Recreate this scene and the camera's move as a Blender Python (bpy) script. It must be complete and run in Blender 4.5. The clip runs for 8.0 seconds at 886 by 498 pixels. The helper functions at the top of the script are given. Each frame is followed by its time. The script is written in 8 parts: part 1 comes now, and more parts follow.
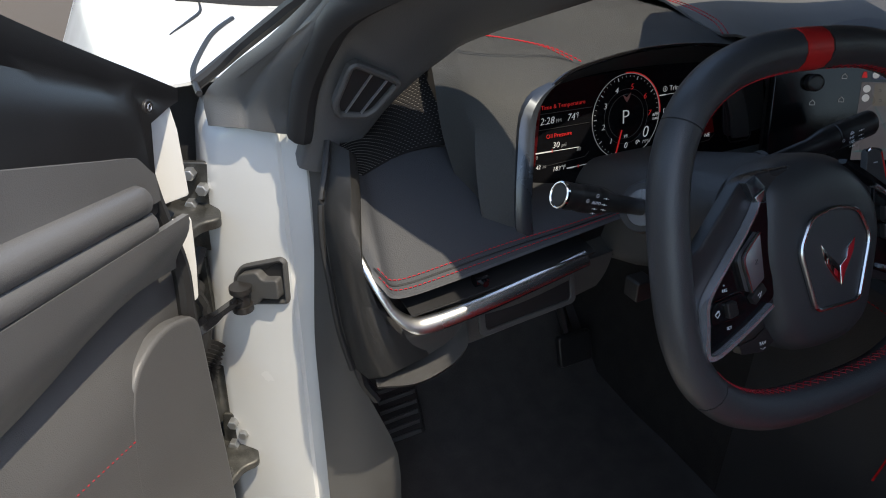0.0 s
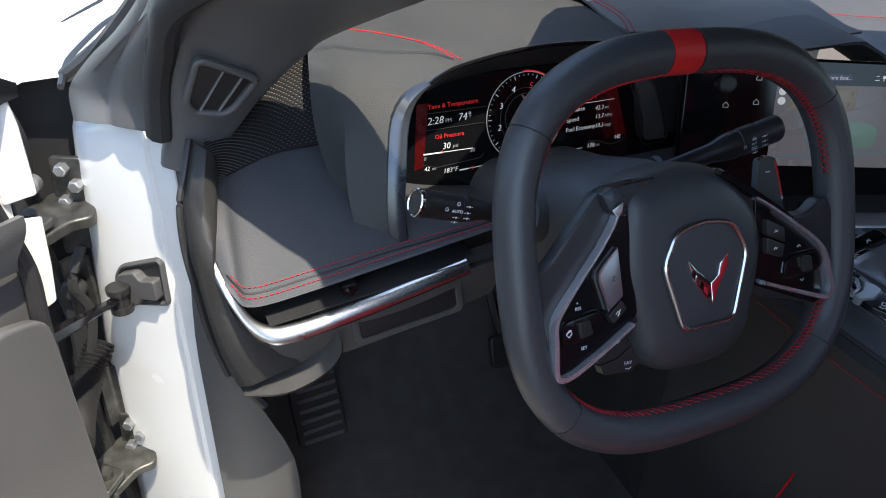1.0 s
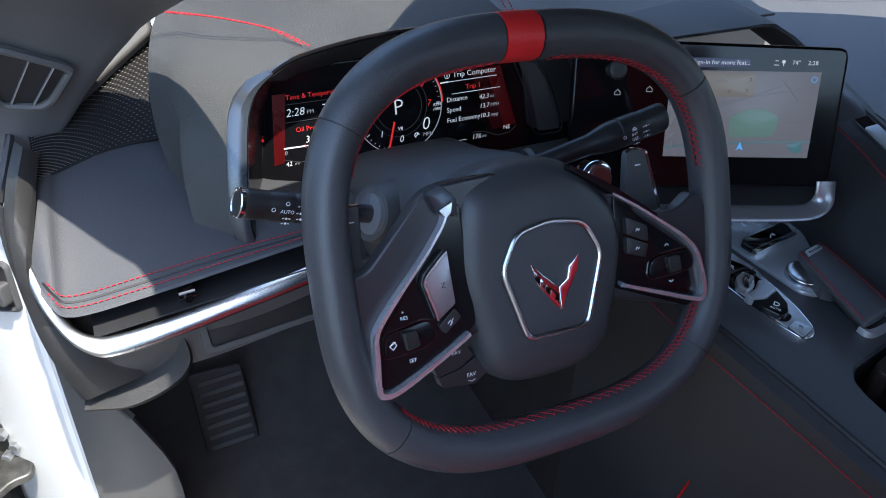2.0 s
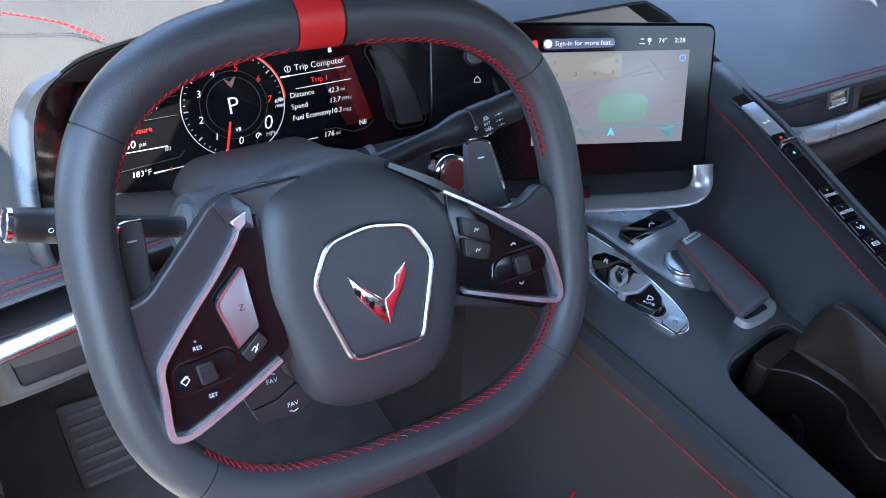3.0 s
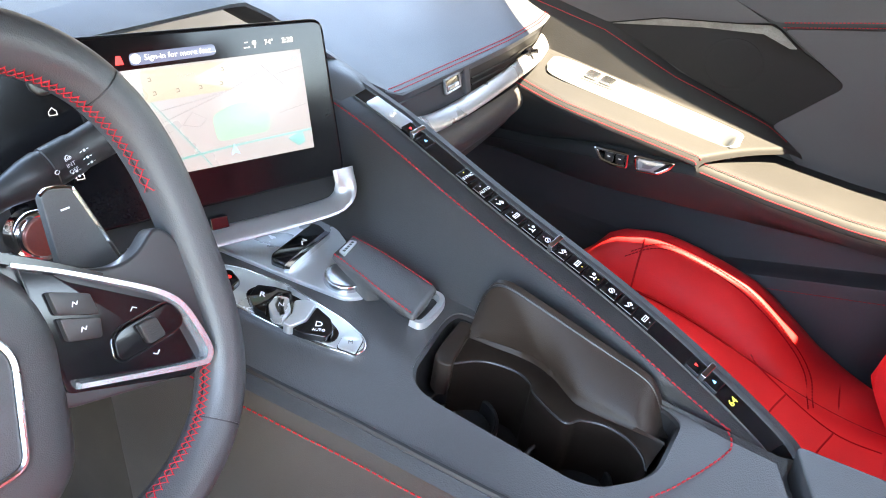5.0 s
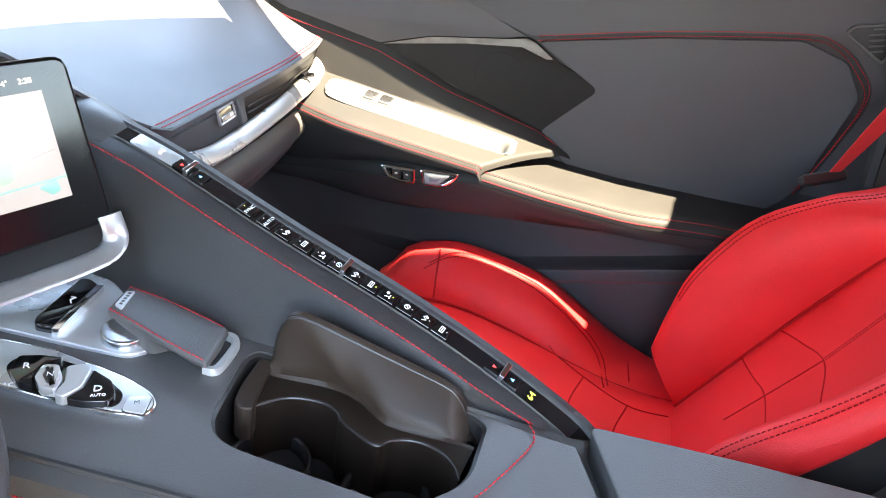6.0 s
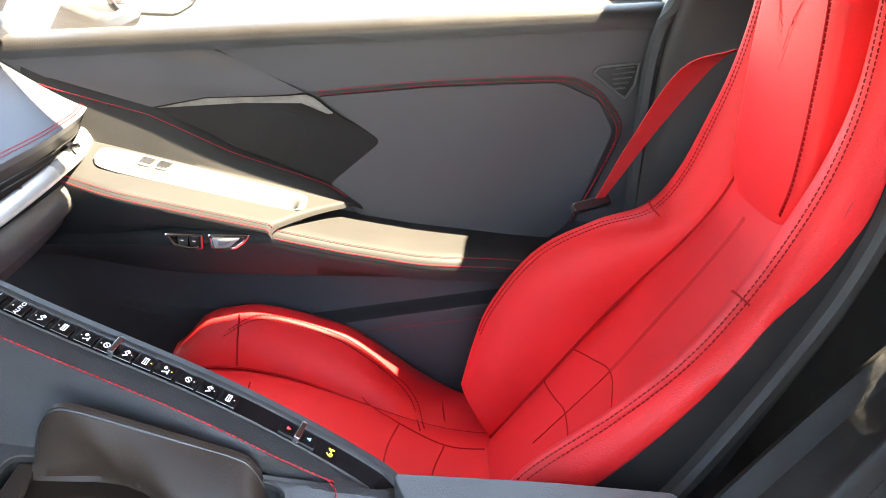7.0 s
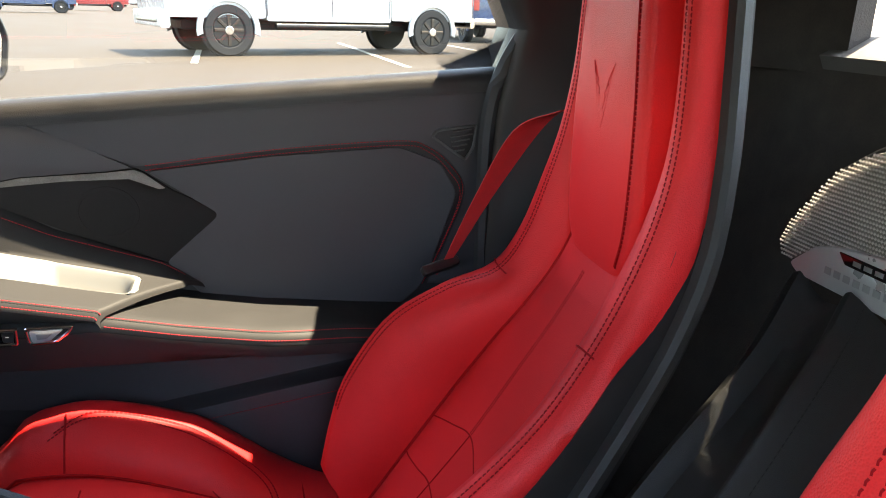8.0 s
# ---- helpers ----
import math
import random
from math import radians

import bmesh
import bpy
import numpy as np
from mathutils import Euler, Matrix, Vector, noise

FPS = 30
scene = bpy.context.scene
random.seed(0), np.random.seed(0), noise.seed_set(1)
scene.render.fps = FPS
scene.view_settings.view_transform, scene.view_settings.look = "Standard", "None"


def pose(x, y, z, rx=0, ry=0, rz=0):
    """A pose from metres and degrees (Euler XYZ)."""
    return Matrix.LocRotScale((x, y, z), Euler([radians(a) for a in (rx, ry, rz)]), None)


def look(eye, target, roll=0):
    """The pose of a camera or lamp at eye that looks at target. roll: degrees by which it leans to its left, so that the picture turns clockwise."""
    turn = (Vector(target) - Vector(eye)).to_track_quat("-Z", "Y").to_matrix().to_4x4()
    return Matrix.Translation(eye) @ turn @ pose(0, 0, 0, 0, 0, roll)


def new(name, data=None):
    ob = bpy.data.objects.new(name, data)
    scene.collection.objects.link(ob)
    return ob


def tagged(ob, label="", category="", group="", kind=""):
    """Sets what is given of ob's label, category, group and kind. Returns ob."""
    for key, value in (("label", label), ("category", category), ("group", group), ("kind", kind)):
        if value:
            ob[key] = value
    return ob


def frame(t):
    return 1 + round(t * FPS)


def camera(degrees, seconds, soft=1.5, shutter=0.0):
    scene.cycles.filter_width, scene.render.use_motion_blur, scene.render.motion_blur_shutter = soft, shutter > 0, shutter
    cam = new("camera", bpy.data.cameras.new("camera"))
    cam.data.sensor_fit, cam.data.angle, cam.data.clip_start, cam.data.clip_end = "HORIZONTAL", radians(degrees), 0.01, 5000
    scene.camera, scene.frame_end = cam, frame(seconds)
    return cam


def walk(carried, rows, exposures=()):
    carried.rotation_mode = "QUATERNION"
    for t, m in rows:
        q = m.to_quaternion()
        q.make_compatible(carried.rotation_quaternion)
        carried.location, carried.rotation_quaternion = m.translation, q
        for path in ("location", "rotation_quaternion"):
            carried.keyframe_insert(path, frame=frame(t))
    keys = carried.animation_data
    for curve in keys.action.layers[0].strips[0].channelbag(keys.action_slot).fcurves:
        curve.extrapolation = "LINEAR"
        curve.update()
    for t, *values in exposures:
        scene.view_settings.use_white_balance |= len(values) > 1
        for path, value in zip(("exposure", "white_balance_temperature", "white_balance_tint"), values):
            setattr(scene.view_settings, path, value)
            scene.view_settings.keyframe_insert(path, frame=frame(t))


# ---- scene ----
cam = camera(62.4, 8.0, soft=1.0)
PATH = [
    (0, (0.047, 0.056, 1.0287), (0.841, 1.6203, 0.0694), 0.16),
    (0.5, (0.112, 0.0419, 1.0285), (0.894, 1.6045, 0.0563), 0.54),
    (1, (0.185, 0.0321, 1.0321), (0.954, 1.5872, 0.0364), 0.94),
    (1.2, (0.212, 0.0311, 1.0312), (0.986, 1.5787, 0.0279), 1.06),
    (2.3, (0.366, 0.0129, 1.0133), (1.147, 1.5399, -0.0169), 0.2),
    (2.5, (0.39, 0.0116, 1.0084), (1.189, 1.5297, -0.0202), -0.06),
    (3, (0.441, 0.0229, 0.9956), (1.324, 1.4895, -0.0388), -0.35),
    (3.5, (0.477, 0.0397, 0.9766), (1.502, 1.4211, -0.0427), -0.14),
    (4, (0.501, 0.0584, 0.9704), (1.693, 1.3038, -0.0435), 0.54),
    (4.2, (0.504, 0.0624, 0.9702), (1.767, 1.2378, -0.0415), 1.1),
    (5.3, (0.518, 0.0648, 0.961), (2.097, 0.8013, -0.0198), 1.49),
    (5.5, (0.52, 0.0609, 0.9623), (2.146, 0.7038, -0.0088), 1.88),
    (6, (0.529, 0.0501, 0.9649), (2.251, 0.4579, 0.0323), 2.22),
    (6.5, (0.534, 0.0331, 0.966), (2.327, 0.2053, 0.0958), 2.06),
    (7, (0.537, 0.0098, 0.9614), (2.376, -0.0392, 0.1769), 1.91),
    (7.5, (0.548, -0.0041, 0.9642), (2.406, -0.255, 0.2683), 1.91),
    (8, (0.56, -0.0151, 0.9639), (2.415, -0.4308, 0.3431), 1.71),
]
walk(cam, [(t, look(eye, target, roll)) for t, eye, target, roll in PATH],
     [(0, 1.47, 7000, 8), (0.5, 1.92, 6900, 8), (1.2, 2.25, 6500, 8), (2.5, 3.05, 6000, 8), (3.0, 3.8, 6200, 8), (3.5, 4.95, 6900, 8), (4.2, 5.3, 7600, 8), (5.5, 5.35, 8200, 7), (7.2, 5.5, 8300, 7), (7.6, 4.95, 8100, 7), (8, 4.25, 7900, 7)])

# ---- light ----
SUN_TO = Vector((0.085, -0.47, 0.88)).normalized()
world = bpy.data.worlds.new("world")
scene.world = world
world.use_nodes = True
wn = world.node_tree.nodes
sky = wn.new("ShaderNodeTexSky")
sky.sky_type, sky.sun_disc = "NISHITA", False
sky.sun_elevation, sky.sun_rotation = math.asin(SUN_TO.z), math.atan2(SUN_TO.x, SUN_TO.y)
sky.altitude, sky.air_density, sky.dust_density = 200, 1.0, 1.2
world.node_tree.links.new(sky.outputs[0], wn["Background"].inputs[0])
wn["Background"].inputs[1].default_value = 0.15
sun_data = bpy.data.lights.new("sun", "SUN")
sun_data.energy, sun_data.angle, sun_data.color = 2.05, radians(0.6), (1.0, 0.91, 0.78)
sun = new("sun", sun_data)
sun.matrix_world = look(SUN_TO * 30, (0, 0, 0))


# ---- materials ----
def material(name, colour, rough=0.5, metal=0.0, grain=0.0, grain_scale=600.0, mottle=0.12, mottle_scale=9.0,
             coat=0.0, emit=None, power=1.0, cells=False, wear=0.08, spread=0.0, spec=0.5):
    """A surface with stains at one scale, grain at another, and fine relief."""
    m = bpy.data.materials.new(name)
    m.use_nodes = True
    nt = m.node_tree
    n, l = nt.nodes, nt.links
    b = n["Principled BSDF"]
    b.inputs["Metallic"].default_value = metal
    b.inputs["Coat Weight"].default_value = coat
    b.inputs["Specular IOR Level"].default_value = spec
    b.inputs["Coat Roughness"].default_value = 0.08
    co = n.new("ShaderNodeTexCoord")
    big = n.new("ShaderNodeTexNoise")
    big.inputs["Scale"].default_value, big.inputs["Detail"].default_value = mottle_scale, 6
    l.new(co.outputs["Object"], big.inputs["Vector"])
    small = n.new("ShaderNodeTexVoronoi" if cells else "ShaderNodeTexNoise")
    small.inputs["Scale"].default_value = grain_scale
    l.new(co.outputs["Object"], small.inputs["Vector"])
    ramp = n.new("ShaderNodeMapRange")
    ramp.inputs["From Min"].default_value, ramp.inputs["From Max"].default_value = 0.25, 0.75
    ramp.inputs["To Min"].default_value, ramp.inputs["To Max"].default_value = 1 - mottle, 1 + mottle
    l.new(big.outputs[0], ramp.inputs["Value"])
    fine = n.new("ShaderNodeMapRange")
    fine.inputs["To Min"].default_value, fine.inputs["To Max"].default_value = 1 - mottle * 0.6, 1 + mottle * 0.6
    l.new(small.outputs[0], fine.inputs["Value"])
    mul = n.new("ShaderNodeMath")
    mul.operation = "MULTIPLY"
    l.new(ramp.outputs[0], mul.inputs[0]), l.new(fine.outputs[0], mul.inputs[1])
    last = mul
    if spread:
        info = n.new("ShaderNodeObjectInfo")
        sp = n.new("ShaderNodeMapRange")
        sp.inputs["To Min"].default_value, sp.inputs["To Max"].default_value = 1 - spread, 1 + spread
        l.new(info.outputs["Random"], sp.inputs["Value"])
        last = n.new("ShaderNodeMath")
        last.operation = "MULTIPLY"
        l.new(mul.outputs[0], last.inputs[0]), l.new(sp.outputs[0], last.inputs[1])
    tint = n.new("ShaderNodeVectorMath")
    tint.operation = "SCALE"
    tint.inputs[0].default_value = colour
    l.new(last.outputs[0], tint.inputs["Scale"])
    l.new(tint.outputs[0], b.inputs["Base Color"])
    rr = n.new("ShaderNodeMapRange")
    rr.inputs["From Min"].default_value, rr.inputs["From Max"].default_value = 0.3, 0.7
    rr.inputs["To Min"].default_value, rr.inputs["To Max"].default_value = max(0.02, rough - wear), min(1, rough + wear)
    l.new(big.outputs[0], rr.inputs["Value"])
    l.new(rr.outputs[0], b.inputs["Roughness"])
    if grain:
        bump = n.new("ShaderNodeBump")
        bump.inputs["Strength"].default_value, bump.inputs["Distance"].default_value = grain, 0.0006
        l.new(small.outputs[0], bump.inputs["Height"])
        l.new(bump.outputs[0], b.inputs["Normal"])
    if emit:
        b.inputs["Emission Color"].default_value = (*emit, 1)
        b.inputs["Emission Strength"].default_value = power * 1.25
    return m


def glass(name, tint=(1, 1, 1), rough=0.0):
    m = bpy.data.materials.new(name)
    m.use_nodes = True
    n, l = m.node_tree.nodes, m.node_tree.links
    n.remove(n["Principled BSDF"])
    mix, clear, gloss, fr = n.new("ShaderNodeMixShader"), n.new("ShaderNodeBsdfTransparent"), n.new("ShaderNodeBsdfGlossy"), n.new("ShaderNodeFresnel")
    clear.inputs[0].default_value = (*tint, 1)
    gloss.inputs["Roughness"].default_value = rough
    fr.inputs[0].default_value = 1.45
    l.new(fr.outputs[0], mix.inputs[0]), l.new(clear.outputs[0], mix.inputs[1]), l.new(gloss.outputs[0], mix.inputs[2])
    l.new(mix.outputs[0], n["Material Output"].inputs[0])
    return m


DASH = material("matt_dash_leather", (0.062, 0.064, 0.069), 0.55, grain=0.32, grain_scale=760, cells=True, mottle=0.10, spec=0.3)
# dash leather darkened on the driver's shelf to stand in for its shade
SHELF = material("shaded_shelf_leather", (0.046, 0.048, 0.053), 0.55, grain=0.30, grain_scale=900, cells=True, mottle=0.10, spec=0.2)
# dash leather lightened on hood and centre top, sunlight put into the colour
HOOD = material("sunlit_hood_leather", (0.105, 0.106, 0.104), 0.55, grain=0.32, grain_scale=760, cells=True, mottle=0.10, spec=0.3)
LEATHER = material("black_leather", (0.057, 0.055, 0.056), 0.40, grain=0.32, grain_scale=760, cells=True, mottle=0.10)
WRAP = material("smooth_black_leather", (0.044, 0.045, 0.048), 0.42, grain=0.25, grain_scale=1100, cells=True, mottle=0.12)
COVER = material("fine_black_cover_leather", (0.038, 0.039, 0.041), 0.46, grain=0.16, grain_scale=1500, cells=True, mottle=0.10)
SPOKE = material("dark_satin_spoke", (0.022, 0.022, 0.024), 0.32, grain=0.08, grain_scale=1500, mottle=0.12)
RED = material("red_leather", (0.79, 0.021, 0.024), 0.48, spec=0.30, grain=0.4, grain_scale=700, cells=True, mottle=0.09)
RED_BAND = material("red_marker_leather", (0.52, 0.018, 0.018), 0.45, grain=0.3, grain_scale=1000, cells=True)
THREAD = material("red_thread", (0.42, 0.022, 0.032), 0.8, spec=0.1, mottle=0.2, mottle_scale=300)
BEZEL = material("dark_satin_bezel", (0.075, 0.085, 0.10), 0.30, metal=0.7, mottle=0.08)
CHIN = material("satin_grey_chin", (0.36, 0.365, 0.375), 0.30, metal=0.65, grain=0.06, grain_scale=2500, mottle=0.06)
# darker red for seam tubes, standing in for shade in the creases
SEAM_RED = material("shaded_red_leather_seam", (0.40, 0.010, 0.012), 0.8, spec=0.05, mottle=0.1)
SCREEN_GLASS = material("dark_screen_glass", (0.005, 0.005, 0.006), 0.12, spec=0.22, mottle=0.2, wear=0.05)
SEAT_THREAD = material("dark_red_thread", (0.24, 0.005, 0.008), 0.8, spec=0.05, mottle=0.2, mottle_scale=300)
PLASTIC = material("soft_black_plastic", (0.062, 0.061, 0.060), 0.52, grain=0.4, grain_scale=1400, cells=True, mottle=0.10)
HARD = material("hard_black_plastic", (0.018, 0.017, 0.017), 0.36, grain=0.2, grain_scale=1800, mottle=0.15)
GLOSS = material("piano_black", (0.006, 0.006, 0.007), 0.08, coat=0.6, mottle=0.2, wear=0.04)
PANEL = material("gloss_black_panel", (0.006, 0.006, 0.007), 0.16, spec=0.3, mottle=0.2, wear=0.05)
SATIN = material("satin_silver", (0.58, 0.60, 0.62), 0.26, metal=1.0, grain=0.05, grain_scale=2500, mottle=0.05, wear=0.06)
CHROME = material("bright_chrome", (0.80, 0.80, 0.81), 0.10, metal=1.0, mottle=0.05, wear=0.04)
MATT_SILVER = material("matt_silver_plastic", (0.42, 0.43, 0.44), 0.34, metal=0.85, grain=0.08, grain_scale=2500, mottle=0.05)
BRUSHED = material("brushed_silver_plate", (0.52, 0.53, 0.54), 0.30, metal=0.60, grain=0.06, grain_scale=2500, mottle=0.05)
TRIM = material("bright_satin_trim", (0.60, 0.61, 0.64), 0.24, metal=0.78, grain=0.04, grain_scale=2500, mottle=0.05, wear=0.05)
FLAP = material("dark_brown_black_plastic", (0.026, 0.0180, 0.0140), 0.40, spec=0.18, grain=0.3, grain_scale=1500, mottle=0.25, mottle_scale=14)
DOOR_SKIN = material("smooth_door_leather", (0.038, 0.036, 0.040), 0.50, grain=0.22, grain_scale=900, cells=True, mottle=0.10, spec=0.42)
# armrest leather darkened to tone down the sun patch on it
ARM_SKIN = material("matt_armrest_leather", (0.023, 0.0225, 0.0225), 0.58, grain=0.22, grain_scale=900, cells=True, mottle=0.10, spec=0.18)
# same leather lightened on the shaded side to stand in for bounced light
DOOR_LOW = material("bounce_lit_side_leather", (0.062, 0.057, 0.057), 0.50, grain=0.25, grain_scale=900, cells=True, mottle=0.12, spec=0.35)
# door leather lightened so that the sun on it is part of the colour
DOOR_GREY = material("sunlit_door_leather", (0.096, 0.096, 0.097), 0.42, grain=0.28, grain_scale=1000, cells=True, mottle=0.12)
CARPET = material("black_carpet", (0.037, 0.033, 0.031), 0.95, grain=1.0, grain_scale=420, mottle=0.35, mottle_scale=30)
REAR_CARPET = material("dark_brown_bulkhead_carpet", (0.046, 0.040, 0.036), 0.95, grain=1.0, grain_scale=420, mottle=0.30, mottle_scale=30)
CLOTH = material("dark_headliner_cloth", (0.10, 0.097, 0.094), 0.9, grain=0.5, grain_scale=900, mottle=0.2)
SHELL = material("grey_seat_shell_plastic", (0.080, 0.079, 0.077), 0.45, grain=0.35, grain_scale=1300, cells=True, mottle=0.10)
PAINT = material("white_car_paint", (0.63, 0.63, 0.615), 0.24, coat=0.5, mottle=0.02, wear=0.05)
RUBBER = material("black_rubber", (0.018, 0.018, 0.019), 0.62, grain=0.2, grain_scale=900, mottle=0.2)
STEEL = material("oily_hinge_steel", (0.10, 0.10, 0.095), 0.42, metal=0.8, mottle=0.4, mottle_scale=60, grain=0.3)
# near-black colour that stands in for shade inside recesses and gaps
DARK = material("near_black_recess_shade", (0.010, 0.010, 0.011), 0.6, mottle=0.3)
MESH = material("black_speaker_mesh", (0.018, 0.017, 0.017), 0.85, mottle=0.15, spec=0.1)
BAND = material("light_mesh_band", (0.15, 0.145, 0.13), 0.5, grain=0.8, grain_scale=500, cells=True, mottle=0.3, mottle_scale=40)
MESH_WIRE = material("grey_speaker_wire", (0.52, 0.49, 0.46), 0.42, metal=0.2, mottle=0.15)
BELT = material("red_seat_belt_webbing", (0.50, 0.022, 0.026), 0.6, grain=0.6, grain_scale=700, mottle=0.12, mottle_scale=60)
WHITE_INK = material("white_print", (0.75, 0.75, 0.75), 0.5)
LIT_WHITE = material("lit_white_sign", (0.6, 0.6, 0.6), 0.4, emit=(0.95, 0.97, 1.0), power=0.055)
LIT_GREY = material("lit_grey_sign", (0.2, 0.2, 0.2), 0.4, emit=(0.6, 0.62, 0.66), power=0.045)
LIT_RED = material("lit_red_sign", (0.5, 0.02, 0.02), 0.4, emit=(1.0, 0.03, 0.03), power=0.06)
LIT_DARK_RED = material("lit_dark_red_field", (0.05, 0.002, 0.002), 0.3, emit=(0.30, 0.008, 0.012), power=0.007)
LIT_DIM = material("lit_dim_ring", (0.02, 0.02, 0.02), 0.4, emit=(0.2, 0.2, 0.22), power=0.012)
LIT_DIM_RED = material("lit_dim_crest", (0.1, 0.06, 0.06), 0.4, emit=(0.5, 0.2, 0.2), power=0.02)
LIT_DIM_FIELD = material("lit_faint_red_field", (0.02, 0.002, 0.002), 0.3, emit=(0.30, 0.008, 0.012), power=0.0025)
LIT_YELLOW = material("lit_yellow_sign", (0.5, 0.5, 0.05), 0.4, emit=(0.85, 0.90, 0.15), power=0.05)
LIT_BLUE = material("lit_blue_sign", (0.1, 0.3, 0.5), 0.4, emit=(0.10, 0.42, 0.95), power=0.08)
MAP = material("lit_map_ground", (0.1, 0.1, 0.1), 0.3, emit=(0.66, 0.64, 0.73), power=0.020, mottle=0.02)
MAP_GREEN = material("lit_map_park", (0.1, 0.1, 0.1), 0.3, emit=(0.38, 0.74, 0.60), power=0.025)
MAP_ROAD = material("lit_map_highway", (0.1, 0.1, 0.1), 0.3, emit=(0.14, 0.55, 0.60), power=0.025)
MAP_LINE = material("lit_map_street", (0.1, 0.1, 0.1), 0.3, emit=(0.45, 0.44, 0.52), power=0.019)
MAP_CARD = material("lit_map_search_card", (0.1, 0.1, 0.1), 0.3, emit=(0.83, 0.75, 0.62), power=0.020)
MAP_INK = material("lit_map_dark_ink", (0.02, 0.02, 0.02), 0.4, emit=(0.10, 0.09, 0.10), power=0.058)
PILL = material("lit_message_pill", (0.02, 0.02, 0.03), 0.3, emit=(0.035, 0.045, 0.085), power=0.150)
CONCRETE = material("sunlit_tan_concrete", (0.066, 0.049, 0.033), 0.85, grain=0.6, grain_scale=40, mottle=0.10, mottle_scale=0.6)
TRUCK_PAINT = material("white_truck_paint", (0.46, 0.47, 0.48), 0.25, coat=0.5, mottle=0.02)
TYRE = material("dusty_tyre_rubber", (0.030, 0.029, 0.028), 0.85, mottle=0.2)
WHEEL_METAL = material("dark_bronze_rim", (0.07, 0.058, 0.05), 0.4, metal=0.7, mottle=0.2)
BLUE_PAINT = material("dark_blue_truck_paint", (0.05, 0.08, 0.16), 0.3, coat=0.5, mottle=0.05)
RED_PAINT = material("red_car_paint", (0.35, 0.03, 0.03), 0.3, coat=0.5, mottle=0.05)
LENS_RED = material("red_tail_lens", (0.45, 0.02, 0.03), 0.15, coat=0.5)
GLASS = glass("clear_window_glass", (0.94, 0.96, 0.95))
TINTED = glass("grey_tinted_side_glass", (0.46, 0.47, 0.46))
TRUCK_GLASS = material("dark_truck_window", (0.02, 0.025, 0.03), 0.06, coat=0.5)
LINE_PAINT = material("worn_parking_line", (0.72, 0.68, 0.58), 0.8, mottle=0.2, mottle_scale=8)


# ---- mesh tools ----
ORIGIN = {}


def V(*p):
    return Vector(p)


class Frame:
    """A local plane: origin, right, up, and outward normal."""

    def __init__(self, o, r, u):
        self.o, self.r = Vector(o), Vector(r).normalized()
        u = Vector(u)
        self.u = (u - self.r * u.dot(self.r)).normalized()
        self.n = self.r.cross(self.u)

    def at(self, a, b, c=0.0):
        return self.o + self.r * a + self.u * b + self.n * c


def thing(name, at, label, category, group="", kind=""):
    e = new(name)
    e.empty_display_size = 0.05
    e.location = at
    ORIGIN[e.name] = Vector(at)
    return tagged(e, label, category, group, kind)


def mesh_of(name, bm, mat, origin, sharp=38):
    bmesh.ops.recalc_face_normals(bm, faces=bm.faces)
    me = bpy.data.meshes.new(name)
    bm.transform(Matrix.Translation(-origin))
    bm.to_mesh(me)
    bm.free()
    me.shade_smooth()
    me.set_sharp_from_angle(angle=radians(sharp))
    me.materials.append(mat)
    return me


def part(name, bm, mat, parent, label="", kind="", sharp=38):
    o = ORIGIN[parent.name]
    ob = new(name, mesh_of(name, bm, mat, o, sharp))
    ob.parent = parent
    ORIGIN[ob.name] = o
    return tagged(ob, label=label, kind=kind)


def solo(name, bm, mat, at, label, category="", kind="", sharp=38):
    """A thing or piece of the setting that is one mesh."""
    ob = new(name, mesh_of(name, bm, mat, Vector(at), sharp))
    ob.location = at
    ORIGIN[ob.name] = Vector(at)
    return tagged(ob, label, category, kind=kind)


def spline(pts, n=8, closed=False):
    """A smooth curve through the points."""
    pts = [Vector(p) for p in pts]
    k = len(pts)
    out = []
    for i in range(k if closed else k - 1):
        if closed:
            a, b, c, d = (pts[(i + j - 1) % k] for j in range(4))
        else:
            b, c = pts[i], pts[i + 1]
            a = pts[i - 1] if i else b * 2 - c
            d = pts[i + 2] if i + 2 < k else c * 2 - b
        for j in range(n):
            t = j / n
            out.append(0.5 * (2 * b + (c - a) * t + (2 * a - 5 * b + 4 * c - d) * t * t + (3 * b - a - 3 * c + d) * t ** 3))
    if not closed:
        out.append(pts[-1].copy())
    return out


def rounded(pts, r, seg=4):
    """A closed polygon in the plane with filleted corners."""
    pts = [Vector((p[0], p[1])) for p in pts]
    out = []
    for i, p in enumerate(pts):
        a, b = pts[i - 1], pts[(i + 1) % len(pts)]
        da, db = (a - p), (b - p)
        rr = r[i] if isinstance(r, (list, tuple)) else r
        k = min(rr, da.length * 0.48, db.length * 0.48)
        if k < 1e-5:
            out.append(p)
            continue
        s, e = p + da.normalized() * k, p + db.normalized() * k
        for j in range(seg + 1):
            t = j / seg
            out.append(s * (1 - t) ** 2 + p * 2 * t * (1 - t) + e * t * t)
    return out


def inset(pts, d):
    """The polygon moved inwards by d."""
    area = sum(pts[i - 1].x * p.y - p.x * pts[i - 1].y for i, p in enumerate(pts))
    sgn = 1 if area > 0 else -1
    out = []
    k = len(pts)
    for i, p in enumerate(pts):
        e = pts[(i + 1) % k] - pts[i - 1]
        if e.length < 1e-9:
            out.append(p.copy())
            continue
        e.normalize()
        out.append(p + Vector((-e.y, e.x)) * d * sgn)
    return out


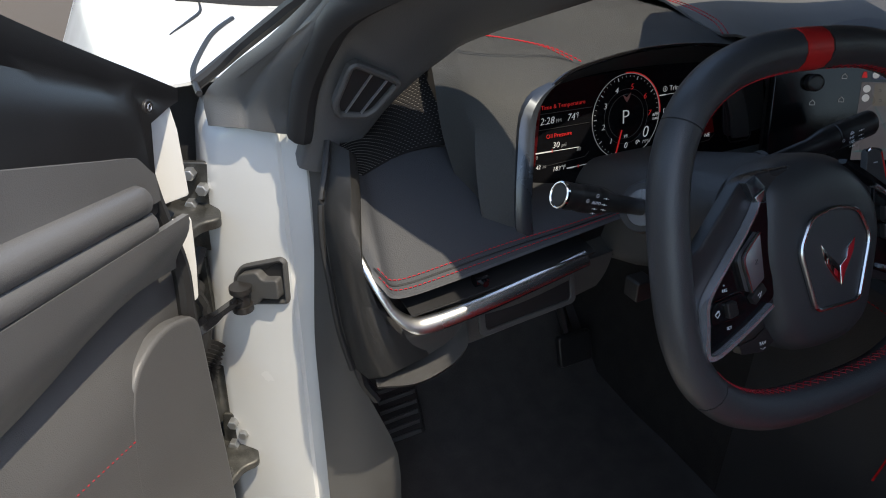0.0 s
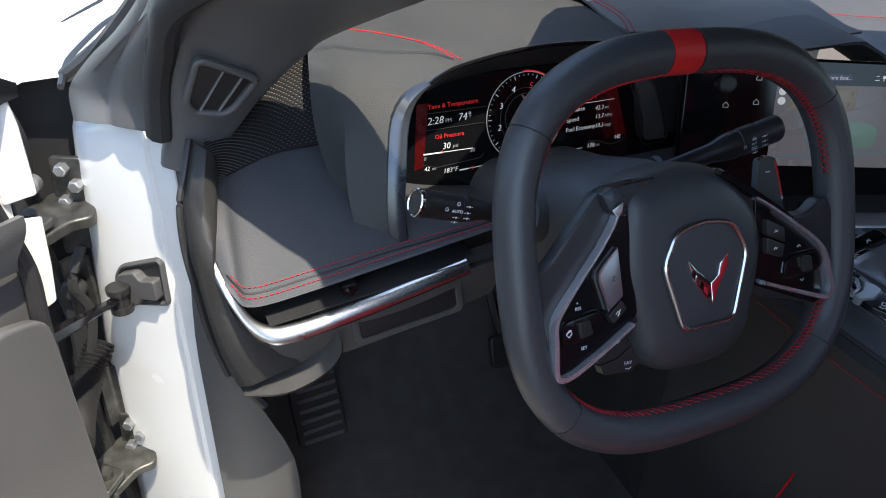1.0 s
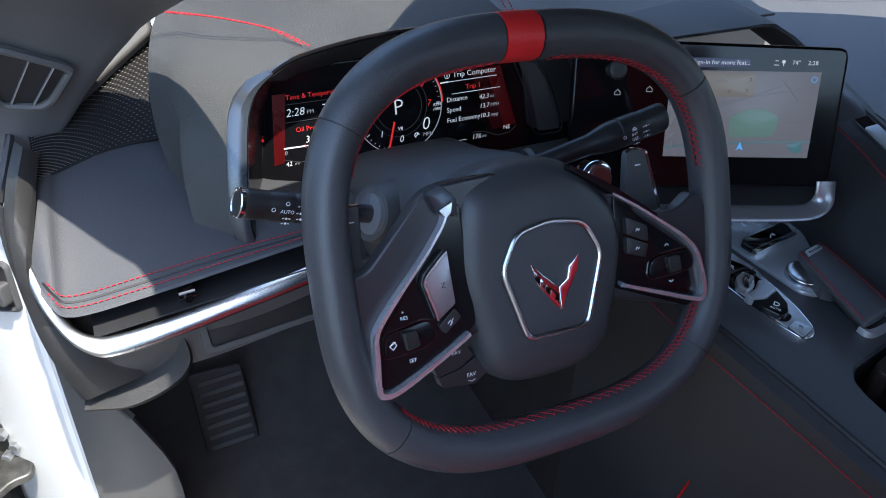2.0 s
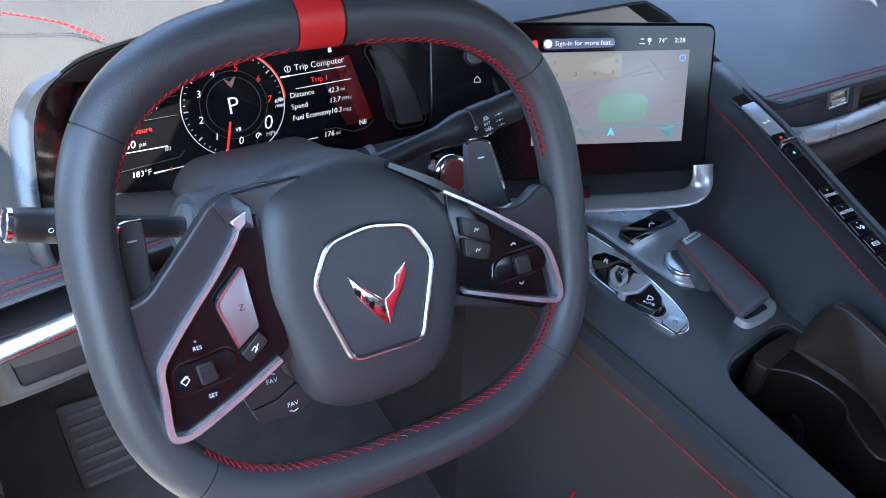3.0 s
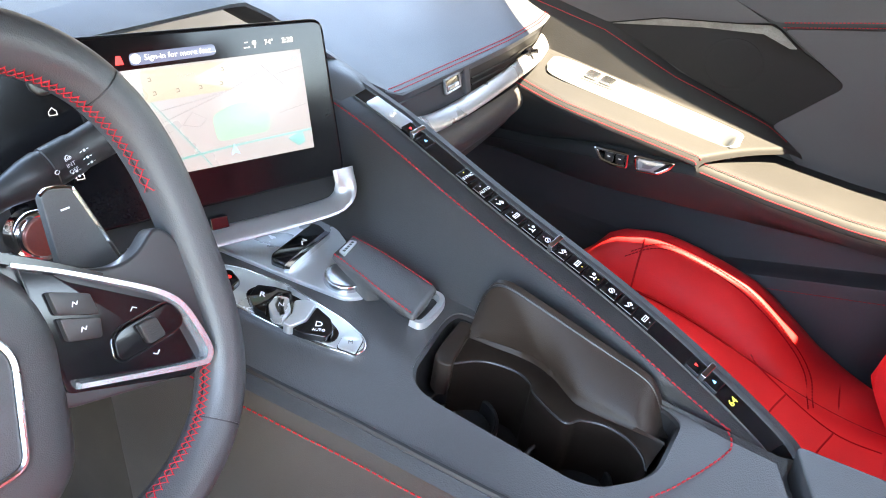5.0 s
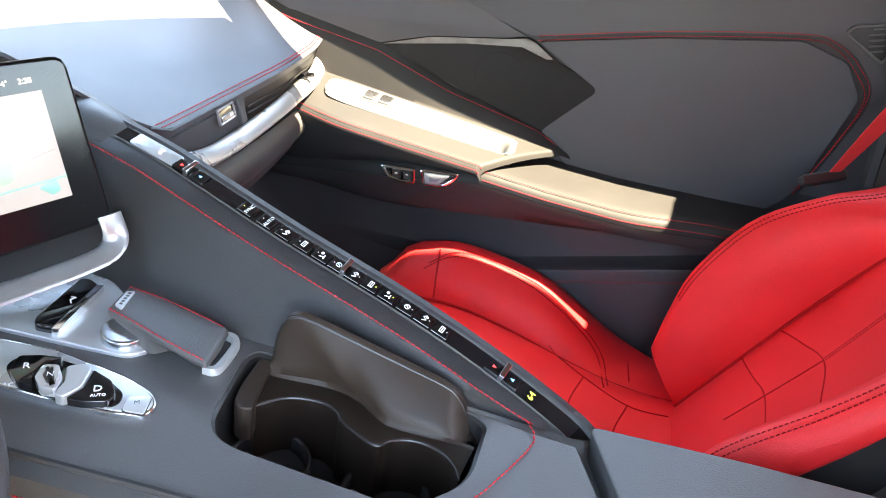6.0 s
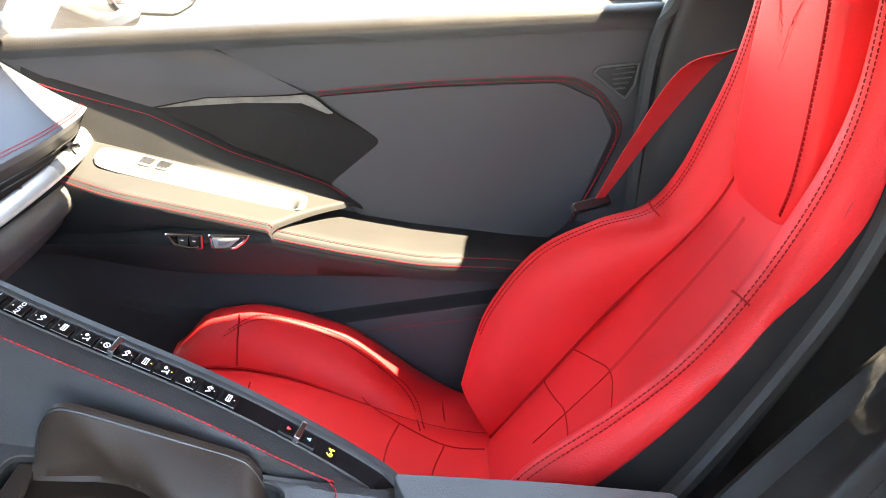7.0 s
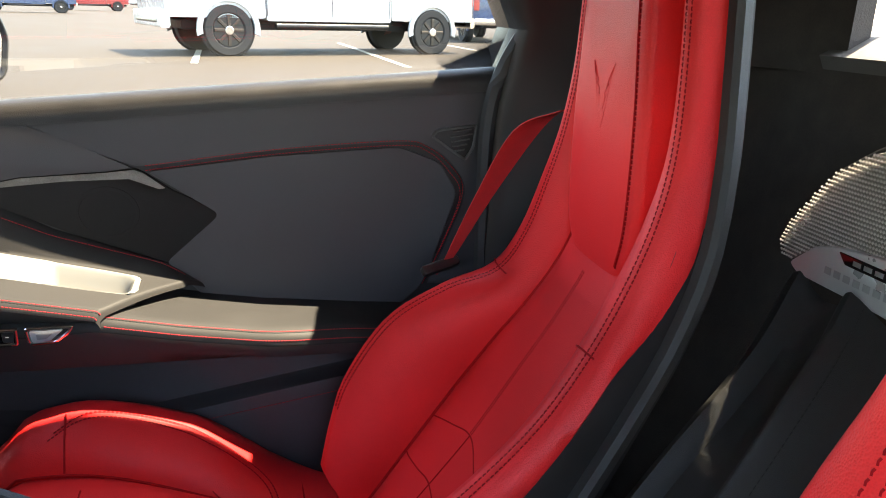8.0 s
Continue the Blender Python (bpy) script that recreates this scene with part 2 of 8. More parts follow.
def bridge(bm, a, b, closed=True):
    k = len(a)
    for i in range(k if closed else k - 1):
        j = (i + 1) % k
        try:
            bm.faces.new((a[i], a[j], b[j], b[i]))
        except ValueError:
            pass


def loft(bm, rings, closed=True, caps=True):
    rows = [[bm.verts.new(p) for p in ring] for ring in rings]
    for a, b in zip(rows, rows[1:]):
        bridge(bm, a, b, closed)
    if caps and closed:
        for r in (rows[0], rows[-1]):
            bm.faces.new(r)
    return rows


def slab(bm, fr, pts, thick, bevel=0.002, back=0.0, dome=0.0):
    """A plate on a frame with a rounded front edge; its front lies at back + thick. dome lifts the middle."""
    pts = [Vector((p[0], p[1])) for p in pts]
    bevel = min(bevel, thick * 0.9)
    for _ in range(8):
        q = inset(pts, bevel * 1.5)
        if all((q[i] - q[i - 1]).dot(pts[i] - pts[i - 1]) >= 0 for i in range(len(pts))):
            break
        bevel *= 0.7
    rings = [[fr.at(p.x, p.y, back) for p in pts]]
    for a in (0.0, 30.0, 60.0, 90.0):
        s, c = math.sin(radians(a)), math.cos(radians(a))
        rings.append([fr.at(p.x, p.y, back + thick - bevel + bevel * s) for p in inset(pts, bevel * (1 - c))])
    if not dome and bevel > 0.0006:
        rings.append([fr.at(p.x, p.y, back + thick) for p in inset(pts, bevel + min(0.0012, bevel * 0.5))])
    if dome:
        mid = sum(pts, Vector((0, 0))) / len(pts)
        for k in (0.85, 0.6, 0.3):
            rings.append([fr.at(*(mid + (p - mid) * k), back + thick + dome * (1 - k * k)) for p in pts])
    rows = loft(bm, rings)
    turn = [(b - a).cross(c - b).dot(fr.n) for a, b, c in zip(rings[-1], rings[-1][1:] + rings[-1][:1], rings[-1][2:] + rings[-1][:2])]
    if min(turn) * max(turn) > -1e-16:
        bmesh.ops.poke(bm, faces=[f for f in bm.faces if len(f.verts) == len(pts) and rows[-1][0] in f.verts and rows[-1][2] in f.verts])
    return bm


def plate(fr, pts, thick, bevel=0.002, back=0.0, dome=0.0):
    return slab(bmesh.new(), fr, pts, thick, bevel, back, dome)


def disc(r, k=24, rx=None, cx=0.0, cy=0.0):
    return [Vector((cx + (rx or r) * math.cos(2 * math.pi * i / k), cy + r * math.sin(2 * math.pi * i / k))) for i in range(k)]


def tube(bm, path, radius, k=8, up=None, flat=1.0, closed=False, caps=True):
    """Sweeps a round or flattened section along a path; radius may be a function of 0..1."""
    path = [Vector(p) for p in path]
    rings, m = [], len(path)
    ref = Vector(up) if up else None
    for i, p in enumerate(path):
        if closed:
            d = path[(i + 1) % m] - path[i - 1]
        else:
            d = path[min(i + 1, m - 1)] - path[max(i - 1, 0)]
        d.normalize()
        a = ref if ref else Vector((0, 0, 1))
        if abs(a.dot(d)) > 0.95:
            a = Vector((1, 0, 0))
        s = d.cross(a).normalized()
        w = s.cross(d)
        r = radius(i / max(1, m - 1)) if callable(radius) else radius
        rings.append([p + s * (r * math.cos(2 * math.pi * j / k)) + w * (r * flat * math.sin(2 * math.pi * j / k)) for j in range(k)])
    if closed:
        rows = [[bm.verts.new(q) for q in ring] for ring in rings]
        for i in range(m):
            bridge(bm, rows[i - 1], rows[i])
    else:
        loft(bm, rings, caps=caps)
    return bm


def surface(bm, nu, nv, f, thick=0.0):
    """A sheet f(u, v), u and v in 0..1, with a back at the given thickness."""
    g = [[bm.verts.new(f(i / nu, j / nv)) for j in range(nv + 1)] for i in range(nu + 1)]
    faces = [bm.faces.new((g[i][j], g[i + 1][j], g[i + 1][j + 1], g[i][j + 1])) for i in range(nu) for j in range(nv)]
    if thick:
        bm.normal_update()
        bmesh.ops.solidify(bm, geom=faces, thickness=thick)
    return bm


def ruled(a, b, k=10, thick=0.004, bow=0.0, out=None, edge=None):
    """A sheet between two curves with the same number of points, bowed outwards by bow."""
    bm = bmesh.new()
    o = Vector(out) if out else Vector((0, 0, 1))
    rings = []
    for j in range(k + 1):
        t = j / k
        rings.append([p.lerp(q, t) + o * bow * 4 * t * (1 - t) for p, q in zip(a, b)])
    rows = [[bm.verts.new(p) for p in ring] for ring in rings]
    for p, q in zip(rows, rows[1:]):
        bridge(bm, p, q, False)
    if thick:
        bm.normal_update()
        bmesh.ops.solidify(bm, geom=bm.faces[:], thickness=thick)
    return bm


def stitches(path, step=0.0062, r=0.00065, lift=0.0, fill=0.66, up=(0, 0, 1)):
    """A row of thread dashes along a path."""
    bm = bmesh.new()
    path = [Vector(p) for p in path]
    lens = [0.0]
    for a, b in zip(path, path[1:]):
        lens.append(lens[-1] + (b - a).length)

    def at(s):
        for i in range(len(path) - 1):
            if s <= lens[i + 1] or i == len(path) - 2:
                q = (s - lens[i]) / max(1e-9, lens[i + 1] - lens[i])
                return path[i].lerp(path[i + 1], q)
    up = Vector(up)
    k = max(1, int(lens[-1] / step))
    for i in range(k):
        a, b = at(i * step) + up * lift, at(i * step + step * fill) + up * lift
        m = (a + b) / 2 + up * r * 0.9
        tube(bm, (a, m, b), r, 4, up=up)
    return bm


def lettering(text, size, fr, a, b, lift=0.0006, align="LEFT", thick=0.0002, turn=0.0, slim=0.012, slant=0.0):
    """Letters as a flat mesh on a frame, in Blender's own font; slim thins the strokes, slant leans them."""
    cu = bpy.data.curves.new("letters", "FONT")
    cu.body, cu.size, cu.align_x, cu.align_y = text, size, align, "CENTER"
    cu.resolution_u, cu.extrude, cu.offset, cu.shear = 2, thick, -slim * size, slant
    ob = bpy.data.objects.new("letters", cu)
    scene.collection.objects.link(ob)
    dg = bpy.context.evaluated_depsgraph_get()
    me = bpy.data.meshes.new_from_object(ob.evaluated_get(dg))
    bm = bmesh.new()
    bm.from_mesh(me)
    bpy.data.objects.remove(ob)
    bpy.data.curves.remove(cu)
    bpy.data.meshes.remove(me)
    c, s = math.cos(radians(turn)), math.sin(radians(turn))
    for v in bm.verts:
        x, y = v.co.x * c - v.co.y * s, v.co.x * s + v.co.y * c
        v.co = fr.at(a + x, b + y, lift + v.co.z)
    return bm


def ribbon(bm, fr, pts, widths, thick, back=0.0, chamfer=0.3, n=6):
    """A flat chamfered band along a smooth line on a frame; widths are given at its points."""
    mid = spline([(x, y, 0) for x, y in pts], n)
    wid = spline([(w, 0, 0) for w in widths], n)
    rings = []
    for i, p in enumerate(mid):
        d = (mid[min(i + 1, len(mid) - 1)] - mid[max(i - 1, 0)]).normalized()
        o, w = Vector((-d.y, d.x)), wid[i].x / 2
        rings.append([fr.at(p.x + o.x * w * k, p.y + o.y * w * k, back + h) for k, h in ((-1, 0), (-1, thick * 0.45), (-1 + chamfer, thick), (1 - chamfer, thick), (1, thick * 0.45), (1, 0))])
    loft(bm, rings)
    return bm


def bar(bm, fr, a, b, w, h, lift=0.0006, turn=0.0, thick=0.0004):
    """A thin flat bar centred at a, b on a frame."""
    c, s = math.cos(radians(turn)), math.sin(radians(turn))
    pts = [Vector((a + x * c - y * s, b + x * s + y * c)) for x, y in ((-w / 2, -h / 2), (w / 2, -h / 2), (w / 2, h / 2), (-w / 2, h / 2))]
    return slab(bm, fr, pts, thick, thick * 0.3, lift)


def line(bm, fr, pts, w, lift=0.0006, thick=0.0003):
    for p, q in zip(pts, pts[1:]):
        p, q = Vector(p), Vector(q)
        d = q - p
        bar(bm, fr, *((p + q) / 2), d.length + w * 0.5, w, lift, math.degrees(math.atan2(d.y, d.x)), thick)
    return bm


def ring2(outer, inner, fr, thick, back=0.0, bevel=0.0008):
    """A flat ring between two outlines with the same number of points."""
    bm = bmesh.new()
    k = len(outer)
    o2, i2 = inset(outer, bevel), inset(inner, -bevel)
    rows = [[bm.verts.new(fr.at(p.x, p.y, h)) for p in pts] for pts, h in
            ((outer, back), (outer, back + thick - bevel), (o2, back + thick), (i2, back + thick), (inner, back + thick - bevel), (inner, back))]
    for a, b in zip(rows, rows[1:] + rows[:1]):
        bridge(bm, a, b)
    return bm


def lerp(a, b, t):
    return a + (b - a) * t


def smooth(e0, e1, x):
    t = min(1, max(0, (x - e0) / (e1 - e0)))
    return t * t * (3 - 2 * t)


CX = 0.985   # the car's middle
GROUND = 0.06


# ---- ground and distance ----
bm = bmesh.new()
surface(bm, 40, 40, lambda u, v: V(lerp(-200, 400, u), lerp(-300, 300, v), GROUND), 0)
solo("ground", bm, CONCRETE, (0, 0, GROUND), "sun-bleached tan concrete of a parking lot", kind="structure")

# ---- the car's shell ----
# roof and pillars
bm = bmesh.new()


def roof_at(u, v):
    """Unseen roof and header shaped for shadows; front edge bows forward over the dash."""
    dx = (2 * u - 1) * (0.562 + 0.052 * smooth(0.66, 0.93, v) if u < 0.5 else 0.618)
    y = lerp(-0.718, 0.74 - 0.55 * dx * dx - 0.11 * smooth(0.28, 0.42, -dx) * smooth(0.62, 0.54, -dx), v)
    return V(CX + dx, y, 1.20 - 0.17 * dx * dx - 0.36 * max(0.0, y - 0.12) + 0.02 * smooth(-0.66, -0.80, y))


# out of view: width, notch and rear edge are set by the shadows they cast
surface(bm, 30, 24, roof_at, 0.012)
solo("ceiling", bm, CLOTH, (CX, -0.2, 1.17), "unseen black cloth-lined targa roof panel, shaped to place the cabin shadows", kind="structure")


def pillar(side):
    """A windscreen pillar from the dash corner up to the roof rail; side -1 driver, 1 passenger."""
    def q(dx, y, z):
        return V(CX + side * dx, y, z)
    path = [q(0.733, 0.722, 0.752), q(0.722, 0.703, 0.81), q(0.708, 0.675, 0.868), q(0.645, 0.50, 0.962), q(0.530, 0.20, 1.112), q(0.475, 0.05, 1.185)]
    return spline(path, 4)


for side, nm in ((-1, "driver"), (1, "passenger")):
    pt = thing("windscreen_pillar", pillar(side)[0], "black plastic windscreen pillar trim with a small air outlet" if side < 0 else "black plastic windscreen pillar trim", "pillar", kind="structure")
    if side > 0:
        bm = bmesh.new()
        rings = []
        for i, p in enumerate(pillar(side)):
            t = i / 20
            w = lerp(0.078, 0.052, smooth(0, 0.6, t))
            d = (pillar(side)[min(i + 1, 20)] - pillar(side)[max(i - 1, 0)]).normalized()
            s = d.cross(V(0, 0, 1)).normalized() * side
            n = s.cross(d) * side
            prof = rounded([(-0.62, -0.5), (0.62, -0.62), (0.75, 0.35), (-0.5, 0.6)], 0.3, 4)
            rings.append([p + s * (q.x * w) + n * (q.y * w * 0.75) for q in prof])
        loft(bm, rings)
        part("pillar_trim", bm, PLASTIC, pt)
    else:
        # broad trim face between the door seal and the glass, with returns on both edges
        le = spline([(0.228, 0.737, 0.745), (0.238, 0.725, 0.785), (0.247, 0.690, 0.861), (0.273, 0.640, 0.911), (0.335, 0.50, 0.985), (0.445, 0.20, 1.135), (0.50, 0.05, 1.19)], 6)
        re_ = spline([(0.270, 0.738, 0.737), (0.301, 0.730, 0.770), (0.328, 0.715, 0.806), (0.363, 0.680, 0.850), (0.394, 0.625, 0.886), (0.500, 0.32, 1.01), (0.575, 0.10, 1.10)], 6)
        bm = bmesh.new()
        rows = []
        for a, b in zip(le, re_):
            away = V(0.15, 0.75, 0.25)
            row = [a + away * 0.05, a + away * 0.006 + (a - b) * 0.01]
            row += [a.lerp(b, q) - away * (0.010 * math.sin(math.pi * q) - 0.001) for q in (0.03, 0.12, 0.3, 0.5, 0.7, 0.88, 0.97)]
            row += [b + away * 0.006, b + away * 0.045]
            rows.append(row)
        loft(bm, rows)
        # lighter than the passenger's trim, standing in for sun on this side
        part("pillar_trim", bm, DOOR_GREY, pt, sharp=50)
        # rubber weather strip and moulded boot down to the post; unseen tops follow the shelf's shadow edge
        bm = bmesh.new()
        tube(bm, spline([(0.232, 0.735, 0.779), (0.237, 0.714, 0.834), (0.244, 0.684, 0.873), (0.254, 0.624, 0.921), (0.305, 0.55, 0.96), (0.345, 0.485, 0.99), (0.392, 0.40, 1.03), (0.43, 0.20, 1.13)], 8), 0.0125, 10, flat=1.2)
        part("weather_strip", bm, RUBBER, pt, "thick black rubber door seal")
        lo = spline([(0.166, 0.826, 0.772), (0.170, 0.842, 0.800), (0.193, 0.80, 0.837), (0.218, 0.75, 0.869), (0.238, 0.70, 0.904), (0.250, 0.63, 0.945), (0.268, 0.585, 0.965)], 4)
        hi = spline([(0.229, 0.757, 0.777), (0.232, 0.750, 0.803), (0.234, 0.730, 0.836), (0.237, 0.697, 0.867), (0.248, 0.652, 0.904), (0.258, 0.60, 0.938), (0.285, 0.56, 0.955)], 4)
        bm = bmesh.new()
        surface(bm, 24, 14, lambda u, v: lo[round(u * 24)].lerp(hi[round(u * 24)], v) + V(-0.45, -0.7, 0.2) * (0.010 * abs(math.sin(math.pi * (1.9 * v + 0.35 * u))) ** 0.6 * (1 - 0.6 * u)), 0.006)
        # greyer than the rubber, with sunlight on the boot put into the colour
        part("pillar_boot", bm, SHELL, pt, "moulded black rubber corner boot", sharp=60)
        bm = bmesh.new()
        tube(bm, spline([(0.160, 0.868, 0.806), (0.203, 0.845, 0.842), (0.227, 0.765, 0.886), (0.244, 0.705, 0.917), (0.281, 0.60, 0.962), (0.345, 0.49, 1.005), (0.392, 0.40, 1.045)], 6), 0.0075, 8)
        part("outer_seal", bm, RUBBER, pt)

# windscreen
bm = bmesh.new()
surface(bm, 16, 8, lambda u, v: V(CX + (2 * u - 1) * lerp(0.80, 0.49, v), lerp(0.78 + 0.42 * (1 - (2 * u - 1) ** 2), 0.08 + 0.03 * (1 - (2 * u - 1) ** 2), v), lerp(0.83, 1.225, v) + 0.02 * math.sin(math.pi * v)), 0)
ws = solo("windscreen", bm, GLASS, (CX, 1.0, 0.85), "clear curved laminated windscreen", kind="structure")
ws.visible_shadow = False

# floor pan
bm = bmesh.new()
surface(bm, 12, 12, lambda u, v: V(lerp(0.24, 1.72, u), lerp(-0.75, 1.25, v), 0.13 + 0.30 * smooth(0.80, 1.0, v)), 0.02)
solo("floor", bm, CARPET, (CX, 0.2, 0.13), "black cut-pile carpet over the footwells", kind="structure")

# firewall, rear bulkhead and rear window surround
bm = bmesh.new()
surface(bm, 4, 4, lambda u, v: V(lerp(0.2, 1.77, u), 1.22, lerp(0.1, 0.84, v)), 0.02)
solo("wall_front", bm, DARK, (CX, 1.22, 0.4), "black carpeted firewall ahead of the footwells", kind="structure")

# front wing and bonnet seen past the open door
wing = thing("front_wing", (0.1, 1.2, GROUND), "white painted front wing and bonnet edge of the car", "car body")
bm = bmesh.new()


def wing_at(u, v):
    y = lerp(0.875, 2.15, v)
    x = lerp(0.02 + 0.06 * smooth(1.5, 2.2, y), 0.62, u)
    hump = 0.075 * math.exp(-((x - 0.16) / 0.13) ** 2) * math.exp(-((y - 1.62) / 0.42) ** 2)
    z = 0.80 + hump - 0.13 * smooth(1.4, 2.2, y) - 0.16 * max(0.0, 0.10 - x) / 0.10 + 0.02 * u
    return V(x, y, z)


surface(bm, 24, 26, wing_at, 0.004)
part("bonnet", bm, PAINT, wing)
bm = bmesh.new()
surface(bm, 4, 16, lambda u, v: wing_at(0, v) + V(-0.03 * math.sin(u * 1.5), 0, -0.45 * u), 0.004)
part("wing_side", bm, PAINT, wing)


def wing_top(x, y):
    """A point on the wing's skin above x, y."""
    hump = 0.075 * math.exp(-((x - 0.16) / 0.13) ** 2) * math.exp(-((y - 1.62) / 0.42) ** 2)
    return V(x, y, 0.80 + hump - 0.16 * max(0.0, 0.10 - x) / 0.10 + 0.02 * (x - 0.02) / 0.6 + 0.001)


bm = bmesh.new()
tube(bm, [wing_top(p.x, p.y) for p in spline([(0.166, 1.067, 0), (0.20, 1.12, 0), (0.224, 1.168, 0), (0.235, 1.24, 0)], 6)], lambda t: 0.0008 + 0.0016 * math.sin(math.pi * t), 6)
part("panel_gap", bm, DARK, wing, "dark curved gap line beside the bonnet")
bm = bmesh.new()
tube(bm, [wing_top(p.x, p.y) for p in spline([(0.156, 0.825, 0), (0.160, 0.87, 0), (0.168, 0.92, 0), (0.195, 1.0, 0), (0.22, 1.06, 0), (0.26, 1.13, 0)], 6)], 0.0035, 6)
part("cowl_gap", bm, DARK, wing, "dark gap line beside the windscreen")

# door jamb: white post with the check strap
jamb = thing("door_jamb", (0.18, 0.80, GROUND), "white painted front door jamb with bolted black hinge hardware", "car body")
bm = bmesh.new()
rings = []
for z, dl, cap in ((0.10, -0.028, 0), (0.26, -0.027, 0), (0.45, -0.021, 0), (0.60, -0.009, 0), (0.70, -0.002, 0), (0.752, 0.004, 0), (0.770, 0.010, 0.002), (0.777, 0.014, 0.008)):
    rings.append([V(x, y, z) for x, y in ((0.158 + dl, 0.95), (0.152 + dl, 0.868 - dl), (0.155 + dl + cap, 0.846 - dl + cap), (0.164 + dl + cap, 0.830 - dl + cap), (0.186, 0.807 + cap), (0.212, 0.778 + cap), (0.217, 0.774 + cap), (0.222, 0.774 + cap), (0.233, 0.757 + cap), (0.240, 0.750 + cap), (0.256, 0.756), (0.275, 0.95))])
loft(bm, rings)
part("post", bm, PAINT, jamb)
jf = Frame((0.187, 0.806, 0.562), (0.667, -0.745, 0), (0, 0, 1))
well = rounded([(-0.0373, 0.0033), (-0.0340, 0.0236), (-0.0209, 0.0418), (0.0353, 0.0635), (0.0419, 0.0588), (0.0406, 0.0018), (-0.0255, -0.0140)], 0.008, 4)
chk = part("check_bracket", ring2(well, inset(well, 0.0060), jf, 0.007, -0.002, 0.0025), PLASTIC, jamb, "black moulded door check bracket")
part("bracket_floor", plate(jf, inset(well, 0.0050), 0.003, 0.001, -0.002), HARD, chk)
part("bracket_boss", plate(jf, rounded([(-0.0240, 0.0180), (-0.0200, 0.0330), (0.0060, 0.0430), (0.0130, 0.0330), (0.0330, 0.0380), (0.0340, 0.0120), (0.0080, 0.0080), (0.0020, -0.0030), (-0.0200, -0.0060)], 0.005), 0.013, 0.005, 0.0), PLASTIC, chk)
for z0, z1, r in ((-0.006, 0.002, 0.0125), (0.002, 0.019, 0.0095), (0.019, 0.026, 0.0130)):
    bm = bmesh.new()
    tube(bm, [jf.at(-0.011, z0, 0.022), jf.at(-0.011, z1, 0.022)], r, 16)
    part("pivot_pin", bm, HARD, chk)
bm = bmesh.new()
a, b = jf.at(-0.012, 0.010, 0.024), V(0.070, 0.690, 0.600)
tube(bm, [a, a.lerp(b, 0.35), a.lerp(b, 0.5), b], lambda t: 0.0075 if t < 0.5 else 0.011, 6, flat=0.6)
part("check_strap", bm, GLOSS, jamb, "black steel door check strap")
for z, big in ((0.662, 1.0), (0.30, 0.9)):
    # a flat forked arm from the post to the door, with its pin and bolts
    lf = Frame((0.126, 0.845, z), (0.85, -0.1, -0.05), (0.1, 0.95, 0.12))
    arm = rounded([(-0.046, -0.050), (-0.016, -0.062), (0.012, -0.030), (0.034, -0.024), (0.036, 0.030), (-0.010, 0.034), (-0.040, -0.004)], 0.008)
    h = part("hinge", plate(lf, arm, 0.012 * big, 0.003), STEEL, jamb, "greasy dark steel door hinge")
    part("hinge_leaf", plate(lf, rounded([(-0.050, -0.060), (-0.020, -0.072), (0.0, -0.040), (-0.030, -0.020)], 0.006), 0.008, 0.002, 0.018), STEEL, h)
    bm = bmesh.new()
    tube(bm, [lf.at(-0.022, -0.044, -0.022), lf.at(-0.022, -0.044, 0.036)], 0.008, 12)
    part("hinge_pin", bm, STEEL, h)
    hf = Frame((0.146, 0.850, z + 0.028), (0.85, -0.5, 0), (0, 0, 1))
    part("backplate", plate(hf, rounded([(-0.030, -0.030), (0.012, -0.030), (0.012, 0.034), (-0.026, 0.034)], 0.006), 0.006, 0.002, -0.008), STEEL, h)
    for k, b in ((-0.010, 0.022), (0.002, 0.004), (-0.014, -0.016)):
        part("bolt", plate(Frame(hf.at(k, b, 0.0), hf.r, hf.u), disc(0.0072, 6), 0.013, 0.002, -0.004), MATT_SILVER, h)
for z0, z1, dx in ((0.60, 0.52, 0.0), (0.44, 0.35, 0.004), (0.64, 0.61, 0.01)):
    bm = bmesh.new()
    surface(bm, 4, 6, lambda u, v: V(lerp(0.108, 0.140, u) + dx, 0.862 + 0.01 * math.sin(3 * u), lerp(z0, z1, v)), 0.006)
    part("stiffener", bm, STEEL, jamb, "greasy pressed-steel stiffener")
bm = bmesh.new()
tube(bm, spline([(0.136, 0.852, 0.62), (0.118, 0.84, 0.58), (0.128, 0.85, 0.53), (0.115, 0.845, 0.47)], 6), 0.006, 6)
part("wiring", bm, RUBBER, jamb)
bm = bmesh.new()
path = spline([(0.128, 0.86, 0.48), (0.108, 0.83, 0.455), (0.094, 0.79, 0.44), (0.088, 0.74, 0.435)], 8)
rings = []
for i, p in enumerate(path):
    d = (path[min(i + 1, 24)] - path[max(i - 1, 0)]).normalized()
    s = d.cross(V(0, 0, 1)).normalized()
    w = s.cross(d)
    for off, r in ((-0.0012, 0.013), (0.0008, 0.018)):
        rings.append([p + d * off + s * r * math.cos(2 * math.pi * j / 12) + w * r * math.sin(2 * math.pi * j / 12) for j in range(12)])
loft(bm, rings)
part("wiring_boot", bm, RUBBER, jamb, "ribbed black rubber wiring gaiter")
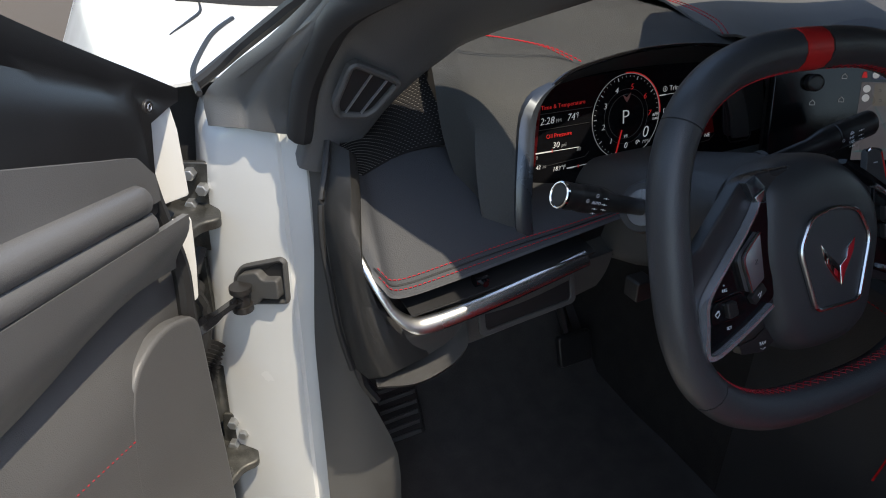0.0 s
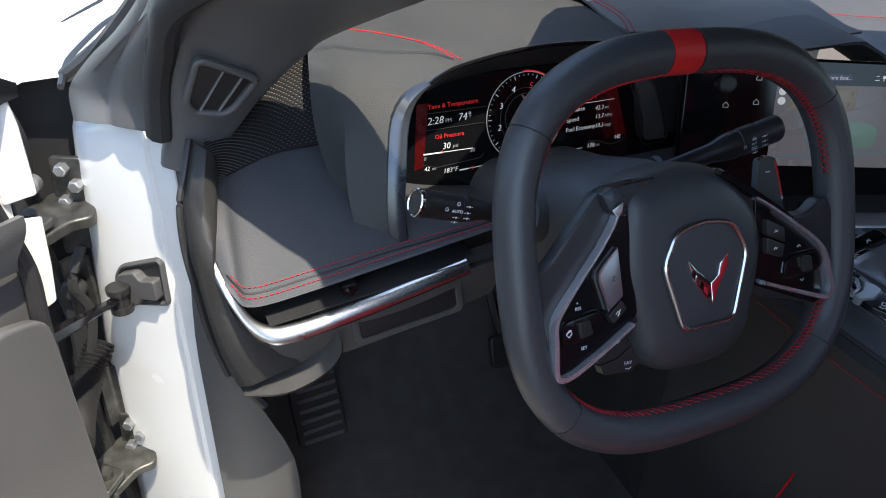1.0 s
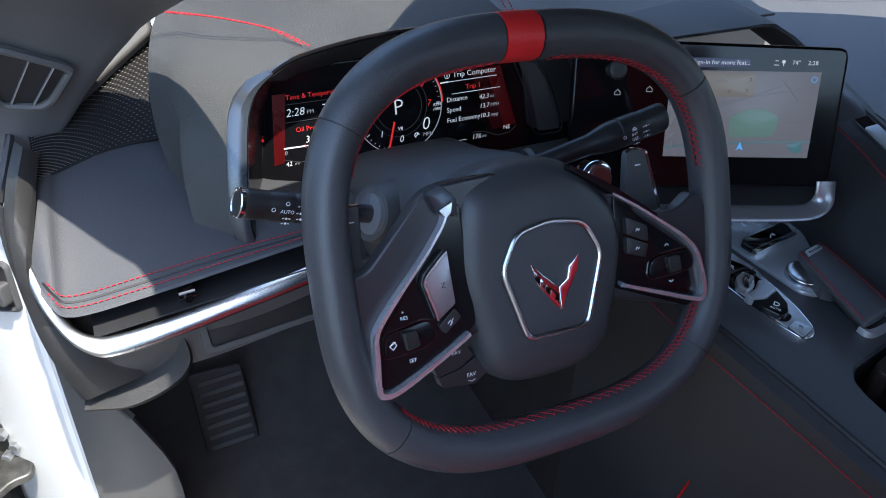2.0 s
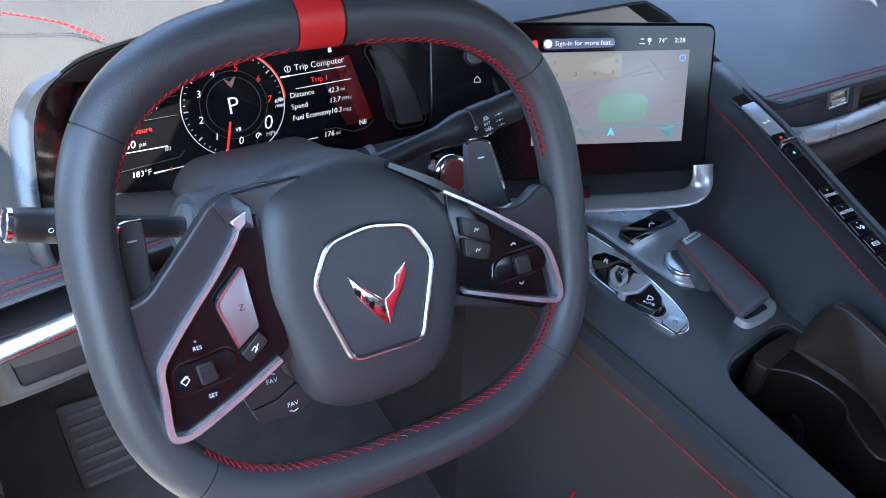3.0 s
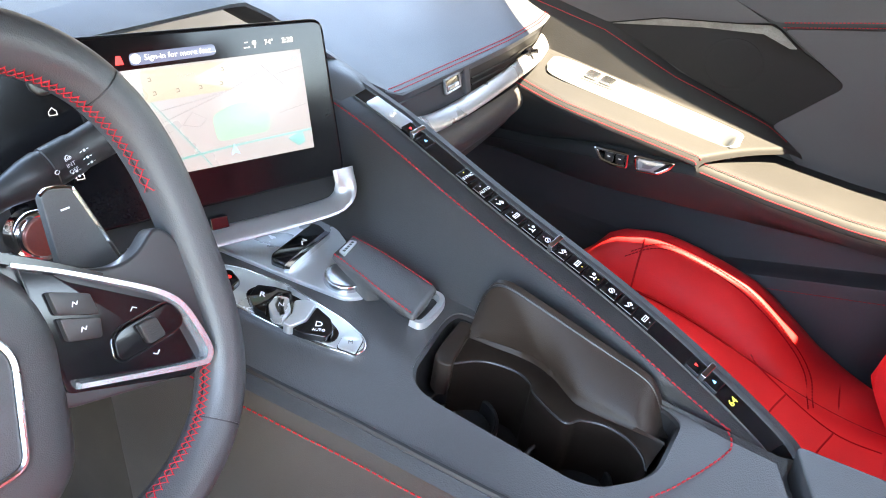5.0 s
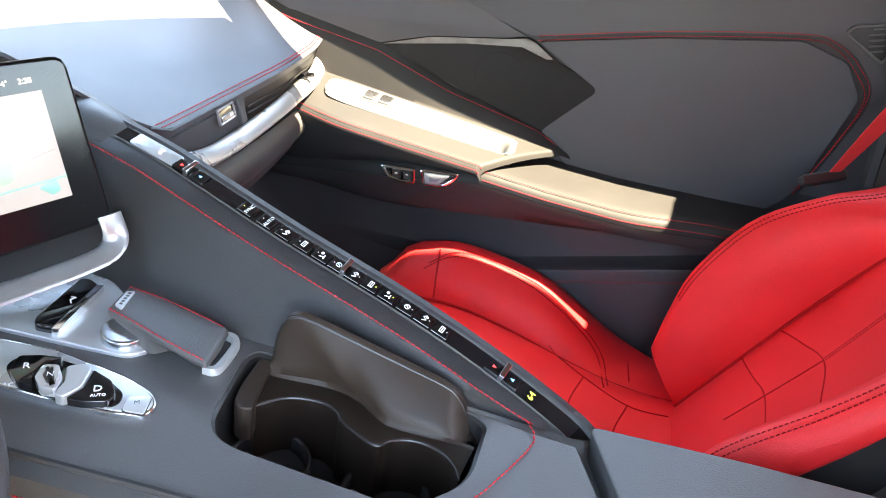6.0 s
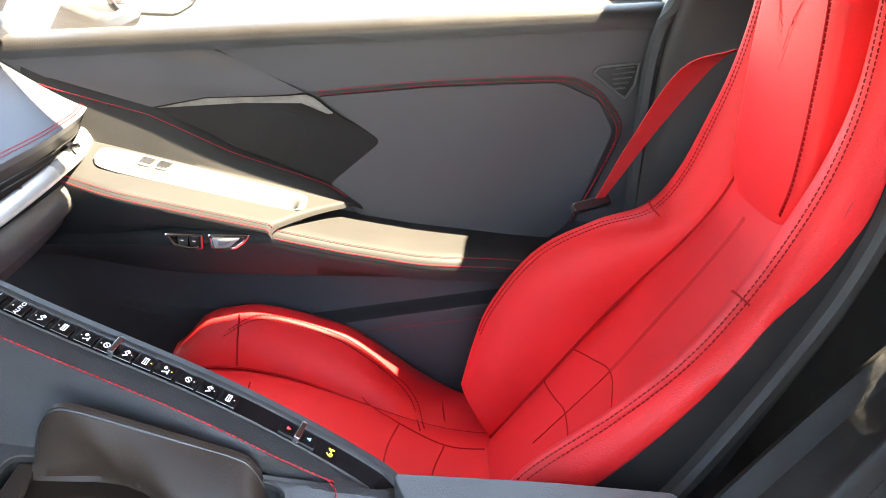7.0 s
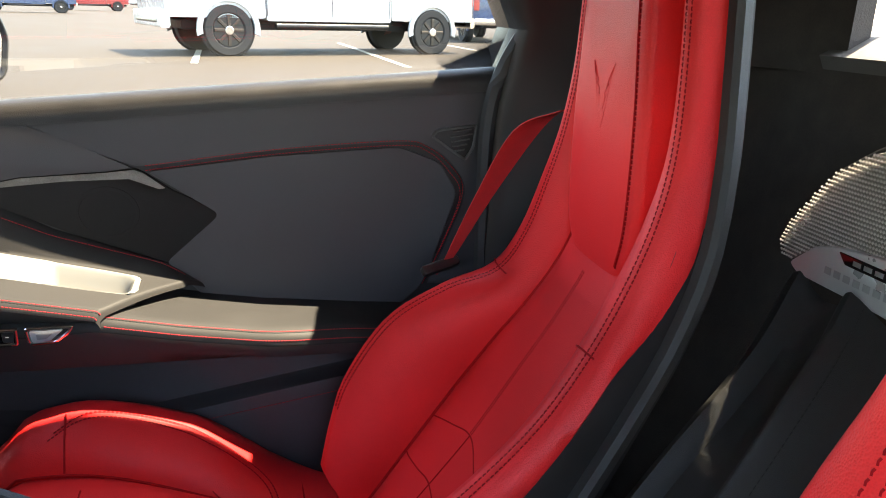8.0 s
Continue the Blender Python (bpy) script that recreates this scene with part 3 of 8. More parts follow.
# near-black sheet for the shade in the hinge cavity between wing and post
bm = bmesh.new()
surface(bm, 6, 8, lambda u, v: V(lerp(0.02, 0.22, u), 0.90 + 0.03 * u, lerp(0.10, 0.795, v)), 0.01)
part("hinge_cavity", bm, DARK, jamb, "greasy hinge cavity, its shade put in as a near-black sheet")
bm = bmesh.new()
tube(bm, spline([(0.085, 0.875, 0.80), (0.10, 0.87, 0.74), (0.092, 0.87, 0.66), (0.11, 0.872, 0.52), (0.10, 0.87, 0.36), (0.112, 0.872, 0.2)], 6), 0.012, 8)
part("cavity_seal", bm, RUBBER, jamb)
for k, (y, z, r) in enumerate(((0.862, 0.755, 0.017), (0.860, 0.70, 0.010), (0.86, 0.565, 0.014))):
    bm = plate(Frame((0.095 + 0.012 * k, y, z), (0.9, -0.4, 0), (0, 0, 1)), disc(r, 14), 0.014, 0.004)
    part("grommet", bm, RUBBER if k != 1 else MATT_SILVER, jamb)
# inner kick panel and sill trim
bm = bmesh.new()
surface(bm, 6, 18, lambda u, v: V(lerp(0.241 - 0.012 * smooth(0.70, 0.50, lerp(0.12, 0.745, v)), 0.272 + 0.05 * smooth(0.50, 0.30, lerp(0.12, 0.745, v)), u), lerp(0.745, 0.722, u) - 0.006 * math.sin(math.pi * u), lerp(0.12, 0.745, v)), 0.008)
part("post_cover", bm, PLASTIC, jamb, "grained black plastic kick panel")
bm = bmesh.new()
tube(bm, spline([(0.275, 0.722, 0.736), (0.264, 0.717, 0.705), (0.262, 0.716, 0.64), (0.264, 0.716, 0.56), (0.272, 0.714, 0.48), (0.29, 0.71, 0.44)], 6), 0.0055, 6)
part("edge_seal", bm, RUBBER, jamb)

# sill along the door opening
bm = bmesh.new()
loft(bm, [[V(x, y, z) for x, z in ((0.12, 0.10), (0.12, 0.16), (0.15, 0.185), (0.24, 0.19), (0.27, 0.17), (0.28, 0.10))] for y in (0.74, 0.3, -0.7)])
solo("sill", bm, PAINT, (0.2, 0.0, 0.1), "white painted door sill", kind="structure")
bm = bmesh.new()
loft(bm, [[V(x, y, z) for x, z in ((1.72, 0.10), (1.70, 0.36), (1.80, 0.40), (1.84, 0.10))] for y in (1.1, 0.3, -0.8)])
solo("sill_far", bm, PAINT, (1.78, 0.0, 0.1), "white painted far door sill", kind="structure")

# ---- driver's door, open ----
ddoor = thing("driver_door", (0.05, 0.65, GROUND), "open driver's door lined in black leather with red stitching", "car door")
df = Frame((0.100, 0.724, 0.606), (0.6, 0.8, 0), (0, 0, 1))   # right runs to the hinge, normal into the car
dn = df.n if df.n.x > 0 else -df.n


def dpt(a, z, c=0.0):
    """A point on the door: a metres from the hinge edge, height z, c towards the cabin."""
    return V(0.108, 0.735, 0) + V(-0.6, -0.8, 0) * a + V(0, 0, z) + V(0.8, -0.6, 0) * c


def dsheet(bot, top, a0, a1, c=lambda a, z: 0.0, nu=16, nv=12, thick=0.006):
    bm = bmesh.new()
    surface(bm, nu, nv, lambda u, v: dpt(lerp(a0, a1, u), lerp(bot(lerp(a0, a1, u)), top(lerp(a0, a1, u)), v), c(lerp(a0, a1, u), lerp(bot(lerp(a0, a1, u)), top(lerp(a0, a1, u)), v))), thick)
    return bm


DOOR_TOP = material("gloss_black_door_top", (0.009, 0.009, 0.010), 0.34, grain=0.15, grain_scale=1500, mottle=0.2)
part("upper_trim", dsheet(lambda a: 0.824 - 0.075 * smooth(0.046, 0.060, a), lambda a: 0.838 + 0.57 * (a + 0.018), -0.018, 0.9, lambda a, z: -0.012 + 0.022 * smooth(0.92, 0.80, z) - 0.006 * math.exp(-((z - 0.83 - 0.45 * a) / 0.012) ** 2), 48, 16), DOOR_TOP, ddoor, "black plastic door top trim")
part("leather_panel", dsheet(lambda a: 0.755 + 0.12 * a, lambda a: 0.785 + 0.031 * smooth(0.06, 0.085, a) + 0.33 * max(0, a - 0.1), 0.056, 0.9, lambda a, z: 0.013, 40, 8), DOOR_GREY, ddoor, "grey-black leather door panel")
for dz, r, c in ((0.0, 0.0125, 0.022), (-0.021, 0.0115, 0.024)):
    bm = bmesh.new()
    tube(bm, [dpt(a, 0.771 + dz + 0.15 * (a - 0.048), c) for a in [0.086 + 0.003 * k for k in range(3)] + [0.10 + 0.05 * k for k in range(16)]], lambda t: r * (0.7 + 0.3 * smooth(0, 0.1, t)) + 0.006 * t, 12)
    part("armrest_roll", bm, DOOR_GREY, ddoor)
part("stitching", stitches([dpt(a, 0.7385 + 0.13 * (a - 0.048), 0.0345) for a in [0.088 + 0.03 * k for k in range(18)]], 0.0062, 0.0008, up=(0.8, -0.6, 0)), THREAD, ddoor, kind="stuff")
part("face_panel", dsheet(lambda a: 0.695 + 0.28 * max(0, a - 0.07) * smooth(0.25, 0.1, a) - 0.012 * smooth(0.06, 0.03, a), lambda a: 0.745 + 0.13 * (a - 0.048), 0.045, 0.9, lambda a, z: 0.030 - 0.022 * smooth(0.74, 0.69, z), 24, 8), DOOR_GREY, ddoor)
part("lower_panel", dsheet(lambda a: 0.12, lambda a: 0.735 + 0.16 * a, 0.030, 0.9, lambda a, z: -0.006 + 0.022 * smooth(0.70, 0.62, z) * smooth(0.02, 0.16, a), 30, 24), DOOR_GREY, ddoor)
bm = bmesh.new()
pts = rounded([(-0.020, 0.15), (-0.036, 0.632), (-0.085, 0.652), (-0.118, 0.652), (-0.148, 0.640), (-0.168, 0.60), (-0.178, 0.55), (-0.190, 0.15)], 0.02)
ff = Frame(dpt(0, 0), V(0.6, 0.8, 0), (0, 0, 1))
if ff.n.x < 0:
    ff.n = -ff.n
slab(bm, ff, pts, 0.012, 0.004, 0.010)
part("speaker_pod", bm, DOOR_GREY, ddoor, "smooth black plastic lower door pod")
part("pocket_stitching", stitches([dpt(0.166 + 0.028 * k, 0.587 + 0.006 * k, 0.021) for k in range(8)], 0.0062, 0.0009, up=(0.8, -0.6, 0)), THREAD, ddoor, kind="stuff")
bm = bmesh.new()
tube(bm, spline([dpt(0.052, 0.80, 0.004), dpt(0.047, 0.755, 0.006), dpt(0.030, 0.68, 0.008), dpt(0.033, 0.62, 0.008), dpt(0.033, 0.52, 0.008), dpt(0.028, 0.38, 0.008), dpt(0.016, 0.15, 0.008)], 6), 0.0085, 8)
part("edge_seal", bm, RUBBER, ddoor)
bm = bmesh.new()
surface(bm, 8, 14, lambda u, v: dpt(lerp(0.050 + 0.0 * v, 0.002 + 0.022 * smooth(0.74, 0.60, lerp(0.12, 0.815, v)), smooth(0, 0.5, u)), lerp(0.12, 0.815, v), -0.004 - 0.010 * smooth(0.1, 0.25, u) - 0.12 * smooth(0.5, 1.0, u)), 0.006)
part("door_end", bm, PAINT, ddoor, "white painted door end face")
flf = Frame((0, 0.716, 0), (1, 0, 0), (0, 0.03, 1))
flf.n = V(0, -1, 0)
for pts in ([(0.080, 0.822), (0.116, 0.826), (0.119, 0.803), (0.119, 0.739), (0.090, 0.733), (0.090, 0.782)], [(0.094, 0.716), (0.117, 0.715), (0.114, 0.665), (0.110, 0.628), (0.100, 0.622), (0.093, 0.678)]):
    part("end_flange", plate(flf, rounded(pts, 0.003), 0.006, 0.002, 0.0), PAINT, ddoor, "white painted flange of the door's hinge end")
screw = Frame(dpt(0.0338, 0.837, 0.0080), ff.r, ff.u)
screw.n = ff.n
sh = part("screw_head", plate(screw, disc(0.0066, 18), 0.0032, 0.0012), HARD, ddoor, "black trim screw")
part("screw_recess", ring2(disc(0.0036, 6), disc(0.0024, 6), screw, 0.0038, 0.0, 0.0003), MATT_SILVER, sh)
bm = bmesh.new()
surface(bm, 8, 6, lambda u, v: dpt(lerp(0.01, 0.9, u), lerp(0.15, 0.78 + 0.65 * lerp(0, 0.9, u) - 0.4 * lerp(0, 0.9, u) ** 2, v), -0.17 + 0.02 * v), 0.006)
part("outer_skin", bm, PAINT, ddoor)


# ---- dashboard ----
dash = thing("dashboard", (CX, 0.75, 0.5), "black leather dashboard with red double stitching and silver vent bars", "dashboard")

# hood over the instruments
front = spline([(0.433, 0.612, 0.672), (0.430, 0.616, 0.70), (0.436, 0.628, 0.75), (0.449, 0.645, 0.797), (0.475, 0.655, 0.820), (0.514, 0.662, 0.832),
                (0.60, 0.668, 0.840), (0.70, 0.672, 0.834), (0.80, 0.68, 0.812), (0.850, 0.69, 0.785), (0.874, 0.70, 0.69)], 5)
back = spline([(0.402, 0.66, 0.668), (0.386, 0.67, 0.70), (0.374, 0.70, 0.765), (0.382, 0.74, 0.820), (0.41, 0.82, 0.850), (0.47, 0.93, 0.858),
               (0.60, 1.02, 0.858), (0.72, 1.02, 0.850), (0.84, 0.95, 0.830), (0.92, 0.86, 0.80), (0.93, 0.80, 0.70)], 5)
mid = [a.lerp(b, 0.35) + V(-0.030 * smooth(0.52, 0.42, a.x), 0, 0.016 * smooth(0.44, 0.55, a.x)) for a, b in zip(front, back)]
bm = bmesh.new()
rings = [front, [a.lerp(b, 0.12) + V(-0.012 * smooth(0.50, 0.43, a.x), 0, 0.010 * smooth(0.44, 0.52, a.x)) for a, b in zip(front, back)], mid, [a.lerp(b, 0.7) + V(-0.01 * smooth(0.5, 0.4, a.x), 0, 0.010) for a, b in zip(front, back)], back]
loft(bm, [r for r in rings], closed=False, caps=False)
bmesh.ops.solidify(bm, geom=bm.faces[:], thickness=0.004)
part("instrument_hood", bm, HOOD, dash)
disp = spline([(0.462, 0.690, 0.668), (0.460, 0.693, 0.70), (0.466, 0.70, 0.74), (0.482, 0.71, 0.785), (0.505, 0.713, 0.797), (0.535, 0.716, 0.802),
               (0.60, 0.718, 0.806), (0.70, 0.718, 0.802), (0.80, 0.715, 0.793), (0.835, 0.715, 0.775), (0.862, 0.705, 0.69)], 5)
part("bezel_left", ruled(front[:20], disp[:20], 5, 0.003), PANEL, dash, "gloss black inner instrument bezel")
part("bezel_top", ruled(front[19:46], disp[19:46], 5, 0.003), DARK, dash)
part("bezel_right", ruled(front[45:], disp[45:], 5, 0.003), PLASTIC, dash)
bm = bmesh.new()
tube(bm, [p + V(0, -0.001, 0) for p in front], 0.0022, 6)
part("bezel_edge", bm, GLOSS, dash)
face_in, face_out = [], []
for i in range(21):
    d = front[i + 1] - front[max(i - 1, 0)]
    o = V(-d.z, 0, d.x).normalized() * (0.013 * smooth(21, 13, i) + 0.002)
    face_in.append(front[i] + V(0.001, -0.0035, 0))
    face_out.append(front[i] + o + V(0, 0.002, 0))
bm = bmesh.new()
loft(bm, [face_in, [a.lerp(b, 0.5) + V(0, -0.003, 0) for a, b in zip(face_in, face_out)], face_out, [p + V(0.002, 0.012, 0) for p in face_out]], closed=False, caps=False)
part("bezel_face", bm, BEZEL, dash, "blue-grey satin bezel face")
seam = [V(0.395, 0.745, 0.861), V(0.44, 0.715, 0.858), V(0.482, 0.69, 0.850), V(0.503, 0.676, 0.841), V(0.516, 0.664, 0.833)]
for off in (-0.004, 0.004):
    part("hood_stitching", stitches([p + V(off * 0.6, -off, 0.0012) for p in spline(seam, 6)], 0.0052, 0.0007), THREAD, dash, kind="stuff")
seam = [V(0.70, 0.95, 0.860), V(0.735, 0.80, 0.860), V(0.745, 0.72, 0.848), V(0.742, 0.685, 0.832)]
for off in (-0.004, 0.004):
    part("hood_stitching", stitches([p + V(off, 0, 0.003) for p in spline(seam, 6)], 0.0052, 0.0007), THREAD, dash, kind="stuff")

# driver's shelf, sloping to the stitched lip
lip = spline([(0.250, 0.625, 0.690), (0.261, 0.600, 0.671), (0.275, 0.594, 0.660), (0.33, 0.594, 0.663), (0.40, 0.596, 0.670), (0.47, 0.598, 0.677), (0.55, 0.602, 0.684)], 5)
rear = spline([(0.268, 0.690, 0.742), (0.278, 0.697, 0.745), (0.292, 0.705, 0.745), (0.34, 0.715, 0.752), (0.40, 0.72, 0.742), (0.47, 0.72, 0.700), (0.55, 0.72, 0.676)], 5)
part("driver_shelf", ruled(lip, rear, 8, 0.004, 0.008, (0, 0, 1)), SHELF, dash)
for k in (0.030, 0.092):
    part("shelf_stitching", stitches([a.lerp(b, k) + V(0, -0.0006, 0.0006 + 0.032 * k * (1 - k)) for a, b in zip(lip[4:], rear[4:])], 0.0050, 0.00050), THREAD, dash, kind="stuff")
bm = bmesh.new()
tube(bm, [a.lerp(b, 0.061) + V(0, 0, 0.0016) for a, b in zip(lip[3:], rear[3:])], 0.0011, 5)
part("shelf_groove", bm, DARK, dash)
under = [p + V(0.004, 0.03, -0.018) for p in lip]
part("lip_face", ruled(lip, under, 3, 0.003), DASH, dash)
# speaker mesh strip between shelf, pillar and hood
part("shelf_back", ruled(rear, [p + V(0, 0.10, -0.012) for p in rear], 2, 0.003), DARK, dash)
spk_low = spline([(0.268, 0.688, 0.740), (0.30, 0.703, 0.745), (0.345, 0.713, 0.752), (0.396, 0.718, 0.752)], 5)
spk_high = spline([(0.270, 0.730, 0.775), (0.315, 0.775, 0.80), (0.36, 0.82, 0.83), (0.40, 0.86, 0.85)], 5)
part("dash_speaker_mesh", ruled(spk_low, spk_high, 6, 0.003), MESH, dash, "fine black metal speaker mesh")
bm = bmesh.new()
for i in range(26):
    for j in range(44):
        u, v = (i + 0.5 * (j % 2)) / 26, (j + 0.5) / 44
        k = min(14, int(u * 15))
        f = u * 15 - k
        a = spk_low[k].lerp(spk_low[k + 1], f) if k + 1 < len(spk_low) else spk_low[-1]
        b = spk_high[k].lerp(spk_high[k + 1], f) if k + 1 < len(spk_high) else spk_high[-1]
        p = a.lerp(b, v) + V(0, -0.002, 0.003)
        q = 0.0011
        vs = [bm.verts.new(p + V(q * c, q * s, 0)) for c, s in ((1, 0), (0, 1), (-1, 0), (0, -1))]
        bm.faces.new(vs)
part("mesh_wire", bm, BAND, dash, kind="stuff")
# flat cover by the pillar foot
bm = plate(Frame((0.318, 0.772, 0.803), (0.75, 0.55, 0.36), (-0.3, 0.55, 0.5)), rounded([(-0.055, -0.022), (0.09, -0.020), (0.10, 0.024), (-0.045, 0.03)], 0.012), 0.012, 0.004)
part("pillar_foot_cover", bm, PLASTIC, dash)
# end cap beside the door and the panels below the bar
cap_rows = (((0.2600, 0.720, 0.7740), (0.2482, 0.700, 0.7468), (0.2389, 0.690, 0.7215), (0.2358, 0.685, 0.6816), (0.2384, 0.680, 0.6382), (0.2443, 0.680, 0.5769), (0.2560, 0.680, 0.5200)),
            ((0.2600, 0.700, 0.7760), (0.2470, 0.672, 0.7500), (0.2372, 0.660, 0.7150), (0.2345, 0.650, 0.6750), (0.2370, 0.643, 0.6350), (0.2440, 0.640, 0.5800), (0.2560, 0.642, 0.5330)),
            ((0.2660, 0.688, 0.7740), (0.2540, 0.655, 0.7480), (0.2410, 0.630, 0.7000), (0.2400, 0.618, 0.6600), (0.2440, 0.612, 0.6200), (0.2520, 0.610, 0.5850), (0.2640, 0.614, 0.5530)),
            ((0.2720, 0.692, 0.7680), (0.2640, 0.660, 0.7440), (0.2480, 0.620, 0.6930), (0.2540, 0.608, 0.6550), (0.2640, 0.606, 0.6260), (0.2760, 0.607, 0.5980), (0.2900, 0.612, 0.5600)),
            ((0.2760, 0.698, 0.7640), (0.2680, 0.668, 0.7420), (0.2540, 0.628, 0.6860), (0.2680, 0.616, 0.6400), (0.2860, 0.613, 0.6130), (0.3020, 0.613, 0.5950), (0.3160, 0.618, 0.5600)))
bm = bmesh.new()
loft(bm, [spline(row, 6) for row in cap_rows], closed=False)
bmesh.ops.solidify(bm, geom=bm.faces[:], thickness=0.003)
part("end_cap", bm, PLASTIC, dash, "smooth black moulded dash end cap", sharp=70)
bm = bmesh.new()
sk_in = spline([(0.2600, 0.640, 0.5400), (0.290, 0.630, 0.5520), (0.316, 0.624, 0.5600), (0.335, 0.622, 0.5760), (0.345, 0.620, 0.5960)], 6)
sk_out = spline([(0.2570, 0.620, 0.5380), (0.2966, 0.605, 0.5400), (0.3355, 0.603, 0.5520), (0.3555, 0.605, 0.5710), (0.3560, 0.610, 0.5960)], 6)
loft(bm, [sk_in, [a.lerp(b, 0.6) + V(0, -0.003, 0.002) for a, b in zip(sk_in, sk_out)], sk_out, [p + V(0.002, 0.004, -0.006) for p in sk_out], [p + V(0, 0.05, -0.012) for p in sk_out]], closed=False)
bmesh.ops.solidify(bm, geom=bm.faces[:], thickness=0.002)
part("end_cap_skirt", bm, PLASTIC, dash, "curved lower lip of the end cap", sharp=60)
bm = bmesh.new()
tube(bm, [V(*q) + V(-0.004, 0.002, 0) for q in spline(cap_rows[0], 6)], 0.0036, 8)
part("end_cap_seal", bm, RUBBER, dash, "black rubber edge seal")
low_a = spline([(0.275, 0.614, 0.620), (0.34, 0.612, 0.618), (0.43, 0.612, 0.625), (0.545, 0.618, 0.632)], 6)
low_b = spline([(0.295, 0.622, 0.565), (0.35, 0.628, 0.556), (0.43, 0.630, 0.562), (0.545, 0.640, 0.575)], 6)
low_c = spline([(0.270, 0.70, 0.535), (0.34, 0.72, 0.525), (0.43, 0.73, 0.535), (0.545, 0.74, 0.545)], 6)
part("knee_panel", ruled(low_a, low_b, 5, 0.004, 0.004, (0, -1, 0)), PLASTIC, dash)
part("knee_panel_under", ruled(low_b, low_c, 4, 0.004, 0.006, (0, -0.5, -1)), PLASTIC, dash)
kf = Frame((0.435, 0.6135, 0.600), (1, 0.03, 0.06), (0, 0.12, 1))
part("coin_tray_lip", ring2(rounded([(-0.065, -0.024), (0.06, -0.024), (0.06, 0.020), (-0.065, 0.020)], 0.008), rounded([(-0.058, -0.018), (0.053, -0.018), (0.053, 0.014), (-0.058, 0.014)], 0.006), kf, 0.004, 0.0), PLASTIC, dash)
part("coin_tray", plate(kf, rounded([(-0.058, -0.018), (0.053, -0.018), (0.053, 0.014), (-0.058, 0.014)], 0.006), 0.0015, 0.0005, 0.0005), DARK, dash)
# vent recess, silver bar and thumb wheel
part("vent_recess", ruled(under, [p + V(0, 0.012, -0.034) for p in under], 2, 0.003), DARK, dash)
bm = bmesh.new()
path = spline([(0.248, 0.628, 0.694), (0.256, 0.604, 0.668), (0.268, 0.592, 0.643), (0.284, 0.586, 0.629), (0.302, 0.584, 0.626), (0.35, 0.584, 0.630), (0.42, 0.587, 0.639), (0.490, 0.592, 0.648)], 6)
tube(bm, path, lambda t: 0.0045 + 0.0045 * smooth(0.2, 0.5, t), 16, up=(0, -0.75, 0.66), flat=0.5)
part("vent_bar", bm, SATIN, dash, "polished silver vent bar")
bm = bmesh.new()
surface(bm, 4, 10, lambda u, v: V(lerp(0.285, 0.50, v), lerp(0.590, 0.625, u), lerp(0.634, 0.640, u) + 0.018 * v), 0.002)
part("vent_floor", bm, DARK, dash)
bm = bmesh.new()
tube(bm, [(0.358, 0.600, 0.650), (0.372, 0.600, 0.651)], 0.0065, 12)
tube(bm, [(0.365, 0.600, 0.65), (0.365, 0.588, 0.651)], 0.0035, 8)
part("vent_wheel", bm, GLOSS, dash)

# main top: from the passenger lip forward to the glass


def top_front(x):
    k = smooth(1.10, 1.22, x)
    return V(x, lerp(0.66, 0.535, k) + 0.02 * smooth(1.62, 1.74, x), lerp(0.80, 0.690, k) + 0.012 * smooth(1.5, 1.74, x))


def top_at(u, v):
    x = lerp(0.84, 1.745, u)
    f = top_front(x)
    e = abs((x - CX) / 0.80)
    yb = 0.775 + 0.42 * (1 - e * e)
    z = lerp(f.z, 0.812, smooth(0, 1, v) * 0.75 + 0.25 * v) + 0.028 * math.sin(math.pi * v)
    return V(x, lerp(f.y, yb, v), z)


bm = bmesh.new()
surface(bm, 44, 20, top_at, 0.004)
part("dash_top", bm, DASH, dash)
bm = bmesh.new()


def bridge_at(u, v):
    """Smooth fill between the instrument hood and the passenger top."""
    x = lerp(0.74, 1.14, u)
    zf, zb = lerp(0.838, 0.802, smooth(0, 0.35, u)), lerp(0.862, 0.831, smooth(0, 0.8, u))
    return V(x, lerp(0.690, 1.12, v), lerp(zf, zb, smooth(0, 0.30, v)) - 0.045 * smooth(0.55, 1.0, v))


surface(bm, 20, 16, bridge_at, 0.003)
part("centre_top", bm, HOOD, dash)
for k in (0.009, 0.022):
    part("lip_stitching", stitches([top_at(u, k) + V(0, 0, 0.0012) for u in [0.415 + 0.0145 * i for i in range(40)]], 0.0056, 0.0007), THREAD, dash, kind="stuff")
path = [top_at(0.40, 0.62), top_at(0.46, 0.52), top_at(0.60, 0.47), top_at(0.74, 0.47), top_at(0.80, 0.52), top_at(0.82, 0.70)]
part("top_stitching", stitches([p + V(0, 0, 0.004) for p in spline(path, 8)], 0.0056, 0.0007), THREAD, dash, kind="stuff")
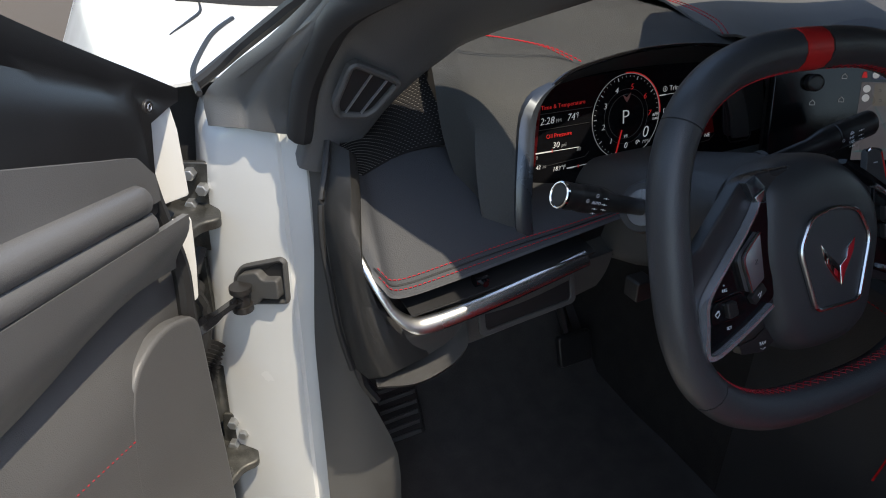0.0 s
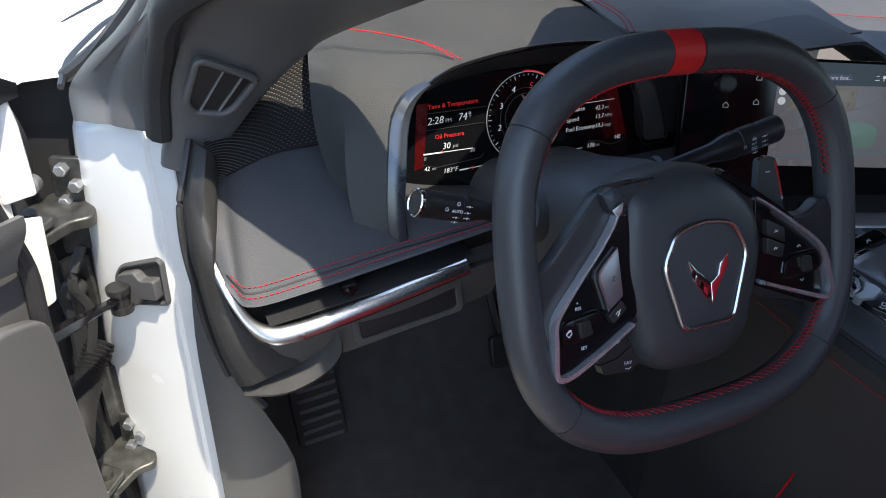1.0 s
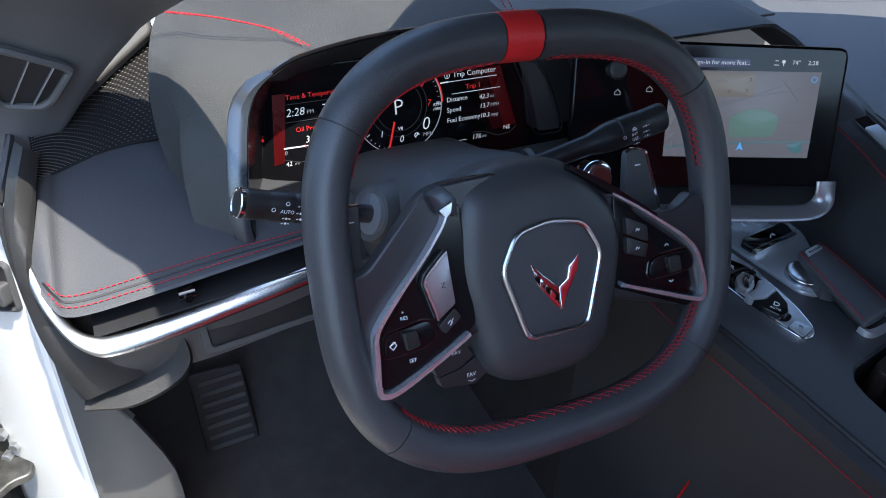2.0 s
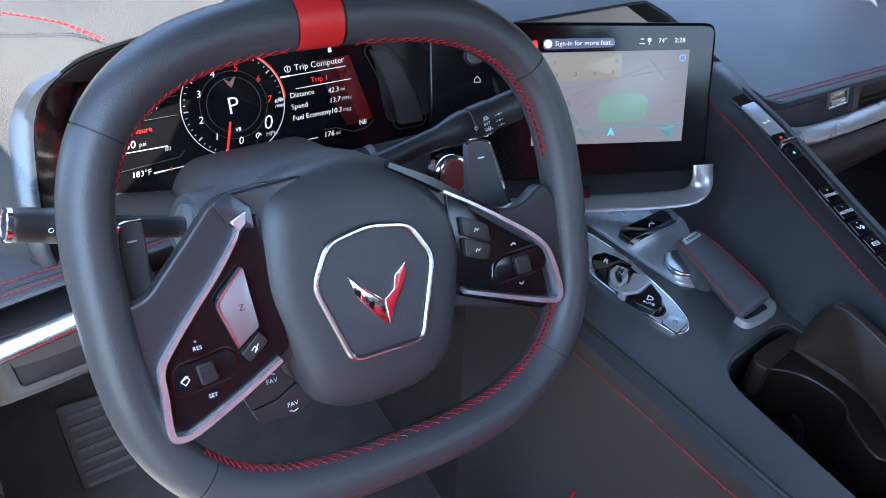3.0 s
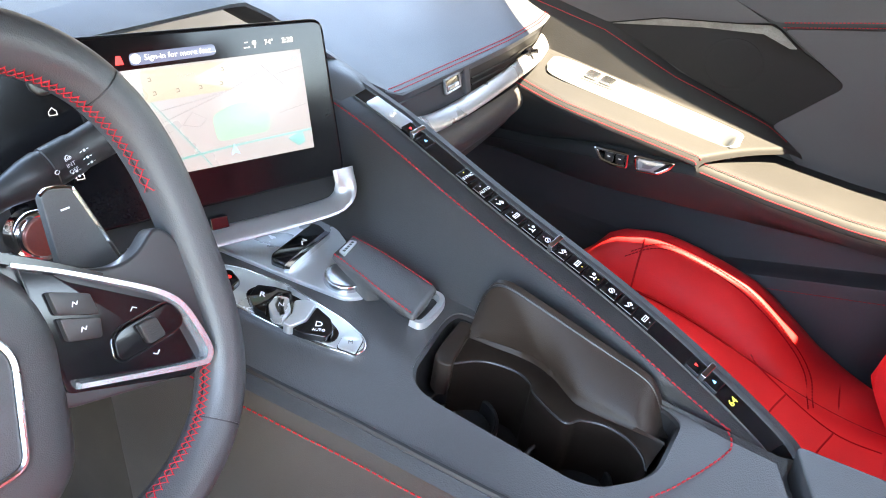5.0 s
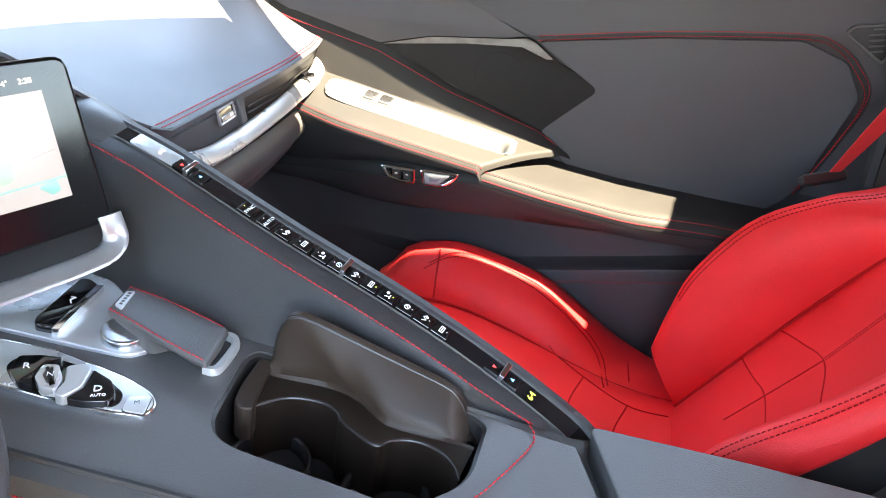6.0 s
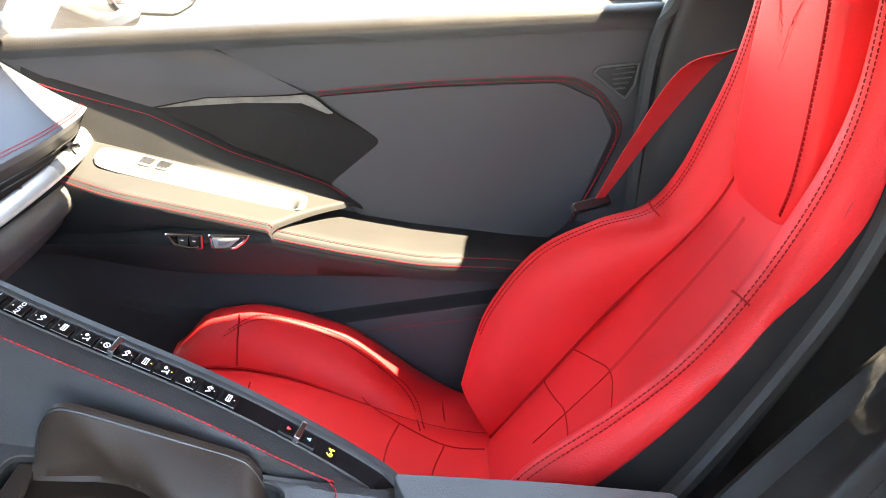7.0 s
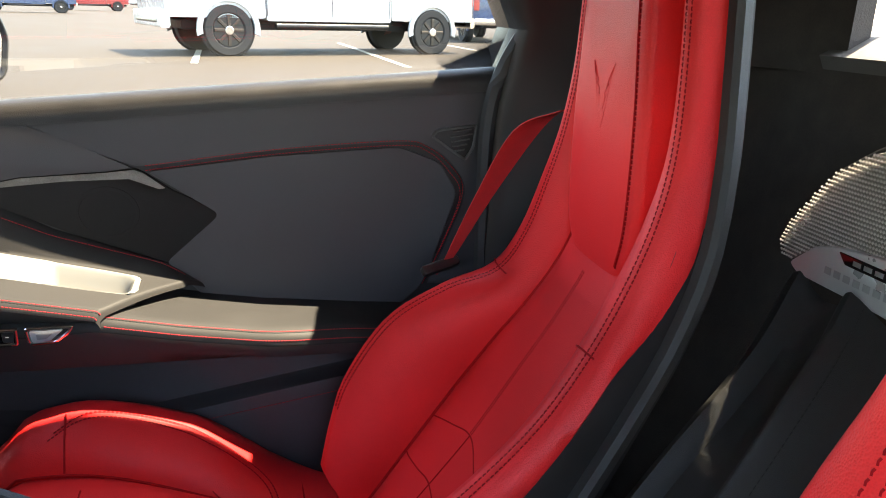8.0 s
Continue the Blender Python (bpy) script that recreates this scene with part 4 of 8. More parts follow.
# passenger lip, vent and glovebox
plip = [top_front(lerp(1.20, 1.735, k / 24)) for k in range(25)]
pund = [p + V(0, 0.010, -0.014) for p in plip]
part("passenger_lip", ruled(plip, pund, 2, 0.003), DASH, dash)
part("passenger_vent_recess", ruled(pund, [p + V(0, 0.02, -0.050) for p in pund], 2, 0.003), DARK, dash)
face_t = [p + V(0, -0.0035, 0.001) for p in pund[:10]]
part("vent_face", ruled(face_t, [p + V(0, 0.006, -0.040) for p in face_t], 3, 0.004), DASH, dash, "grey-black vent face panel")
for k in range(3):
    bm = bmesh.new()
    tube(bm, [p + V(0, 0.003, -0.010 - 0.009 * k) for p in pund[10:24]], 0.0012, 5)
    part("vent_vane", bm, HARD, dash)
bm = bmesh.new()
path = spline([(1.190, 0.492, 0.668), (1.232, 0.5095, 0.6525), (1.29, 0.5230, 0.6385), (1.37, 0.5310, 0.6325), (1.46, 0.5345, 0.6340), (1.55, 0.5365, 0.6400), (1.64, 0.5400, 0.6505), (1.735, 0.556, 0.682)], 9)
tube(bm, path, 0.0125, 18, up=(0, -0.75, 0.66), flat=0.34)
part("passenger_vent_bar", bm, BRUSHED, dash, "wide polished silver vent bar")
pf = Frame((1.344, 0.5370, 0.6715), (1, 0.03, 0.02), (0.12, 0.15, 1))
sock = rounded([(-0.021, -0.0105), (0.021, -0.0105), (0.021, 0.0105), (-0.021, 0.0105)], 0.003)
part("usb_frame", ring2(sock, inset(sock, 0.0028), pf, 0.004, 0.0, 0.001), CHIN, dash)
us = part("usb_socket", plate(pf, inset(sock, 0.0026), 0.0022, 0.0005, 0.0), GLOSS, dash)
part("socket_tongue", plate(pf, rounded([(-0.015, -0.0065), (0.015, -0.0065), (0.015, -0.001), (-0.015, -0.001)], 0.001), 0.002, 0.0005, 0.0018), BRUSHED, us)
part("vent_post", plate(Frame((1.383, 0.5375, 0.669), (1, 0.03, 0), (0.1, 0.15, 1)), rounded([(-0.007, -0.022), (0.007, -0.022), (0.007, 0.016), (-0.007, 0.016)], 0.003), 0.006, 0.002, -0.002), DASH, dash)
bm = bmesh.new()
tube(bm, [(1.596, 0.545, 0.655), (1.614, 0.545, 0.656)], 0.0075, 12)
tube(bm, [(1.605, 0.545, 0.655), (1.605, 0.528, 0.660)], 0.004, 8)
part("vent_wheel", bm, GLOSS, dash)
g1 = spline([(1.225, 0.535, 0.628), (1.34, 0.545, 0.606), (1.5, 0.548, 0.604), (1.63, 0.55, 0.612), (1.70, 0.56, 0.625)], 6)
g2 = spline([(1.225, 0.545, 0.57), (1.34, 0.55, 0.555), (1.5, 0.555, 0.555), (1.63, 0.56, 0.565), (1.70, 0.57, 0.575)], 6)
g3 = spline([(1.225, 0.70, 0.46), (1.34, 0.70, 0.455), (1.5, 0.70, 0.455), (1.63, 0.70, 0.465), (1.70, 0.70, 0.47)], 6)
part("glovebox_roll", ruled(g1, g2, 6, 0.004, 0.016, (0, -1, 0)), LEATHER, dash)
part("glovebox_door", ruled(g2, g3, 6, 0.004, 0.02, (0, -0.7, -0.6)), PLASTIC, dash)
bm = bmesh.new()
surface(bm, 4, 4, lambda u, v: V(lerp(0.54, 1.25, u), lerp(0.64, 0.80, v), lerp(0.64, 0.50, v)), 0.004)
part("centre_under", bm, PLASTIC, dash)
bm = bmesh.new()
surface(bm, 6, 6, lambda u, v: V(lerp(0.42, 0.95, u), lerp(0.705, 0.62, v), lerp(0.69, 0.62, v)), 0.004)
part("column_shelf", bm, PLASTIC, dash)
# defroster rail by the glass
bm = bmesh.new()
tube(bm, [top_at(k / 20, 1.0) + V(0, -0.015, 0.004) for k in range(21)], 0.010, 8)
part("defroster_rail", bm, PLASTIC, dash)

# pillar-foot air outlet
vf = Frame((0.2875, 0.6884, 0.8274), (1, 0, 0), (0, -0.4, 0.917))
out = rounded([(-0.0353, -0.005), (-0.0300, -0.0215), (-0.0004, -0.0285), (0.0110, -0.0230), (0.0335, 0.0095), (0.0265, 0.0165), (-0.0150, 0.0400), (-0.0235, 0.0370)], 0.006)
vent = thing("pillar_vent", vf.o, "grey-rimmed black air outlet with two slats", "air vent")
part("rim", ring2(out, inset(out, 0.0062), vf, 0.008, -0.002, 0.002), SHELL, vent)
part("grille_back", plate(vf, inset(out, 0.005), 0.002, 0.0005, -0.001), DARK, vent)
for p0, p1 in (((-0.0225, -0.0210), (0.0020, 0.0245)), ((-0.0070, -0.0250), (0.0175, 0.0140))):
    part("slat", line(bmesh.new(), vf, [p0, p1], 0.0009, 0.0010, 0.003), CHIN, vent)

# ---- instrument display ----
cl = thing("instrument_display", (0.66, 0.70, 0.73), "dark glass instrument display with red and white readouts", "display")
cf = Frame((0.617, 0.702, 0.752), (1, 0, 0), (0, 0.16, 1))
if cf.n.y > 0:
    cf.n = -cf.n
part("glass", plate(cf, rounded([(-0.165, -0.09), (0.26, -0.09), (0.245, 0.055), (-0.135, 0.055)], 0.02), 0.006, 0.002, -0.006), SCREEN_GLASS, cl)
part("rev_ring", ring2(disc(0.0502, 72), disc(0.0494, 72), cf, 0.0006, 0.0004, 0.0001), LIT_GREY, cl)
part("inner_ring", ring2(disc(0.0262, 48), disc(0.0258, 48), cf, 0.0004, 0.0003, 0.0001), LIT_DIM, cl)
part("outer_glow", ring2(disc(0.0325, 48), disc(0.0322, 48), cf, 0.0004, 0.0003, 0.0001), LIT_DIM, cl)
part("crest", plate(cf, [Vector(q) for q in ((-0.0055, 0.0262), (0.0, 0.0222), (0.0062, 0.0272), (0.0036, 0.0205), (0.0005, 0.0165), (-0.0028, 0.0205))], 0.0003, 0.0001, 0.0006), LIT_DIM_RED, cl)


def arc(r, a0, a1, w, k=24):
    bm = bmesh.new()
    line(bm, cf, [(r * math.cos(radians(lerp(a0, a1, i / k))), r * math.sin(radians(lerp(a0, a1, i / k)))) for i in range(k + 1)], w, 0.0008)
    return bm


part("red_zone", arc(0.0508, 92, -2, 0.0014), LIT_RED, cl)
part("white_zone", arc(0.0462, 250, 271, 0.0050, 8), LIT_WHITE, cl)
bm = bmesh.new()
for k in range(36):
    a = radians(250 - k * 252 / 35)
    r0 = 0.0437 if k % 5 == 0 else 0.0458
    line(bm, cf, [(r0 * math.cos(a), r0 * math.sin(a)), (0.0474 * math.cos(a), 0.0474 * math.sin(a))], 0.0011 if k % 5 == 0 else 0.0006)
part("rev_ticks", bm, LIT_GREY, cl, kind="stuff")
for k, (a, b) in enumerate(((-0.0228, -0.0266), (-0.0340, -0.0085), (-0.0312, 0.0155), (-0.0150, 0.0315), (0.0076, 0.0335), (0.0273, 0.0202), (0.0346, -0.0009))):
    part("numeral", lettering("1234567"[k], 0.0096, cf, a, b, align="CENTER", slant=0.2), LIT_RED if k > 3 else LIT_WHITE, cl)
part("needle", line(bmesh.new(), cf, [(-0.0072, -0.0155), (-0.0165, -0.0462)], 0.0020, 0.0012), LIT_RED, cl)
SLANTED = 0.2
for txt, size, a, b, al, mt in (
        ("P", 0.0235, -0.001, -0.001, "CENTER", LIT_WHITE), ("0", 0.0105, -0.0005, -0.0351, "CENTER", LIT_WHITE), ("0", 0.0200, 0.0288, -0.0232, "CENTER", LIT_WHITE),
        ("MPH", 0.0060, 0.0310, -0.0343, "CENTER", LIT_GREY), ("V8", 0.0052, -0.0010, -0.0236, "CENTER", LIT_WHITE),
        ("RPM", 0.0048, 0.0440, -0.0040, "CENTER", LIT_WHITE), ("/1000", 0.0042, 0.0440, -0.0088, "CENTER", LIT_WHITE),
        ("Trip Computer", 0.0086, 0.0650, 0.0246, "LEFT", LIT_WHITE), ("Trip 1", 0.0076, 0.0800, 0.0100, "LEFT", LIT_RED),
        ("Distance", 0.0073, 0.0560, -0.0015, "LEFT", LIT_WHITE), ("42.3", 0.0072, 0.1085, -0.0035, "RIGHT", LIT_WHITE), ("mi", 0.0056, 0.1098, -0.0040, "LEFT", LIT_GREY),
        ("Speed", 0.0073, 0.0555, -0.0128, "LEFT", LIT_WHITE), ("13.7", 0.0072, 0.1085, -0.0138, "RIGHT", LIT_WHITE), ("MPH", 0.0056, 0.1098, -0.0142, "LEFT", LIT_GREY),
        ("Fuel Economy", 0.0073, 0.0550, -0.0242, "LEFT", LIT_WHITE), ("10.3", 0.0072, 0.1085, -0.0246, "RIGHT", LIT_WHITE), ("mpg", 0.0056, 0.1098, -0.0250, "LEFT", LIT_GREY),
        ("NE", 0.0072, 0.1305, -0.0424, "CENTER", LIT_WHITE), ("176", 0.0078, 0.0965, -0.0473, "RIGHT", LIT_WHITE), ("mi", 0.0056, 0.0978, -0.0478, "LEFT", LIT_GREY),
        ("Time & Temperature", 0.0070, -0.1195, 0.0256, "LEFT", LIT_RED), ("2:28", 0.0112, -0.1215, 0.0104, "LEFT", LIT_WHITE), ("PM", 0.0060, -0.1000, 0.0090, "LEFT", LIT_GREY),
        ("74\u00b0", 0.0112, -0.0850, 0.0104, "LEFT", LIT_WHITE), ("F", 0.0060, -0.0710, 0.0104, "LEFT", LIT_GREY),
        ("Oil Pressure", 0.0070, -0.1135, -0.0073, "LEFT", LIT_RED), ("30", 0.0098, -0.1055, -0.0185, "LEFT", LIT_WHITE), ("psi", 0.0060, -0.0930, -0.0195, "LEFT", LIT_GREY),
        ("0", 0.0058, -0.1268, -0.0290, "CENTER", LIT_GREY), ("80", 0.0058, -0.0690, -0.0283, "CENTER", LIT_GREY), ("42", 0.0066, -0.1285, -0.0405, "LEFT", LIT_WHITE), ("mi", 0.0050, -0.1195, -0.0410, "LEFT", LIT_GREY), ("183\u00b0F", 0.0076, -0.1060, -0.0462, "LEFT", LIT_WHITE)):
    part("readout", lettering(txt, size, cf, a, b, align=al, slant=0.0 if txt[0] in "PNTDSFO" else SLANTED), mt, cl)
bm = bmesh.new()
for pts in ([(0.0497, 0.0180), (0.1193, 0.0180)], [(0.063, 0.0045), (0.1232, 0.0045)], [(0.0458, -0.0476), (0.0779, -0.0482)], [(-0.1278, -0.0240), (-0.0682, -0.0256)],
            [(-0.0857, -0.0480), (-0.0525, -0.0474)]):
    line(bm, cf, pts, 0.0006)
for pts in ([(0.0497, 0.0180), (0.0590, 0.0180)], [(0.0458, -0.0476), (0.0600, -0.0478)], [(-0.1278, -0.0240), (-0.1058, -0.0246)], [(-0.0857, -0.0480), (-0.0760, -0.0478)]):
    line(bm, cf, pts, 0.0014)
part("rule_lines", bm, LIT_WHITE, cl, kind="stuff")
bm = bmesh.new()
for pts in ([(-0.1235, 0.0192), (-0.0499, 0.0182)], [(-0.1260, 0.0015), (-0.0540, 0.0010)], [(-0.1300, -0.0350), (-0.1130, -0.0405), (-0.0600, -0.0380), (-0.0545, -0.0330)], [(0.0860, -0.0415), (0.0998, -0.0423), (0.1180, -0.0500), (0.1337, -0.0490), (0.1427, -0.0425)]):
    line(bm, cf, pts, 0.0005)
part("divider_lines", bm, LIT_DIM, cl, kind="stuff")
bm = bmesh.new()
for a0, b0 in ((0.0605, -0.0478), (-0.1060, -0.0243), (-0.0700, -0.0476)):
    line(bm, cf, [(a0, b0 - 0.0018), (a0, b0 + 0.0018)], 0.0008, 0.0009)
part("limit_marks", bm, LIT_RED, cl, kind="stuff")
ic = bmesh.new()                               # small signs: an i in a ring, a pump, a person, a cruise dial, a thermometer, a car
line(ic, cf, [(0.0581, 0.0262), (0.0581, 0.0228)], 0.0008)
line(ic, cf, [(0.0581 + 0.0030 * math.cos(k * 0.524), 0.0247 + 0.0030 * math.sin(k * 0.524)) for k in range(13)], 0.0005)
slab(ic, cf, rounded([(0.0365, -0.0490), (0.0405, -0.0490), (0.0405, -0.0435), (0.0365, -0.0435)], 0.0006), 0.0004, 0.0001, 0.0006)
line(ic, cf, [(0.0410, -0.0450), (0.0422, -0.0460), (0.0420, -0.0485)], 0.0006)
slab(ic, cf, disc(0.0016, 10, cx=0.0129, cy=-0.0452), 0.0004, 0.0001, 0.0006)
slab(ic, cf, rounded([(0.0100, -0.0502), (0.0158, -0.0502), (0.0148, -0.0472), (0.0110, -0.0472)], 0.0010), 0.0004, 0.0001, 0.0006)
line(ic, cf, [(0.0178 + 0.0026 * math.cos(k * 0.6), -0.0336 + 0.0026 * math.sin(k * 0.6)) for k in range(8)], 0.0007)
line(ic, cf, [(0.0170, -0.0346), (0.0192, -0.0318)], 0.0007)
line(ic, cf, [(-0.0440, -0.0490), (-0.0440, -0.0435)], 0.0010)
line(ic, cf, [(-0.0470, -0.0485), (-0.0410, -0.0482)], 0.0007)
slab(ic, cf, rounded([(0.1027, 0.0340), (0.1067, 0.0340), (0.1062, 0.0385), (0.1032, 0.0385)], 0.0008), 0.0004, 0.0001, 0.0006)
part("warning_icons", ic, LIT_WHITE, cl, kind="stuff")
bm = bmesh.new()
slab(bm, cf, disc(0.0014, 10, cx=-0.1480, cy=-0.0080), 0.0004, 0.0001, 0.0006)
slab(bm, cf, rounded([(-0.1498, -0.0135), (-0.1466, -0.0135), (-0.1472, -0.0100), (-0.1490, -0.0100)], 0.0006), 0.0004, 0.0001, 0.0006)
part("belt_warning", bm, LIT_RED, cl)
for pts in ([(0.105, 0.0280), (0.1248, 0.0280), (0.1427, -0.0400), (0.128, -0.0420)], [(0.085, 0.0280), (0.1045, 0.0280), (0.1275, -0.0420), (0.112, -0.0420)], [(-0.1320, 0.0300), (-0.119, 0.0300), (-0.1290, -0.0380), (-0.1400, -0.0400)]):
    part("red_field", plate(cf, [Vector(q) for q in pts], 0.0004, 0.0001, 0.0001), LIT_DARK_RED if pts[0][0] != 0.085 else LIT_DIM_FIELD, cl)
part("blank_panel", plate(cf, rounded([(0.158, -0.050), (0.232, -0.048), (0.218, 0.040), (0.150, 0.042)], 0.014), 0.002, 0.001, 0.0002), material("smoked_panel", (0.020, 0.020, 0.020), 0.35, mottle=0.1), cl)
lens = rounded([(0.1458, 0.0314), (0.1664, 0.0264), (0.1806, 0.0087), (0.1931, -0.0197), (0.2009, -0.0539), (0.1707, -0.0527), (0.1668, -0.0240), (0.1546, 0.0115)], 0.004)
part("blank_lens", plate(cf, lens, 0.004, 0.0012, 0.0018), material("grey_blank_lens", (0.050, 0.048, 0.045), 0.45, grain=0.1, grain_scale=2000, mottle=0.08), cl, "dark grey blank lens beside the display")
part("lens_groove", ring2(inset(lens, -0.0060), inset(lens, -0.0045), cf, 0.0012, 0.0020, 0.0004), HARD, cl)
rim_f = Frame((0, 0.690, 0), (1, 0, 0), (0, 0, 1))
part("bezel_rim", ribbon(bmesh.new(), rim_f, [(0.8080, 0.7930), (0.8242, 0.7840), (0.8376, 0.7604), (0.8491, 0.7364), (0.8589, 0.7173), (0.8646, 0.7000)], [0.004, 0.010, 0.010, 0.009, 0.008, 0.006], 0.004), BEZEL, cl, "blue-grey satin rim of the instrument bezel")


# ---- steering wheel ----
WT = 20.5
wf0 = Frame((0.621, 0.422, 0.739), (1, 0, 0), (0, math.sin(radians(WT)), math.cos(radians(WT))))
if wf0.n.y > 0:
    wf0.n = -wf0.n
spin = radians(-2.4)
wf = Frame(wf0.o, wf0.r * math.cos(spin) + wf0.u * math.sin(spin), wf0.u * math.cos(spin) - wf0.r * math.sin(spin))
wf.n = wf0.n
wheel = thing("steering_wheel", wf.o, "black leather squared-off steering wheel with a red top marker", "steering wheel")


def rim_at(a):
    """The rim's centre line at angle a (0 at the right, 90 at the top)."""
    c, s = math.cos(a), math.sin(a)
    e = 2 / 2.9
    return (0.0065 + 0.1770 * math.copysign(abs(c) ** e, c), -0.009 + 0.161 * math.copysign(abs(s) ** e, s))


def rim_piece(a0, a1, k, r=1.0):
    bm = bmesh.new()
    rings = []
    for i in range(k + 1):
        a = lerp(a0, a1, i / k)
        x, y = rim_at(radians(a))
        x2, y2 = rim_at(radians(a + 0.5))
        x1, y1 = rim_at(radians(a - 0.5))
        t = Vector((x2 - x1, y2 - y1)).normalized()
        o = Vector((t.y, -t.x))
        fat = 0.0188 - 0.0026 * math.cos(radians(a)) ** 2
        ring = []
        for j in range(14):
            q = 2 * math.pi * j / 14
            ring.append(wf.at(x + o.x * fat * r * math.cos(q), y + o.y * fat * r * math.cos(q), 0.0188 * r * math.sin(q) - 0.018))
        rings.append(ring)
    loft(bm, rings)
    return bm


cuts = (35, 89.7, 93.6, 146, 222, 318, 395)
for a0, a1 in zip(cuts, cuts[1:]):
    if a0 == 89.7:
        part("marker_band", rim_piece(a0, a1, 8, 1.012), RED_BAND, wheel, "red leather marker band")
    else:
        part("rim_section", rim_piece(a0 + 0.25, a1 - 0.25, 40), WRAP, wheel)
part("rim_core", rim_piece(0, 360, 96, 0.955), DARK, wheel)


def rim_skin(a, q, lift=0.0):
    """A point on the rim's skin: a round the wheel, q round its section (90 in front, 180 towards the hub), in degrees."""
    x, y = rim_at(radians(a))
    x2, y2 = rim_at(radians(a + 0.5))
    x1, y1 = rim_at(radians(a - 0.5))
    t = Vector((x2 - x1, y2 - y1)).normalized()
    fat = 0.0188 - 0.0026 * math.cos(radians(a)) ** 2
    r = fat * math.cos(radians(q)) - lift
    return wf.at(x + t.y * r, y - t.x * r, (0.0188 + lift) * math.sin(radians(q)) - 0.018)


def rim_stitch(a0, a1, q0=154, q1=178):
    """Two threads crossing in a lattice along the inside of the rim."""
    bm = bmesh.new()
    a, k = a0, 0
    while a < a1:
        step = 0.0095 / max(0.004, (rim_skin(a + 1, 150) - rim_skin(a, 150)).length)
        for q, r in ((q0, q1), (q1, q0)):
            tube(bm, [rim_skin(a + step * f, lerp(q, r, f), 0.0004) for f in (0.0, 0.33, 0.67, 1.0)], 0.00040, 4)
        tube(bm, [rim_skin(a, q0 - 3, 0.0003), rim_skin(a, q0 + 2, 0.0004)], 0.00030, 4)
        a += step
    return bm


for a0, a1 in ((8, 88), (95, 158), (216, 340)):
    part("rim_stitching", rim_stitch(a0, a1), THREAD, wheel, "crossed red leather stitching", kind="stuff")
    bm = bmesh.new()
    tube(bm, [rim_skin(lerp(a0, a1, k / 60), 171, -0.0002) for k in range(61)], 0.0009, 5)
    part("rim_seam", bm, DARK, wheel)

hub = rounded([(0.0, 0.062), (0.034, 0.0545), (0.062, 0.0310), (0.078, 0.008), (0.0815, -0.024), (0.060, -0.103), (0.036, -0.120), (0.0, -0.1235),
               (-0.036, -0.120), (-0.060, -0.103), (-0.080, -0.022), (-0.077, 0.022), (-0.070, 0.045), (-0.044, 0.0575)], 0.018, 7)
bm = bmesh.new()
rings = [[wf.at(p.x, p.y, -0.052) for p in hub]]
for k in (1.0, 0.995, 0.985, 0.97, 0.95, 0.92, 0.88, 0.83, 0.77, 0.70, 0.60, 0.45, 0.25):
    rings.append([wf.at(p.x * k, -0.031 + (p.y + 0.031) * k, -0.030 + 0.0316 * math.sqrt(max(0.0, 1 - k ** 7))) for p in hub])
loft(bm, rings)
part("airbag_cover", bm, COVER, wheel, "smooth black leather airbag cover", sharp=70)
bm = bmesh.new()
loft(bm, [[wf.at(p.x * s, p.y * s - 0.005, h) for p in hub] for s, h in ((0.9, -0.03), (0.92, -0.06), (0.7, -0.10))])
part("hub_back", bm, HARD, wheel)
shield = rounded([(-0.032, 0.008), (0.0, 0.014), (0.032, 0.008), (0.0475, -0.020), (0.029, -0.080), (-0.029, -0.080), (-0.0475, -0.020)], 0.010, 5)
part("shield_ring", ring2(shield, inset(shield, 0.0038), wf, 0.0035, 0.0028, 0.0012), SATIN, wheel, "satin silver shield outline")
part("shield_face", plate(wf, inset(shield, 0.0036), 0.0030, 0.001, 0.0008, 0.001), WRAP, wheel)
badge_l = [Vector(q) for q in ((0.0022, -0.0592), (-0.0050, -0.0520), (-0.0138, -0.0398), (-0.0168, -0.0355), (-0.0215, -0.0190), (-0.0125, -0.0280), (-0.0068, -0.0330), (0.0018, -0.0412))]
badge_r = [Vector(q) for q in ((0.0030, -0.0592), (0.0022, -0.0412), (0.0105, -0.0355), (0.0128, -0.0262), (0.0228, -0.0182), (0.0212, -0.0300), (0.0168, -0.0370), (0.0102, -0.0470))]
badge = part("emblem", plate(wf, badge_l, 0.0024, 0.0006, 0.0040), CHROME, wheel, "small chrome and red winged emblem")
part("emblem_wing", plate(wf, badge_r, 0.0024, 0.0006, 0.0040), CHROME, badge)
part("red_inlay", plate(wf, inset(badge_r, 0.0011), 0.0006, 0.0002, 0.0062), LENS_RED, badge)
for k, mt in enumerate((GLOSS, CHROME, GLOSS, LENS_RED)):
    x, y = -0.0165 + 0.0042 * k, -0.0285 - 0.0052 * k
    part("flag_check", plate(wf, [Vector((x - 0.0018, y + 0.0022)), Vector((x + 0.0026, y - 0.0022)), Vector((x + 0.0012, y - 0.0076)), Vector((x - 0.0024, y - 0.0030))], 0.0005, 0.0002, 0.0062), mt, badge)
part("airbag_mark", lettering("AIRBAG", 0.0070, wf, 0.003, -0.1035, -0.0040, "CENTER", 0.0008), HARD, wheel)
bm = bmesh.new()
line(bm, wf, [(0.002, -0.0895), (0.002, -0.0950), (0.0055, -0.0950)], 0.0009, -0.0012)
part("airbag_sign", bm, HARD, wheel)

